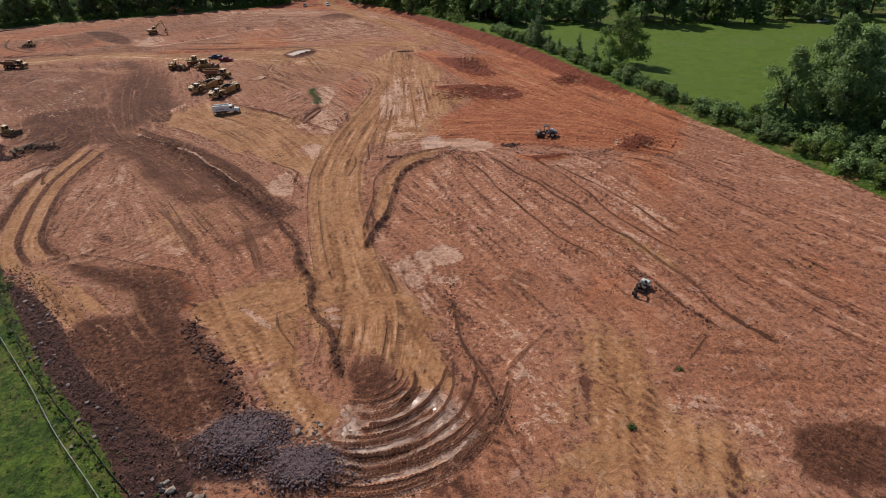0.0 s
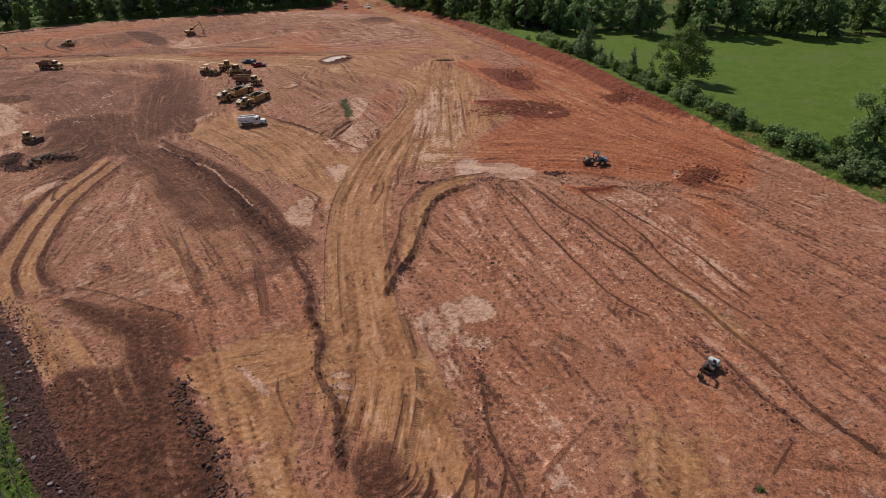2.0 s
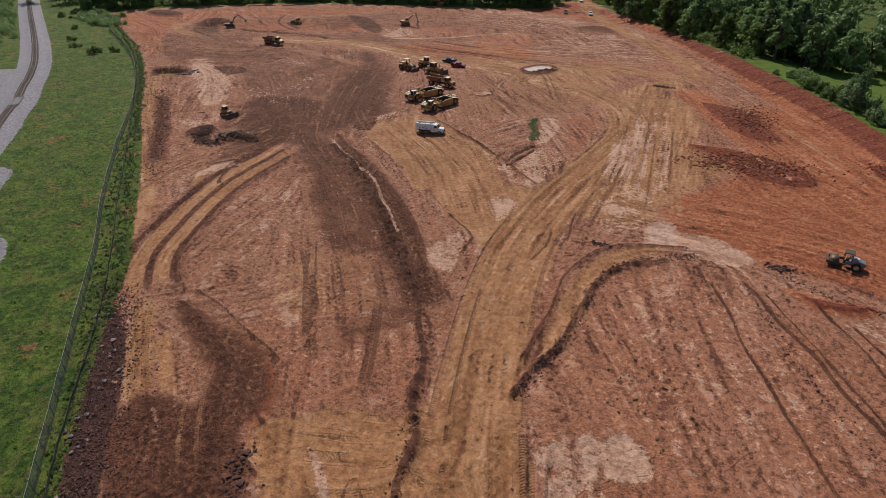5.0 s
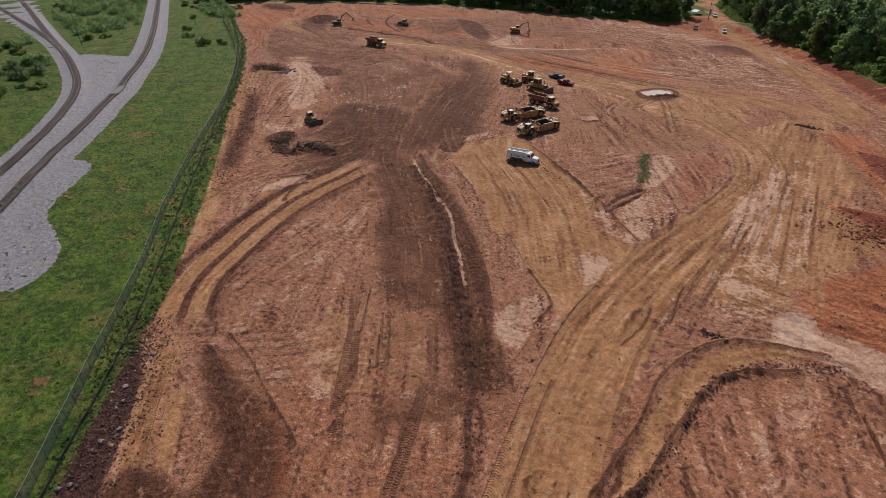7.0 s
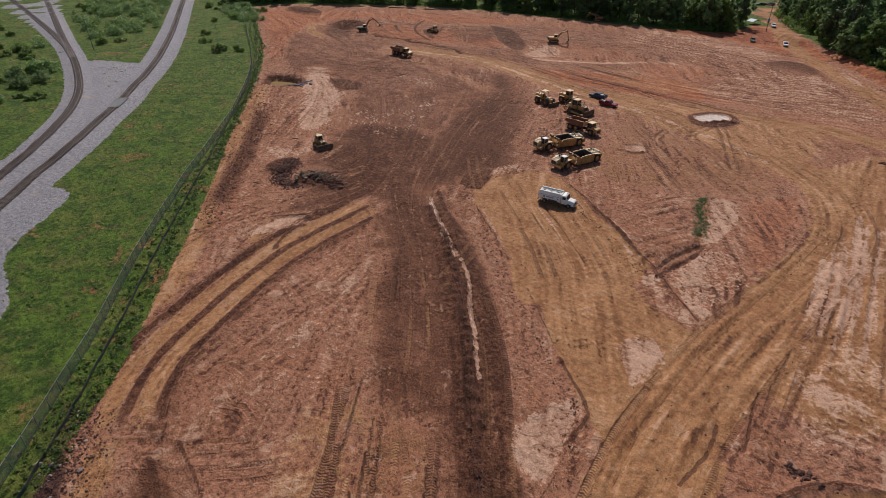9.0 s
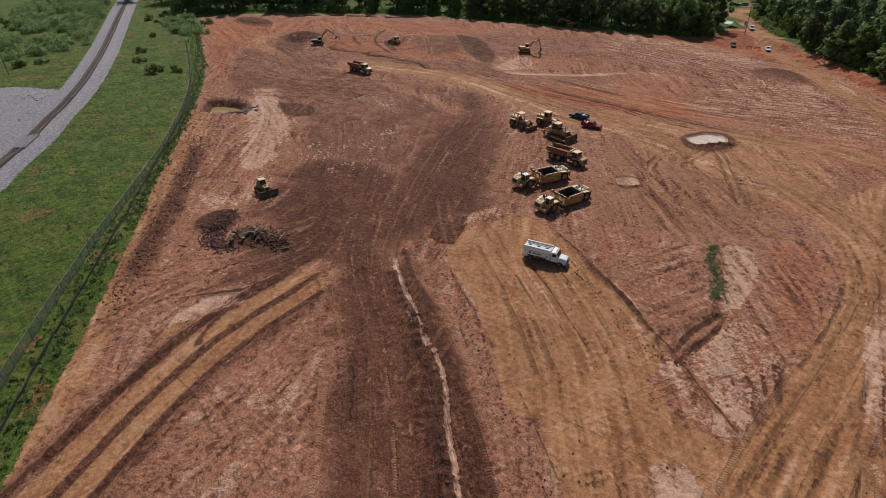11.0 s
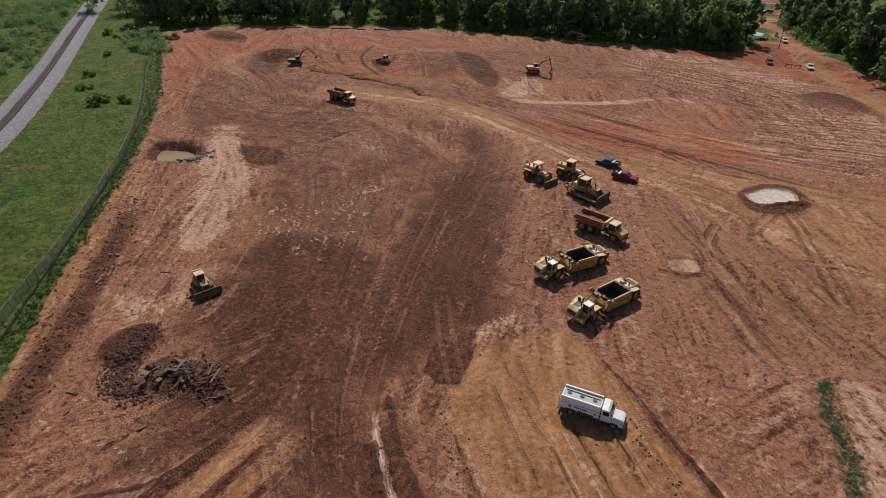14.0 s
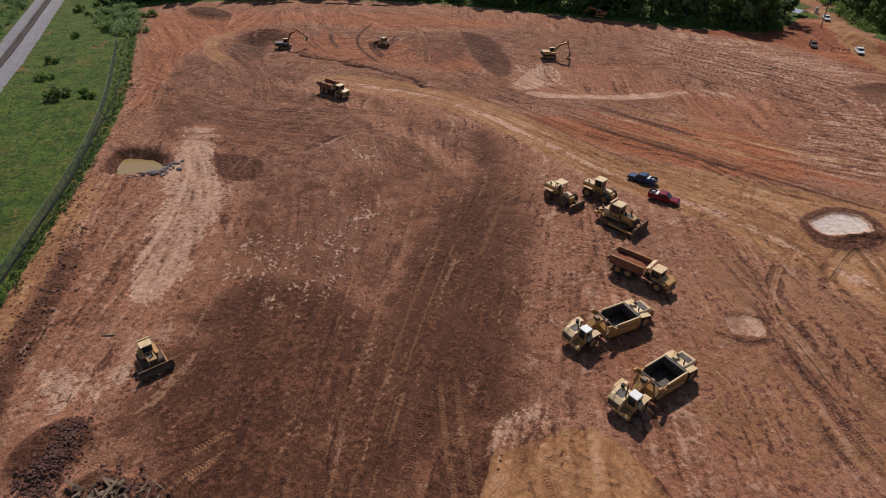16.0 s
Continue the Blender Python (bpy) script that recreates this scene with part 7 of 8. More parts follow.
        part("dirt_load", bm, M_REDCLOD, g, "red clay left in the bed", flat=False)
    rails(t, [(2.1, 1.3), (3.3, 1.3)], 1.9, 0.5)
    hose(g, [(2.2, 0.3, 1.3), (1.5, 0.4, 1.6), (0.8, 0.35, 1.3)])
    part("tailgate_lip", box(B(), 0.15, 2.7, 0.25, -5.15, 0, 2.4), M_STEEL, bed)
    g.scale = (1.0, 1.08, 1.04)
    for s in (-1, 1):
        part("hoist_cylinder", rod(B(), (0.2, s * 0.7, 1.0), (-1.4, s * 1.0, 1.6), 0.1), M_STEEL, g)
    return g


def dozer(x, y, rz, label, k=1.0, blade_w=4.0, ripper=False, blade_mat=None, canopy=False, gauge=2.3, shoe=0.62):
    """Crawler dozer; k scales it from a mid-size machine."""
    g = empty("crawler_dozer", pose(x, y, ground_z(x, y), 0, 0, rz), label, "bulldozer", "bulldozers")
    for s in (-1, 1):
        crawler(g, -1.9 * k, 1.7 * k, s * gauge / 2 * k, shoe * k, 1.05 * k)
    bm = prism(B(), [(0.2 * k, 0.8 * k), (1.9 * k, 0.8 * k), (2.0 * k, 1.0 * k), (1.95 * k, 1.85 * k), (0.2 * k, 2.0 * k)], -0.55 * k, 0.55 * k)
    part("hood", bm, M_CAT, g, "yellow engine hood")
    part("grille", box(B(), 0.05, 0.9 * k, 0.8 * k, 2.0 * k, 0, 1.4 * k), M_DARK, g)
    part("main_frame", box(B(), 3.4 * k, 1.1 * k, 0.7 * k, -0.2 * k, 0, 0.85 * k, bevel=0.06), M_CAT, g)
    part("fuel_tank", box(B(), 0.8 * k, 1.7 * k, 1.0 * k, -1.75 * k, 0, 1.6 * k, bevel=0.1), M_CATPALE, g)
    cab(g, -0.65 * k, 0, 1.35 * k, 1.4 * k, 1.35 * k, 1.55 * k, M_CAT, M_CATPALE, canopy=canopy)
    for s in (-1, 1):
        part("fender", box(B(), 2.4 * k, 0.5 * k, 0.08, -0.9 * k, s * 0.95 * k, 1.35 * k, bevel=0.02), M_CAT, g)
        part("push_arm", box(B(), 3.2 * k, 0.18 * k, 0.28 * k, 0.95 * k, s * (gauge / 2 + 0.42) * k, 0.55 * k, 0, 3, 0, 0.03), M_CAT, g)
        part("lift_cylinder", rod(B(), (1.7 * k, s * 0.62 * k, 1.9 * k), (2.5 * k, s * 0.7 * k, 0.7 * k), 0.08 * k), M_STEEL, g)
    part("exhaust_stack", rod(B(), (1.1 * k, 0.25 * k, 1.9 * k), (1.1 * k, 0.25 * k, 2.75 * k), 0.075 * k), M_DARK, g)
    part("air_cleaner", rod(B(), (0.6 * k, -0.25 * k, 1.9 * k), (0.6 * k, -0.25 * k, 2.4 * k), 0.11 * k), M_DARK, g)
    for s in (-1, 1):
        hose(g, [(0.3 * k, s * 0.45 * k, 2.0 * k), (1.2 * k, s * 0.7 * k, 2.1 * k), (1.8 * k, s * 0.66 * k, 1.9 * k)])
        part("work_light", box(B(), 0.14, 0.2, 0.14, 0.1 * k, s * 0.6 * k, 3.0 * k), M_WHITE, g)
        part("step", box(B(), 0.5 * k, 0.3 * k, 0.06, -0.2 * k, s * 1.2 * k, 1.0 * k), M_DARK, g)
        part("carrier_roller", rod(B(), (0.2 * k, s * gauge / 2 * k - 0.2, 0.95 * k), (0.2 * k, s * gauge / 2 * k + 0.2, 0.95 * k), 0.14 * k), M_STEEL, g)
    part("roll_bar", box(box(box(B(), 0.16 * k, 0.16 * k, 1.9 * k, -1.4 * k, 0.72 * k, 2.2 * k), 0.16 * k, 0.16 * k, 1.9 * k, -1.4 * k, -0.72 * k, 2.2 * k), 0.2 * k, 1.6 * k, 0.16 * k, -1.4 * k, 0, 3.12 * k), M_CATPALE, g)
    part("hood_vent", box(B(), 0.8 * k, 0.7 * k, 0.05, 1.1 * k, 0, 1.95 * k, 0, 4, 0), M_DARK, g)
    blade(g, 2.75 * k, blade_w, 1.3 * k, blade_mat or M_STEEL)
    if ripper:
        r = new("ripper")
        r.parent = g
        part("ripper_beam", box(B(), 0.5 * k, 2.0 * k, 0.45 * k, -3.1 * k, 0, 1.0 * k, bevel=0.05), M_CAT, r)
        for s in (-1, 1):
            part("ripper_arm", box(B(), 1.2 * k, 0.2 * k, 0.25 * k, -2.5 * k, s * 0.6 * k, 1.1 * k, 0, 8, 0), M_CAT, r)
            part("ripper_shank", prism(B(), [(-3.25 * k, 1.6 * k), (-3.0 * k, 1.6 * k), (-3.0 * k, 0.45 * k), (-2.8 * k, 0.15 * k), (-3.2 * k, 0.35 * k)], s * 0.6 * k - 0.08, s * 0.6 * k + 0.08), M_STEEL, r)
            part("ripper_cylinder", rod(B(), (-2.0 * k, s * 0.4 * k, 1.8 * k), (-3.0 * k, s * 0.4 * k, 1.3 * k), 0.08 * k), M_STEEL, r)
    return g


def compactor(x, y, rz, label, with_blade=True, steel=True):
    """Articulated soil compactor or wheel tractor with a canopy roof."""
    g = empty("soil_compactor", pose(x, y, ground_z(x, y), 0, 0, rz), label, "compactor", "soil compactors")
    part("rear_engine", box(B(), 2.7, 1.7, 1.25, -1.9, 0, 1.75, bevel=0.12), M_CAT, g, "yellow engine housing")
    part("engine_top", box(B(), 2.3, 1.4, 0.1, -1.9, 0, 2.42, bevel=0.03), M_CATPALE, g)
    part("grille", box(B(), 0.06, 1.3, 0.9, -3.27, 0, 1.7), M_DARK, g)
    part("front_frame", box(B(), 2.4, 1.3, 0.9, 1.5, 0, 1.25, bevel=0.1), M_CAT, g)
    part("hitch", rod(B(), (0.1, 0, 0.6), (0.1, 0, 1.7), 0.3, n=12), M_STEEL, g)
    cab(g, -0.2, 0, 1.75, 1.4, 1.4, 1.75, M_CAT, M_CATPALE, 0.2, canopy=with_blade)
    for px in (-1.8, 1.7):
        for s in (-1, 1):
            if steel:
                d = new("drum_wheel")
                d.parent = g
                d.location = (px, s * 1.2, 0.85)
                bm = lathe([(0.35, -0.45), (0.76, -0.45), (0.76, 0.45), (0.35, 0.45)], 20)
                for q in range(15):
                    for v in (-0.3, 0, 0.3):
                        a = 24 * q + (12 if v == 0 else 0)
                        box(bm, 0.16, 0.18, 0.16, 0.8 * math.sin(radians(a)), v, 0.8 * math.cos(radians(a)), 0, a, 0)
                part("padded_drum", bm, M_STEEL, d, "steel drum with tamping feet")
                part("hub", rod(B(), (0, -0.3, 0), (0, 0.3, 0), 0.33, n=12), M_CAT, d)
            else:
                wheel(g, px, s * 1.2, 0.9, 0.68, M_CAT)
    for s in (-1, 1):
        part("fender", box(B(), 1.9, 0.8, 0.08, -1.8, s * 1.2, 1.88, bevel=0.02), M_CAT, g)
    part("exhaust_stack", rod(B(), (-1.4, 0.3, 2.4), (-1.4, 0.3, 3.4), 0.085), M_DARK, g)
    part("air_cleaner", rod(B(), (-2.3, -0.3, 2.4), (-2.3, -0.3, 2.85), 0.14), M_DARK, g)
    rails(g, [(-3.1, 0.75), (-0.9, 0.75)], 2.45, 0.45)
    rails(g, [(-3.1, -0.75), (-0.9, -0.75)], 2.45, 0.45)
    for s in (-1, 1):
        part("steering_cylinder", rod(B(), (-0.7, s * 0.55, 1.2), (0.9, s * 0.6, 1.2), 0.08), M_STEEL, g)
        part("step", box(B(), 0.5, 0.35, 0.06, -0.2, s * 1.0, 1.0), M_DARK, g)
        hose(g, [(-0.4, s * 0.3, 1.8), (0.3, s * 0.4, 2.0), (1.0, s * 0.35, 1.7)])
        part("work_light", box(B(), 0.14, 0.2, 0.14, 0.55, s * 0.6, 3.45), M_WHITE, g)
    part("front_deck", box(B(), 1.4, 1.0, 0.35, 1.5, 0, 1.85, bevel=0.06), M_CATPALE, g)
    g.scale = (1.1, 1.12, 1.12)
    if with_blade:
        for s in (-1, 1):
            part("push_arm", box(B(), 1.7, 0.18, 0.25, 2.9, s * 0.55, 0.8, 0, 6, 0), M_CAT, g)
        blade(g, 3.75, 3.7, 1.05, M_STEEL)
    return g


def excavator(x, y, rz, label, house=None, swing=0, reach=1.0, boom=(5.2, 4.6), stick=(7.6, 1.6), k=1.0):
    """Crawler excavator; the boom, stick and bucket lie in the house's plane."""
    g = empty("excavator", pose(x, y, ground_z(x, y), 0, 0, rz) @ Matrix.Scale(k, 4), label, "excavator", "excavators")
    for s in (-1, 1):
        crawler(g, -2.2, 2.2, s * 1.25, 0.62, 0.95)
    part("car_body", box(B(), 2.4, 2.0, 0.4, 0, 0, 0.75, bevel=0.06), M_DARK, g)
    h = new("upper_structure")
    h.parent = g
    h.rotation_euler = (0, 0, radians(swing))
    mat = house or M_CAT
    part("turntable", rod(B(), (0, 0, 0.9), (0, 0, 1.15), 0.75, n=18), M_DARK, h)
    bm = box(B(), 2.6, 2.8, 1.0, -1.35, 0, 1.75, bevel=0.12)
    box(bm, 2.1, 0.9, 0.8, 0.6, -0.9, 1.6, bevel=0.06)
    part("engine_house", bm, mat, h)
    part("counterweight", prism(B(), [(-2.5, 1.2), (-2.5, 2.3), (-2.95, 2.2), (-3.1, 1.8), (-2.95, 1.25)], -1.38, 1.38), M_DARK, h)
    cab(h, 0.75, 0.9, 1.2, 1.6, 0.95, 1.75, mat, M_CATPALE, 0.03)
    bx, bz = boom
    sx, sz = stick
    mid = (0.5 * bx, 0.66 * bz + 1.0)
    b = prism(B(), [(0.6, 1.3), (0.9, 1.2), (mid[0] + 0.35, mid[1] - 0.55), (bx, bz - 0.35), (bx + 0.2, bz), (mid[0], mid[1] + 0.1)], -0.25, 0.25)
    part("boom", b, M_CAT if house is None else M_ORANGE, h)
    d = Vector((sx - bx, 0, sz - bz)).normalized()
    n = Vector((d.z, 0, -d.x)) * 0.28
    a0, a1 = Vector((bx, 0, bz)) - d * 0.9, Vector((sx, 0, sz))
    b = prism(B(), [((a0 + n * 0.4).x, (a0 + n * 0.4).z), ((a0 + d * 0.9 - n).x, (a0 + d * 0.9 - n).z), ((a1 - n * 0.4).x, (a1 - n * 0.4).z), ((a1 + n * 0.4).x, (a1 + n * 0.4).z), ((a0 + d * 0.9 + n).x, (a0 + d * 0.9 + n).z)], -0.2, 0.2)
    part("stick", b, M_CAT if house is None else M_ORANGE, h)
    part("bucket", prism(B(), [(sx - 0.15, sz + 0.15), (sx + 0.25, sz + 0.1), (sx + 0.35, sz - 0.5), (sx + 0.0, sz - 1.1), (sx - 0.6, sz - 1.15), (sx - 1.0, sz - 0.75), (sx - 0.6, sz - 0.8), (sx - 0.2, sz - 0.6)], -0.6, 0.6), M_STEEL, h)
    for s in (-1, 1):
        part("boom_cylinder", rod(B(), (1.0, s * 0.36, 1.3), (mid[0] + 0.1, s * 0.36, mid[1] - 0.3), 0.09), M_STEEL, h)
    part("stick_cylinder", rod(B(), (mid[0] + 0.3, 0, mid[1] + 0.3), (a0.x, 0, a0.z + 0.1), 0.09), M_STEEL, h)
    return g


def roller(x, y, rz):
    g = empty("vibratory_roller", pose(x, y, ground_z(x, y), 0, 0, rz), "grey single-drum soil roller parked on red clay", "road roller")
    d = rod(B(), (1.9, -1.05, 0.78), (1.9, 1.05, 0.78), 0.78, n=32)
    part("drum", d, M_STEEL, g, "smooth rust-brown steel drum", flat=False)
    bm = B()
    for s in (-1, 1):
        box(bm, 2.6, 0.2, 0.45, 1.7, s * 1.2, 0.85, bevel=0.04)
    box(bm, 0.3, 2.6, 0.5, 3.0, 0, 0.85, bevel=0.05)
    part("drum_frame", bm, M_DARK, g)
    part("hitch", rod(B(), (0.35, 0, 0.6), (0.35, 0, 1.3), 0.25, n=12), M_DARK, g)
    part("chassis", box(B(), 2.2, 1.2, 0.6, -0.9, 0, 0.95, bevel=0.06), M_GREY, g)
    part("hood", prism(B(), [(-0.6, 1.2), (-0.6, 2.0), (-1.4, 1.95), (-2.7, 1.55), (-2.85, 1.0), (-2.6, 0.8)], -0.72, 0.72), M_GREY, g, "grey sloping engine hood")
    # white plate laid on the grey hood as its painted highlight
    part("hood_highlight", box(B(), 0.8, 0.7, 0.05, -1.2, 0, 2.02, 0, 4, 0, 0.02), M_WHITE, g)
    cab(g, 0.05, 0, 1.25, 1.3, 1.4, 1.65, M_DARK, M_DARK, 0.16, canopy=True)
    for s in (-1, 1):
        wheel(g, -1.5, s * 1.0, 0.74, 0.55, M_CATPALE)
    return g


def fuel_truck(x, y, rz):
    g = empty("fuel_truck", pose(x, y, ground_z(x, y), 0, 0, rz), "white fuel delivery truck parked on ochre clay", "truck")
    # chassis
    part("chassis", box(B(), 7.6, 0.9, 0.28, -0.2, 0, 0.72), M_DARK, g)
    # tank body with rounded sides
    prof = [(-1.18, 0.95), (-1.22, 1.2), (-1.22, 2.2), (-1.05, 2.5), (-0.85, 2.58), (0.85, 2.58), (1.05, 2.5), (1.22, 2.2), (1.22, 1.2), (1.18, 0.95)]
    bm = B()
    a = [bm.verts.new((-4.0, yy, zz)) for yy, zz in prof]
    b = [bm.verts.new((0.9, yy, zz)) for yy, zz in prof]
    for i in range(len(prof)):
        bm.faces.new((a[i], a[(i + 1) % len(prof)], b[(i + 1) % len(prof)], b[i]))
    bm.faces.new(a), bm.faces.new(b[::-1])
    bmesh.ops.recalc_face_normals(bm, faces=bm.faces[:])
    tank = part("tank_body", bm, M_WHITE, g, "white tank body")
    for s in (-1, 1):
        part("top_rail", box(B(), 4.9, 0.28, 0.3, -1.55, s * 0.98, 2.68, bevel=0.04), M_WHITE, tank)
        part("side_stripe", box(B(), 4.8, 0.02, 0.06, -1.55, s * 1.225, 2.05), M_SILVER, tank)
    part("tank_top", box(B(), 4.7, 1.65, 0.03, -1.55, 0, 2.6), M_SILVER, tank, "grey recessed tank top with fittings")
    for px in (-3.2, -1.6, 0.0):
        part("hatch", rod(B(), (px, 0, 2.6), (px, 0, 2.72), 0.26, n=14), M_DARK, tank)
    part("walkway_hose", rod(B(), (-3.7, 0.4, 2.66), (0.6, 0.35, 2.66), 0.06), M_SILVER, tank)
    # lettering of the company as bars, and a striped emblem
    for s in (-1, 1):
        for k, px in enumerate((-2.1, -1.85, -1.62, -1.39, -1.15, -0.92, -0.7)):
            tall = 0.34 if k in (0, 1) else 0.24
            part("lettering", box(B(), 0.15, 0.012, tall, px, s * 1.228, 1.62 + tall / 2 - 0.1), M_NAVY, tank, "navy lettering bar")
        for k in range(3):
            part("emblem_bar", box(B(), 0.42, 0.012, 0.1, -2.75, s * 1.228, 1.5 + k * 0.15, 0, 8, 0), M_NAVY, tank)
        part("badge", box(B(), 0.24, 0.012, 0.24, 0.4, s * 1.228, 1.55, 0, 45, 0), M_NAVY, tank)
        part("pump_cabinet", box(B(), 2.0, 0.06, 0.62, -0.75, s * 1.2, 0.9), M_DARK, g, "dark open pump cabinet")
        part("wheel_arch", box(B(), 1.3, 0.05, 0.25, -2.6, s * 1.22, 1.05, bevel=0.02), M_DARK, g)
        wheel(g, -2.6, s * 0.98, 0.5, 0.46, M_SILVER, 0)
        wheel(g, 2.75, s * 1.02, 0.5, 0.3, M_SILVER, 0)
    bm = B()
    for s in (-1, 1):
        rod(bm, (-4.25, s * 0.6, 0.6), (-4.25, s * 0.6, 2.7), 0.03)
    for k in range(6):
        rod(bm, (-4.25, -0.6, 0.7 + k * 0.36), (-4.25, 0.6, 0.7 + k * 0.36), 0.02)
    part("rear_ladder", bm, M_SILVER, g)
    part("rear_bumper", box(B(), 0.2, 2.3, 0.2, -4.15, 0, 0.6), M_DARK, g)
    # cab and hood
    prof = [(1.05, 0.75), (2.55, 0.75), (2.55, 1.65), (2.35, 1.75), (2.05, 2.5), (1.9, 2.62), (1.15, 2.62), (1.05, 2.5)]
    c = part("cab_shell", prism(B(), prof, -1.05, 1.05), M_WHITE, g)
    part("windscreen", prism(B(), [(2.42, 1.72), (2.46, 1.74), (2.13, 2.44), (2.09, 2.42)], -0.92, 0.92), M_GLASS, c)
    for s in (-1, 1):
        part("side_window", box(B(), 0.75, 0.02, 0.6, 1.65, s * 1.055, 2.05), M_GLASS, c)
        part("mirror", box(rod(B(), (2.3, s * 1.0, 1.9), (2.45, s * 1.35, 1.95), 0.02), 0.08, 0.2, 0.42, 2.45, s * 1.35, 1.95), M_DARK, c)
        part("step", box(B(), 0.7, 0.25, 0.1, 1.6, s * 1.02, 0.55), M_DARK, g)
    for k in range(5):
        part("roof_light", box(B(), 0.08, 0.12, 0.06, 1.85, -0.7 + k * 0.35, 2.66), M_ORANGE, c)
    prof = [(2.5, 0.75), (3.85, 0.75), (3.92, 1.0), (3.85, 1.45), (3.6, 1.58), (2.5, 1.7)]
    part("hood", prism(B(), prof, -0.8, 0.8), M_WHITE, g, "white hood")
    for s in (-1, 1):
        part("fender", prism(B(), [(2.0, 0.85), (2.25, 1.15), (3.2, 1.18), (3.75, 1.05), (3.85, 0.7), (3.4, 0.7), (3.2, 1.02), (2.3, 1.02), (2.1, 0.8)], s * 0.75, s * 1.16), M_WHITE, g)
        part("headlight", box(B(), 0.06, 0.26, 0.2, 3.87, s * 0.9, 0.95), M_SILVER, g)
    part("bumper", box(B(), 0.2, 2.3, 0.28, 3.95, 0, 0.6, bevel=0.04), M_SILVER, g)
    part("grille", box(B(), 0.04, 1.1, 0.5, 3.93, 0, 1.1), M_DARK, g)
    return g


def pickup(x, y, rz, paint, label, load=True, name="pickup_truck"):
    g = empty(name, pose(x, y, ground_z(x, y), 0, 0, rz), label, "pickup truck", "pickup trucks")
    prof = [(-2.9, 0.55), (-2.92, 1.0), (-1.1, 1.05), (1.0, 1.08), (2.6, 1.0), (2.88, 0.85), (2.9, 0.5), (2.4, 0.42), (-2.6, 0.42)]
    part("body", prism(B(), prof, -0.97, 0.97), paint, g)
    prof = [(-1.0, 1.05), (1.35, 1.05), (0.55, 1.75), (0.3, 1.82), (-0.75, 1.82), (-0.95, 1.72)]
    c = part("cab_shell", prism(B(), prof, -0.86, 0.86), paint, g)
    part("windscreen", prism(B(), [(1.26, 1.16), (1.3, 1.17), (0.63, 1.75), (0.6, 1.72)], -0.76, 0.76), M_GLASS, c)
    part("rear_window", box(B(), 0.03, 1.4, 0.45, -0.99, 0, 1.45), M_GLASS, c)
    for s in (-1, 1):
        part("side_window", box(B(), 1.35, 0.02, 0.46, -0.15, s * 0.865, 1.42), M_GLASS, c)
        part("bed_side", box(B(), 1.85, 0.1, 0.5, -1.97, s * 0.9, 1.18, bevel=0.03), paint, g)
        for px in (-1.85, 1.85):
            wheel(g, px, s * 0.85, 0.4, 0.27, M_SILVER, 0)
    part("bed_floor", box(B(), 1.75, 1.7, 0.03, -1.97, 0, 1.06), M_DARK, g)
    part("tailgate", box(B(), 0.08, 1.75, 0.5, -2.88, 0, 1.18, bevel=0.02), paint, g)
    part("front_bumper", box(B(), 0.15, 1.85, 0.25, 2.92, 0, 0.55, bevel=0.03), M_SILVER, g)
    if load:
        part("toolbox", box(B(), 0.5, 1.6, 0.38, -1.3, 0, 1.28, bevel=0.03), M_WHITE, g, "white toolbox in the bed")
        part("tank", box(B(), 0.6, 0.6, 0.4, -2.2, 0.2, 1.28, bevel=0.04), M_SILVER, g)
    return g


def mini_excavator(x, y, rz):
    g = empty("mini_excavator", pose(x, y, ground_z(x, y), 0, 0, rz), "small black mini excavator with pale grey engine cover beside a trench", "excavator")
    for s in (-1, 1):
        crawler(g, -0.95, 0.95, s * 0.72, 0.35, 0.5, 18)
    part("turntable", rod(B(), (0, 0, 0.45), (0, 0, 0.65), 0.45, n=14), M_DARK, g)
    part("engine_cover", box(B(), 0.9, 1.5, 0.75, -0.75, 0, 1.0, bevel=0.1), M_GREYPALE, g, "pale grey engine cover")
    part("deck", box(B(), 1.3, 1.45, 0.2, 0.2, 0, 0.72, bevel=0.04), M_DARK, g)
    part("seat", box(box(B(), 0.5, 0.5, 0.35, -0.1, 0.2, 1.0, bevel=0.05), 0.12, 0.5, 0.55, -0.35, 0.2, 1.35, bevel=0.04), M_DARK, g)
    part("boom", prism(B(), [(0.7, 0.8), (0.95, 0.75), (1.5, 1.9), (2.5, 2.2), (2.5, 2.4), (1.35, 2.15)], -0.12, 0.12), M_DARK, g)
    part("stick", prism(B(), [(2.35, 2.45), (2.6, 2.35), (3.0, 0.9), (2.85, 0.85)], -0.1, 0.1), M_DARK, g)
    part("bucket", prism(B(), [(2.8, 0.95), (3.1, 0.95), (3.2, 0.4), (2.8, 0.1), (2.4, 0.3), (2.7, 0.45)], -0.35, 0.35), M_BLACK, g)
    part("dozer_blade", prism(B(), [(1.35, 0.1), (1.45, 0.1), (1.4, 0.35), (1.48, 0.55), (1.38, 0.55), (1.3, 0.35)], -0.85, 0.85), M_BLACK, g)
    return g


M_NAVY = simple("navy_decal", (0.02, 0.03, 0.10), 0.45, vary=0.05)
fuel_truck(-67.6, 183.6, 9)
scraper(-75.0, 206.2, 248, "weathered yellow wheel scraper with empty open bowl, parked", 8)
scraper(-83.8, 213.2, 240, "dusty yellow wheel scraper parked beside another scraper", 10)
dump_truck(-84.3, 227.9, -6, "yellow articulated dump truck with rusty red empty bed", -8)
dump_truck(-183.5, 261.7, -4, "yellow articulated dump truck standing on the far haul way", 0)
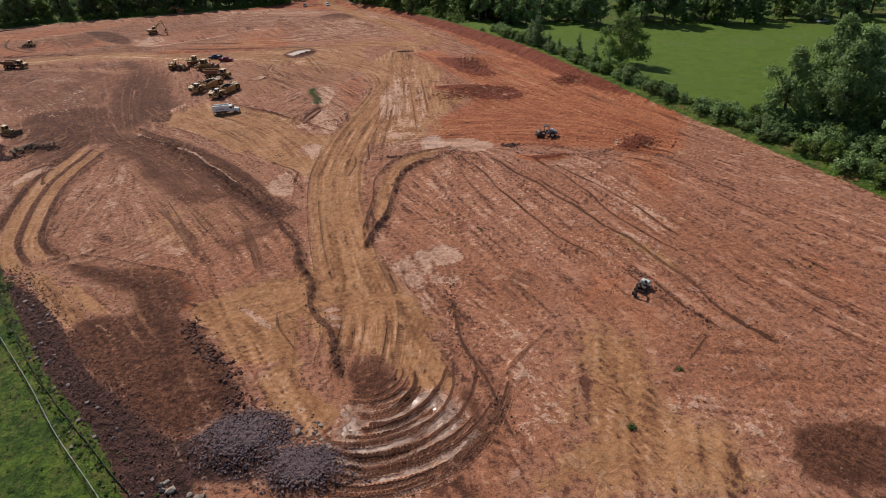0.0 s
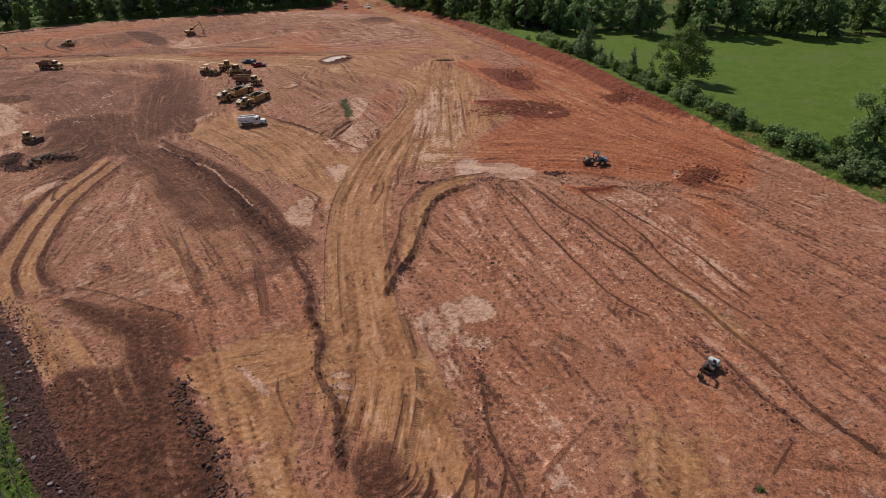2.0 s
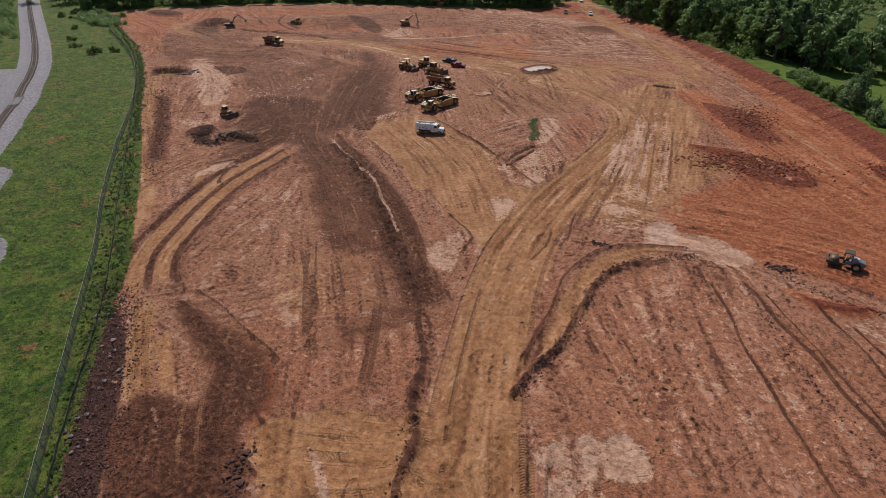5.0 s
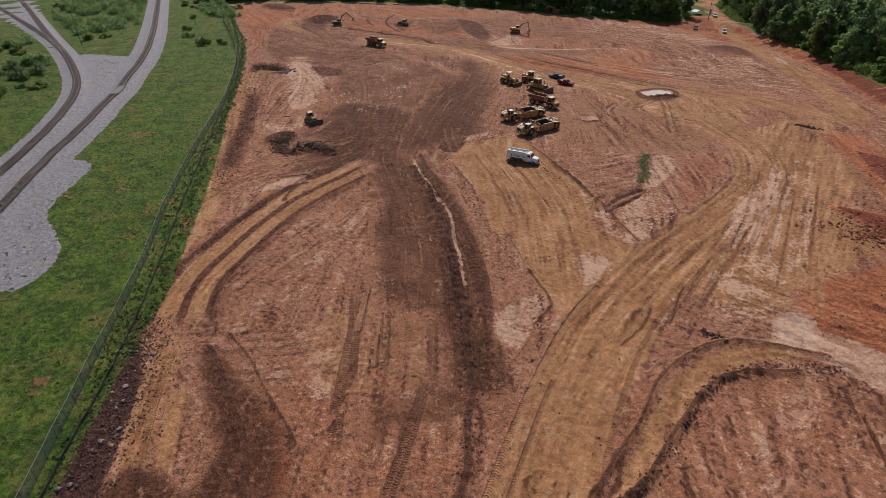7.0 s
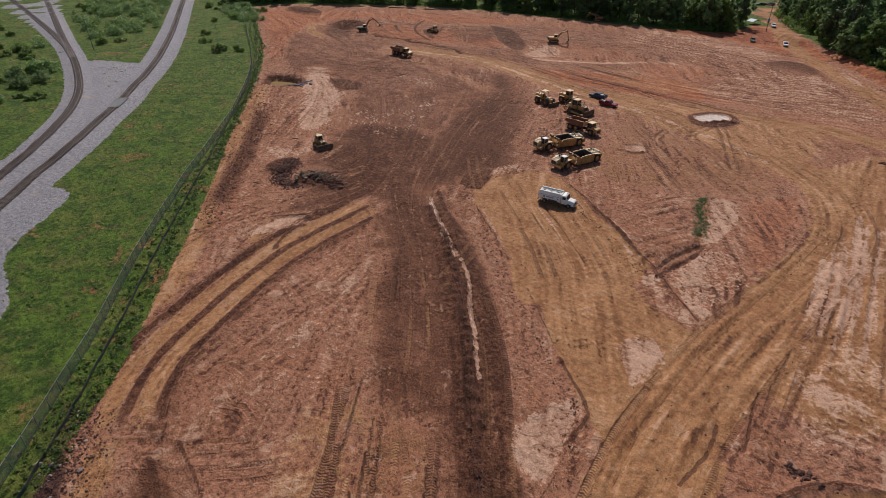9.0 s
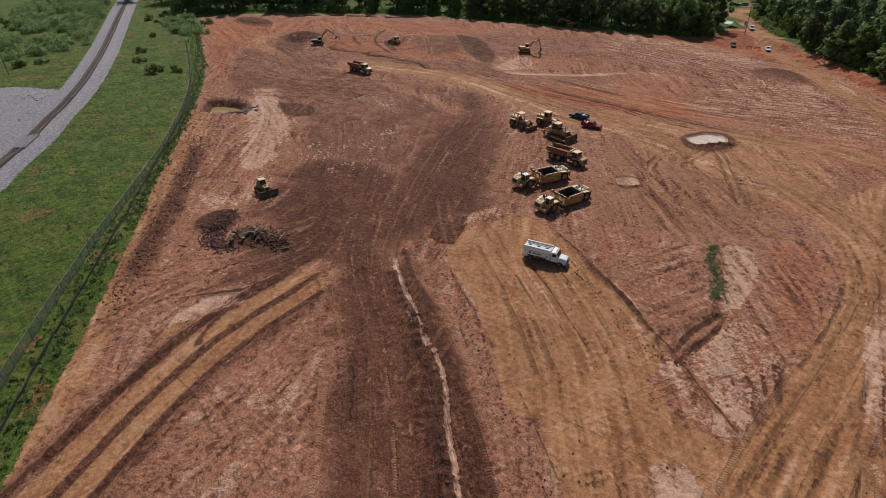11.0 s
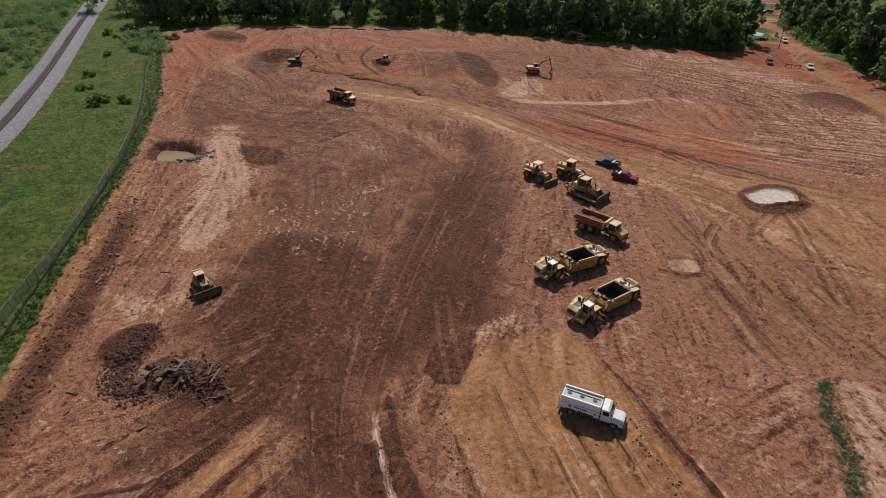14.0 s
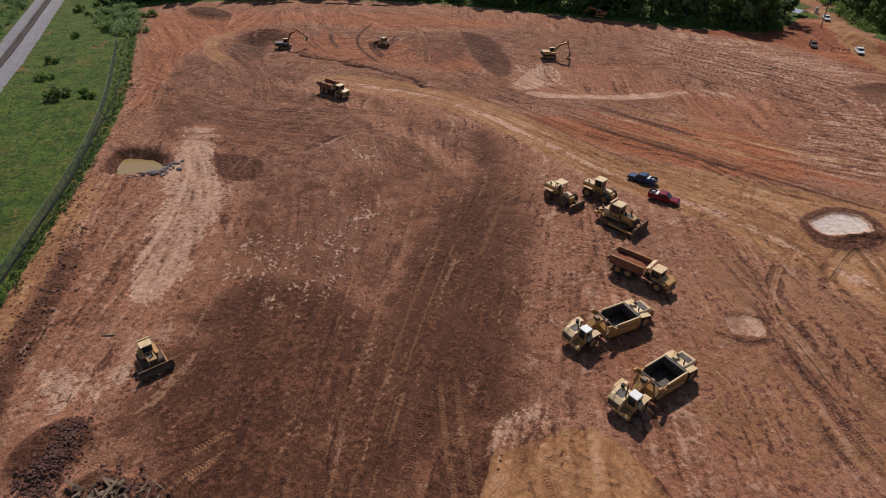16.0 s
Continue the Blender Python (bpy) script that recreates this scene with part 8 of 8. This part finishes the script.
dozer(-92.5, 241.2, -10, "large yellow crawler dozer with ripper and steel blade", 1.42, 5.0, True)
compactor(-99.5, 248.5, -10, "tall yellow wheel tractor parked behind a dozer", False, False)
compactor(-105.3, 243.2, -17, "yellow soil compactor with padded steel wheels and blade", True, True)
dozer(-131.3, 172.6, -16, "small yellow crawler dozer with a wide steel blade", 0.98, 4.3, False)
dozer(-203, 306.5, 172, "pale yellow crawler dozer working at the far pit", 1.0, 3.8)
excavator(-229, 285, 40, "orange and dark crawler excavator beside a cut", M_DARK, 10, boom=(4.6, 6.0), stick=(7.8, 3.4))
excavator(-150.5, 330, 30, "yellow crawler excavator at the edge of the pale pit", None, 8, boom=(5.6, 5.0), stick=(6.6, 1.5))
excavator(-158, 391, 200, "orange excavator half hidden at the wood edge", M_ORANGE, 0, boom=(4.4, 3.6), stick=(6.6, 1.6))
roller(30, 151, 172)
mini_excavator(33.2, 78.2, 225)
pickup(-95, 260.2, 176, M_BLUE, "dark blue pickup truck with a loaded bed")
pickup(-88.9, 254.9, 0, M_RED, "maroon pickup truck with a white toolbox")
pickup(-66.3, 396, 285, M_WHITE, "white pickup truck at the way out")
pickup(-80.3, 395, 285, M_DARK, "dark utility vehicle on the red clay", False)
pickup(-81.5, 441, 290, M_WHITE, "white pickup truck on the dirt road", False)
for x, y, m, l in ((-105, 514, M_DARK, "dark pickup parked by the far road"), (-101, 520, M_SILVER, "silver pickup parked by the far road"), (-97, 536, M_RUSTRED, "red-brown pickup parked by the far road"), (179, 276, M_SILVER, "silver pickup on the paved lane by the pasture")):
    pickup(x, y, 200, m, l, False)



def felled_log(x, y, rz, length, radius):
    g = empty("felled_log", pose(x, y, ground_z(x, y) + radius * 0.9, 0, 0, rz), "long pale felled log lying at the wood edge", "log", "felled logs")
    part("stem", rod(B(), (-length / 2, 0, 0), (length / 2, 0, 0.05), radius, radius * 0.6, 9), M_WOOD, g)
    for k in (-0.2, 0.15, 0.35):
        part("branch_stub", rod(B(), (k * length, 0, 0), (k * length + 0.4, 0.3, 0.45), radius * 0.3, radius * 0.15, 6), M_WOOD, g)


for x, y, rz, length in ((-283, 333, 38, 9.0), (-272, 340.5, 24, 8.0), (-262, 345, 30, 10.0), (-254, 349, 12, 7.5), (-243, 353, 18, 8.5)):
    felled_log(x, y, rz, length, 0.3)


def sawhorse(x, y, rz):
    g = empty("sawhorse", pose(x, y, ground_z(x, y), 0, 0, rz), "weathered wooden sawhorse on the red clay", "sawhorse", "sawhorses at the way out")
    part("beam", box(B(), 2.6, 0.14, 0.2, 0, 0, 1.15), M_WOOD, g)
    for sx in (-1, 1):
        for sy in (-1, 1):
            part("leg", rod(B(), (sx * 1.1, sy * 0.4, -0.02), (sx * 1.0, 0, 1.15), 0.06, n=6), M_WOOD, g)


sawhorse(-73.3, 392.5, 20)
sawhorse(-70.2, 393.6, 35)


def survey_lath(x, y):
    g = empty("survey_lath", pose(x, y, ground_z(x, y), 0, 18, 60), "white wooden survey lath leaning beside a furrow", "stake")
    part("lath", box(B(), 0.05, 0.12, 2.0, 0, 0, 0.95), M_WHITE, g)


survey_lath(38.8, 88.9)

# ---- clods, rocks and rubble ----
ICO = None


def lumps(name, spots, material, label, category, flat=0.75, seed=1):
    """Rough lumps at (x, y, size) spots, joined."""
    global ICO
    if ICO is None:
        bm = B()
        bmesh.ops.create_icosphere(bm, subdivisions=1, radius=1.0)
        bm.verts.ensure_lookup_table()
        ICO = (np.array([v.co[:] for v in bm.verts]), np.array([[v.index for v in f.verts] for f in bm.faces]))
        bm.free()
    r = np.random.default_rng(seed)
    base, tri = ICO
    k = len(spots)
    co = np.empty((k, len(base), 3))
    for i, (x, y, s) in enumerate(spots):
        v = base * (1 + r.normal(0, 0.3, (len(base), 1))) * s * np.array((r.uniform(0.7, 1.3), r.uniform(0.7, 1.3), flat * r.uniform(0.7, 1.2)))
        a = r.uniform(0, 6.28)
        co[i, :, 0] = x + v[:, 0] * math.cos(a) - v[:, 1] * math.sin(a)
        co[i, :, 1] = y + v[:, 0] * math.sin(a) + v[:, 1] * math.cos(a)
        co[i, :, 2] = ground_z(x, y) + v[:, 2] + s * flat * 0.35
    faces = (tri[None] + (np.arange(k) * len(base))[:, None, None]).reshape(-1, 3)
    me = bpy.data.meshes.new(name)
    me.from_pydata(co.reshape(-1, 3).tolist(), [], faces.tolist())
    me.materials.append(material)
    return tagged(new(name, me), label, category, kind="stuff")


def along(pts, count, spread, lo, hi, r):
    line = spline(pts)
    out = []
    for _ in range(count):
        i = r.randrange(len(line) - 1)
        f = r.random()
        p = line[i] * (1 - f) + line[i + 1] * f
        out.append((p[0] + r.gauss(0, spread), p[1] + r.gauss(0, spread), lo + (hi - lo) * r.random() ** 3))
    return out


rng = random.Random(77)
bank = along([(-85, 93), (-72, 83), (-57, 66), (-44, 54), (-34, 45)], 9000, 2.4, 0.03, 0.17, rng)
lumps("embankment_rubble", bank, M_CLOD, "dark purple-brown rock and soil rubble on the bank", "rubble", seed=2)
lumps("bank_stones", along([(-80, 87), (-66, 73), (-52, 58), (-40, 46), (-33, 41)], 110, 2.2, 0.1, 0.4, rng), M_ROCK, "grey stones strewn over the bank", "stones", seed=3)
lumps("pale_stones", along([(-34, 43.5), (-31, 42), (-28, 41.2)], 16, 1.0, 0.3, 0.6, rng) + along([(-19, 51), (-15, 48)], 14, 0.8, 0.2, 0.5, rng) + along([(-86, 95), (-79, 88)], 6, 0.8, 0.2, 0.6, rng), M_PALEROCK, "pale loose boulders at the foot of the bank", "stones", seed=4)
heap = [(-26 + rng.gauss(0, 3.0), 50 + rng.gauss(0, 2.2), rng.uniform(0.06, 0.17)) for _ in range(3000)] + [(-17.5 + rng.gauss(0, 2.6), 45 + rng.gauss(0, 1.7), rng.uniform(0.06, 0.17)) for _ in range(2000)]
lumps("gravel_heap", heap, M_HEAP, "two low heaps of dark crushed rock", "gravel heap", seed=5)
edge = along([(-42, 75), (-38, 69), (-32.5, 63.5), (-29, 57), (-29, 53)], 700, 0.8, 0.05, 0.34, rng)
lumps("dark_clods", edge, M_CLOD, "dark red clods along the edge of spread fill", "clods", seed=6)
windrow = []
for pts, count in (([(-87, 164), (-68.5, 148.5), (-52, 130.5), (-39, 114.5), (-30.5, 101), (-26.5, 90.5), (-22.5, 78), (-18.5, 70.5), (-15.5, 61.5)], 1100),
                   ([(5, 144), (-4.5, 138), (-9, 130), (-10.5, 122), (-11, 113.5), (-13.5, 100.5), (-15, 96.5)], 900),
                   ([(32, 84), (34.5, 82), (36.5, 77), (38.5, 72), (41, 67.5)], 260), ([(1.3, 83), (1, 72), (3, 62.5), (6.3, 54.7), (7.5, 49)], 300),
                   ([(13.5, 137), (22.5, 113.5), (34, 93), (42.5, 74.5), (50, 63)], 420), ([(-84.5, 174), (-63, 154), (-45, 139.5), (-35, 131)], 300),
                   ([(-66, 187), (-52, 176), (-40.4, 169), (-36.5, 185)], 260), ([(17, 146), (27, 138.5), (38, 137), (50, 141)], 420)):
    windrow += along(pts, int(count * 1.4), 0.6, 0.04, 0.19, rng)
lumps("windrow_clods", windrow, M_CLOD, "loose brown clods along pushed-up windrows", "clods", seed=7)
mound = []
for cx, cy, rx, ry, k in ((15, 231, 6, 11, 700), (14, 193, 13, 6, 900), (46, 201, 5, 4, 240), (53.5, 143, 5, 4, 380), (-243, 290, 7, 6, 300)):
    mound += [(cx + rng.gauss(0, rx * 0.6), cy + rng.gauss(0, ry * 0.6), 0.08 + 0.26 * rng.random() ** 2) for _ in range(int(k * 1.5))]
lumps("spoil_clods", mound, M_REDCLOD, "heaped clods of dark red clay spoil", "clods", seed=8)
west = along([(-172, 185.5), (-149, 164), (-125, 139), (-116, 130)], 1500, 1.4, 0.05, 0.24, rng) + along([(-186, 196), (-160, 170), (-135, 147)], 700, 3.5, 0.05, 0.2, rng)
lumps("fill_clods", west, M_CLOD, "scattered brown clods on the fill by the fence", "clods", seed=9)
lumps("debris_rubble", [(x + rng.gauss(0, 0.4), y + rng.gauss(0, 0.4), s) for x, y, s in along([(-128.5, 161.5), (-126, 158), (-124.5, 154.5), (-121, 152), (-117, 153)], 2600, 1.0, 0.04, 0.26, rng)] + [(-114.6 + rng.gauss(0, 2.6), 158.6 + rng.gauss(0, 1.5), 0.06 + 0.24 * rng.random() ** 3) for _ in range(800)], M_CLOD, "dark broken rock and soil in the debris heap", "rubble", seed=10)
lumps("riprap", [(-181.5 + rng.gauss(0, 1.5), 206 + rng.gauss(0, 1.9), rng.uniform(0.2, 0.5)) for _ in range(230)], M_ROCK, "blue-grey riprap stones lining the pond inlet", "riprap", seed=11)
loose = []
while len(loose) < 3600:
    x, y = rng.uniform(-200, 70), rng.uniform(38, 260)
    if -37 - 0.9 * (y - 42) < x - 12 and x < 60 - 0.35 * (y - 100):
        loose.append((x, y, 0.04 + 0.14 * rng.random() ** 4))
lumps("loose_clods", loose, M_CLOD, "small loose clods strewn over the clay", "clods", seed=12)


# ---- debris pile: logs, boards and slabs ----
def debris():
    g = empty("debris_pile", pose(-114.6, 158.8, ground_z(-114.6, 158.8), 0, 0, 20), "tangled pile of grey logs, broken boards and slabs", "debris pile")
    r = random.Random(15)
    for k in range(34):
        L = r.uniform(0.8, 3.4)
        x, y = r.gauss(0, 2.3), r.gauss(0, 1.1)
        a, t = r.gauss(0.5, 0.8), r.uniform(-0.15, 0.3)
        d = Vector((math.cos(a) * math.cos(t), math.sin(a) * math.cos(t), math.sin(t))) * L / 2
        z = 0.35 + max(0, 1.3 - 0.35 * math.hypot(x, y)) * r.random()
        c = Vector((x, y, z + abs(d.z)))
        if k % 3:
            part("log", rod(B(), c - d, c + d, r.uniform(0.06, 0.16), r.uniform(0.03, 0.08), 7), M_WOOD, g)
        else:
            part("board", box(B(), L, r.uniform(0.15, 0.3), 0.05, *c, math.degrees(t) * 0.6, -math.degrees(t), math.degrees(a)), M_WOOD, g)
    for k in range(12):
        part("slab", box(B(), r.uniform(0.6, 1.3), r.uniform(0.5, 0.9), r.uniform(0.15, 0.3), r.gauss(-3.4, 1.3), r.gauss(-1.6, 0.8), 0.45, r.uniform(-30, 30), r.uniform(-30, 30), r.uniform(0, 180), 0.04), M_WOOD, g)


debris()
for x, y, a, L in ((-125, 148, 20, 1.6), (-112, 150, 70, 1.4), (-134, 163, 130, 1.2), (-141, 172, 40, 1.8), (-109, 158, 35, 1.1), (-122, 146, 100, 0.9)):
    g = empty("loose_log", pose(x, y, ground_z(x, y) + 0.1, 0, 90, a), "short weathered log lying on the clay", "log", "loose logs")
    part("wood", rod(B(), (0, 0, -L / 2), (0, 0, L / 2), 0.11, 0.08, 8), M_WOOD, g)


lumps("soil_heaps", [(-12.3 + rng.gauss(0, 1.6), 257.6 + rng.gauss(0, 0.5), rng.uniform(0.1, 0.4)) for _ in range(90)] + [(19.2 + rng.gauss(0, 1.0), 145.1 + rng.gauss(0, 0.5), rng.uniform(0.08, 0.35)) for _ in range(80)] + [(-11.9 + rng.gauss(0, 0.9), 141 + rng.gauss(0, 0.4), rng.uniform(0.08, 0.3)) for _ in range(60)], M_CLOD, "small dark heaps of dumped soil on the clay", "soil heap", seed=14)


# ---- water ----
def pool(name, pts, z, color, label):
    n = Nodes(name)
    n.bump(n.noise(n.coords(), 3.0, 3, 0.5), 0.1, 0.02)
    mat = n.done(color, 0.08, spec=0.5)
    bm = B()
    line = spline(list(pts) + [pts[0]], 1.5)[:-1]
    top = [bm.verts.new((x, y, z)) for x, y in line]
    low = [bm.verts.new((x, y, z - 0.4)) for x, y in line]
    bm.faces.new(top)
    for i in range(len(top)):
        bm.faces.new((top[i], low[i], low[(i + 1) % len(top)], top[(i + 1) % len(top)]))
    bmesh.ops.recalc_face_normals(bm, faces=bm.faces[:])
    me = bpy.data.meshes.new(name)
    bm.to_mesh(me)
    bm.free()
    me.materials.append(mat)
    tagged(new(name, me), label, "water", kind="structure")


pool("pond_water", [(-192, 198), (-198, 205), (-192, 211), (-184, 209), (-182, 203), (-187, 199)], ground_z(-190, 205) + 0.4, (0.30, 0.20, 0.085), "muddy yellow water in the settling pond")
for i, (rad, deg, length) in enumerate(((9.0, -62, 1.6), (13.2, -78, 2.0), (13.0, -52, 1.2), (15.0, -92, 1.6), (16.4, -70, 2.2), (17.8, -84, 1.5), (10.8, -88, 1.1))):
    x, y, a = cx + rad * 1.1 * math.cos(radians(deg)), cy + rad * math.sin(radians(deg)), radians(deg + 90)
    z = min(ground_z(x + q, y + v) for q in (-0.6, 0, 0.6) for v in (-0.4, 0, 0.4)) + 0.06
    rim = []
    for k in np.arange(0, 6.2, 0.7):
        u, v = length * math.cos(k) * (1 + 0.25 * math.sin(2 * k + i)), 0.38 * math.sin(k)
        rim.append((x + u * math.cos(a) - v * math.sin(a), y + u * math.sin(a) + v * math.cos(a)))
    pool("puddle_water", rim, z, (0.20, 0.085, 0.045), "brown puddle standing in deep wheel ruts")


# ---- weeds ----
def weeds(name, spots, size, count, label, material=None):
    cs = [(x, y, ground_z(x, y) + h * 0.4, h) for x, y, h in spots]
    me = mesh_from_quads(name, leaf_cloud(cs, count, size, 5, 0.7), material or M_WEED)
    tagged(new(name, me), label, "weeds", kind="stuff")


edge_line = spline([(-79, 86), (-96, 103), (-110, 116), (-122, 127.5), (-142, 147), (-158.5, 162.5), (-178, 181), (-192, 194), (-208, 208), (-234, 229), (-264, 249), (-295, 268)])
spots = [(p[0] + rng.gauss(0.4, 0.8), p[1] + rng.gauss(0.4, 0.8), rng.uniform(0.25, 0.6)) for p in resample(edge_line, 0.35)]
weeds("edge_weeds", spots, 0.28, 10000, "bright green weeds between silt fence and bare clay")
strip_line = spline(FENCE)
spots = [(p[0] + rng.uniform(0, 2.4), p[1] + rng.uniform(-0.5, 2.2), rng.uniform(0.12, 0.32)) for p in resample(strip_line, 0.4)]
weeds("fence_grass", spots, 0.25, 8000, "rough green grass along the fence foot")
weeds("clay_weeds", [(rng.gauss(3, 3), rng.gauss(103, 5), rng.uniform(0.1, 0.22)) for _ in range(34)] + [(22.5, 49, 0.5)] + [(rng.gauss(62, 2.5), rng.gauss(82, 2), rng.uniform(0.1, 0.25)) for _ in range(12)] + [(32.2, 58.8, 0.4)], 0.16, 1500, "sparse green weeds growing on the clay")
weeds("mound_weeds", [(p[0] + rng.gauss(0, 0.7), p[1] + rng.gauss(0, 0.5), rng.uniform(0.15, 0.4)) for p in resample(spline([(-39, 189), (-40.6, 195.6), (-42.5, 200), (-44.2, 205.4), (-43.6, 208)]), 0.06)], 0.16, 4200, "dull green weeds on the rim of the mound", M_LEAFDARK)
field = []
while len(field) < 1500:
    u, v = rng.uniform(-30, 330), rng.uniform(-45, 3)
    p = ORIGIN + U_DIR * u + V_DIR * v
    if min(np.hypot(*(np.array(t) - p).T).min() for t in (TRACK_A_LINE, TRACK_B_LINE)) > 8:
        field.append((p[0], p[1], rng.uniform(0.08, 0.3)))
weeds("field_tufts", field, 0.2, 16000, "uneven tufts of grass and weeds in the meadow", M_LEAFLIGHT)
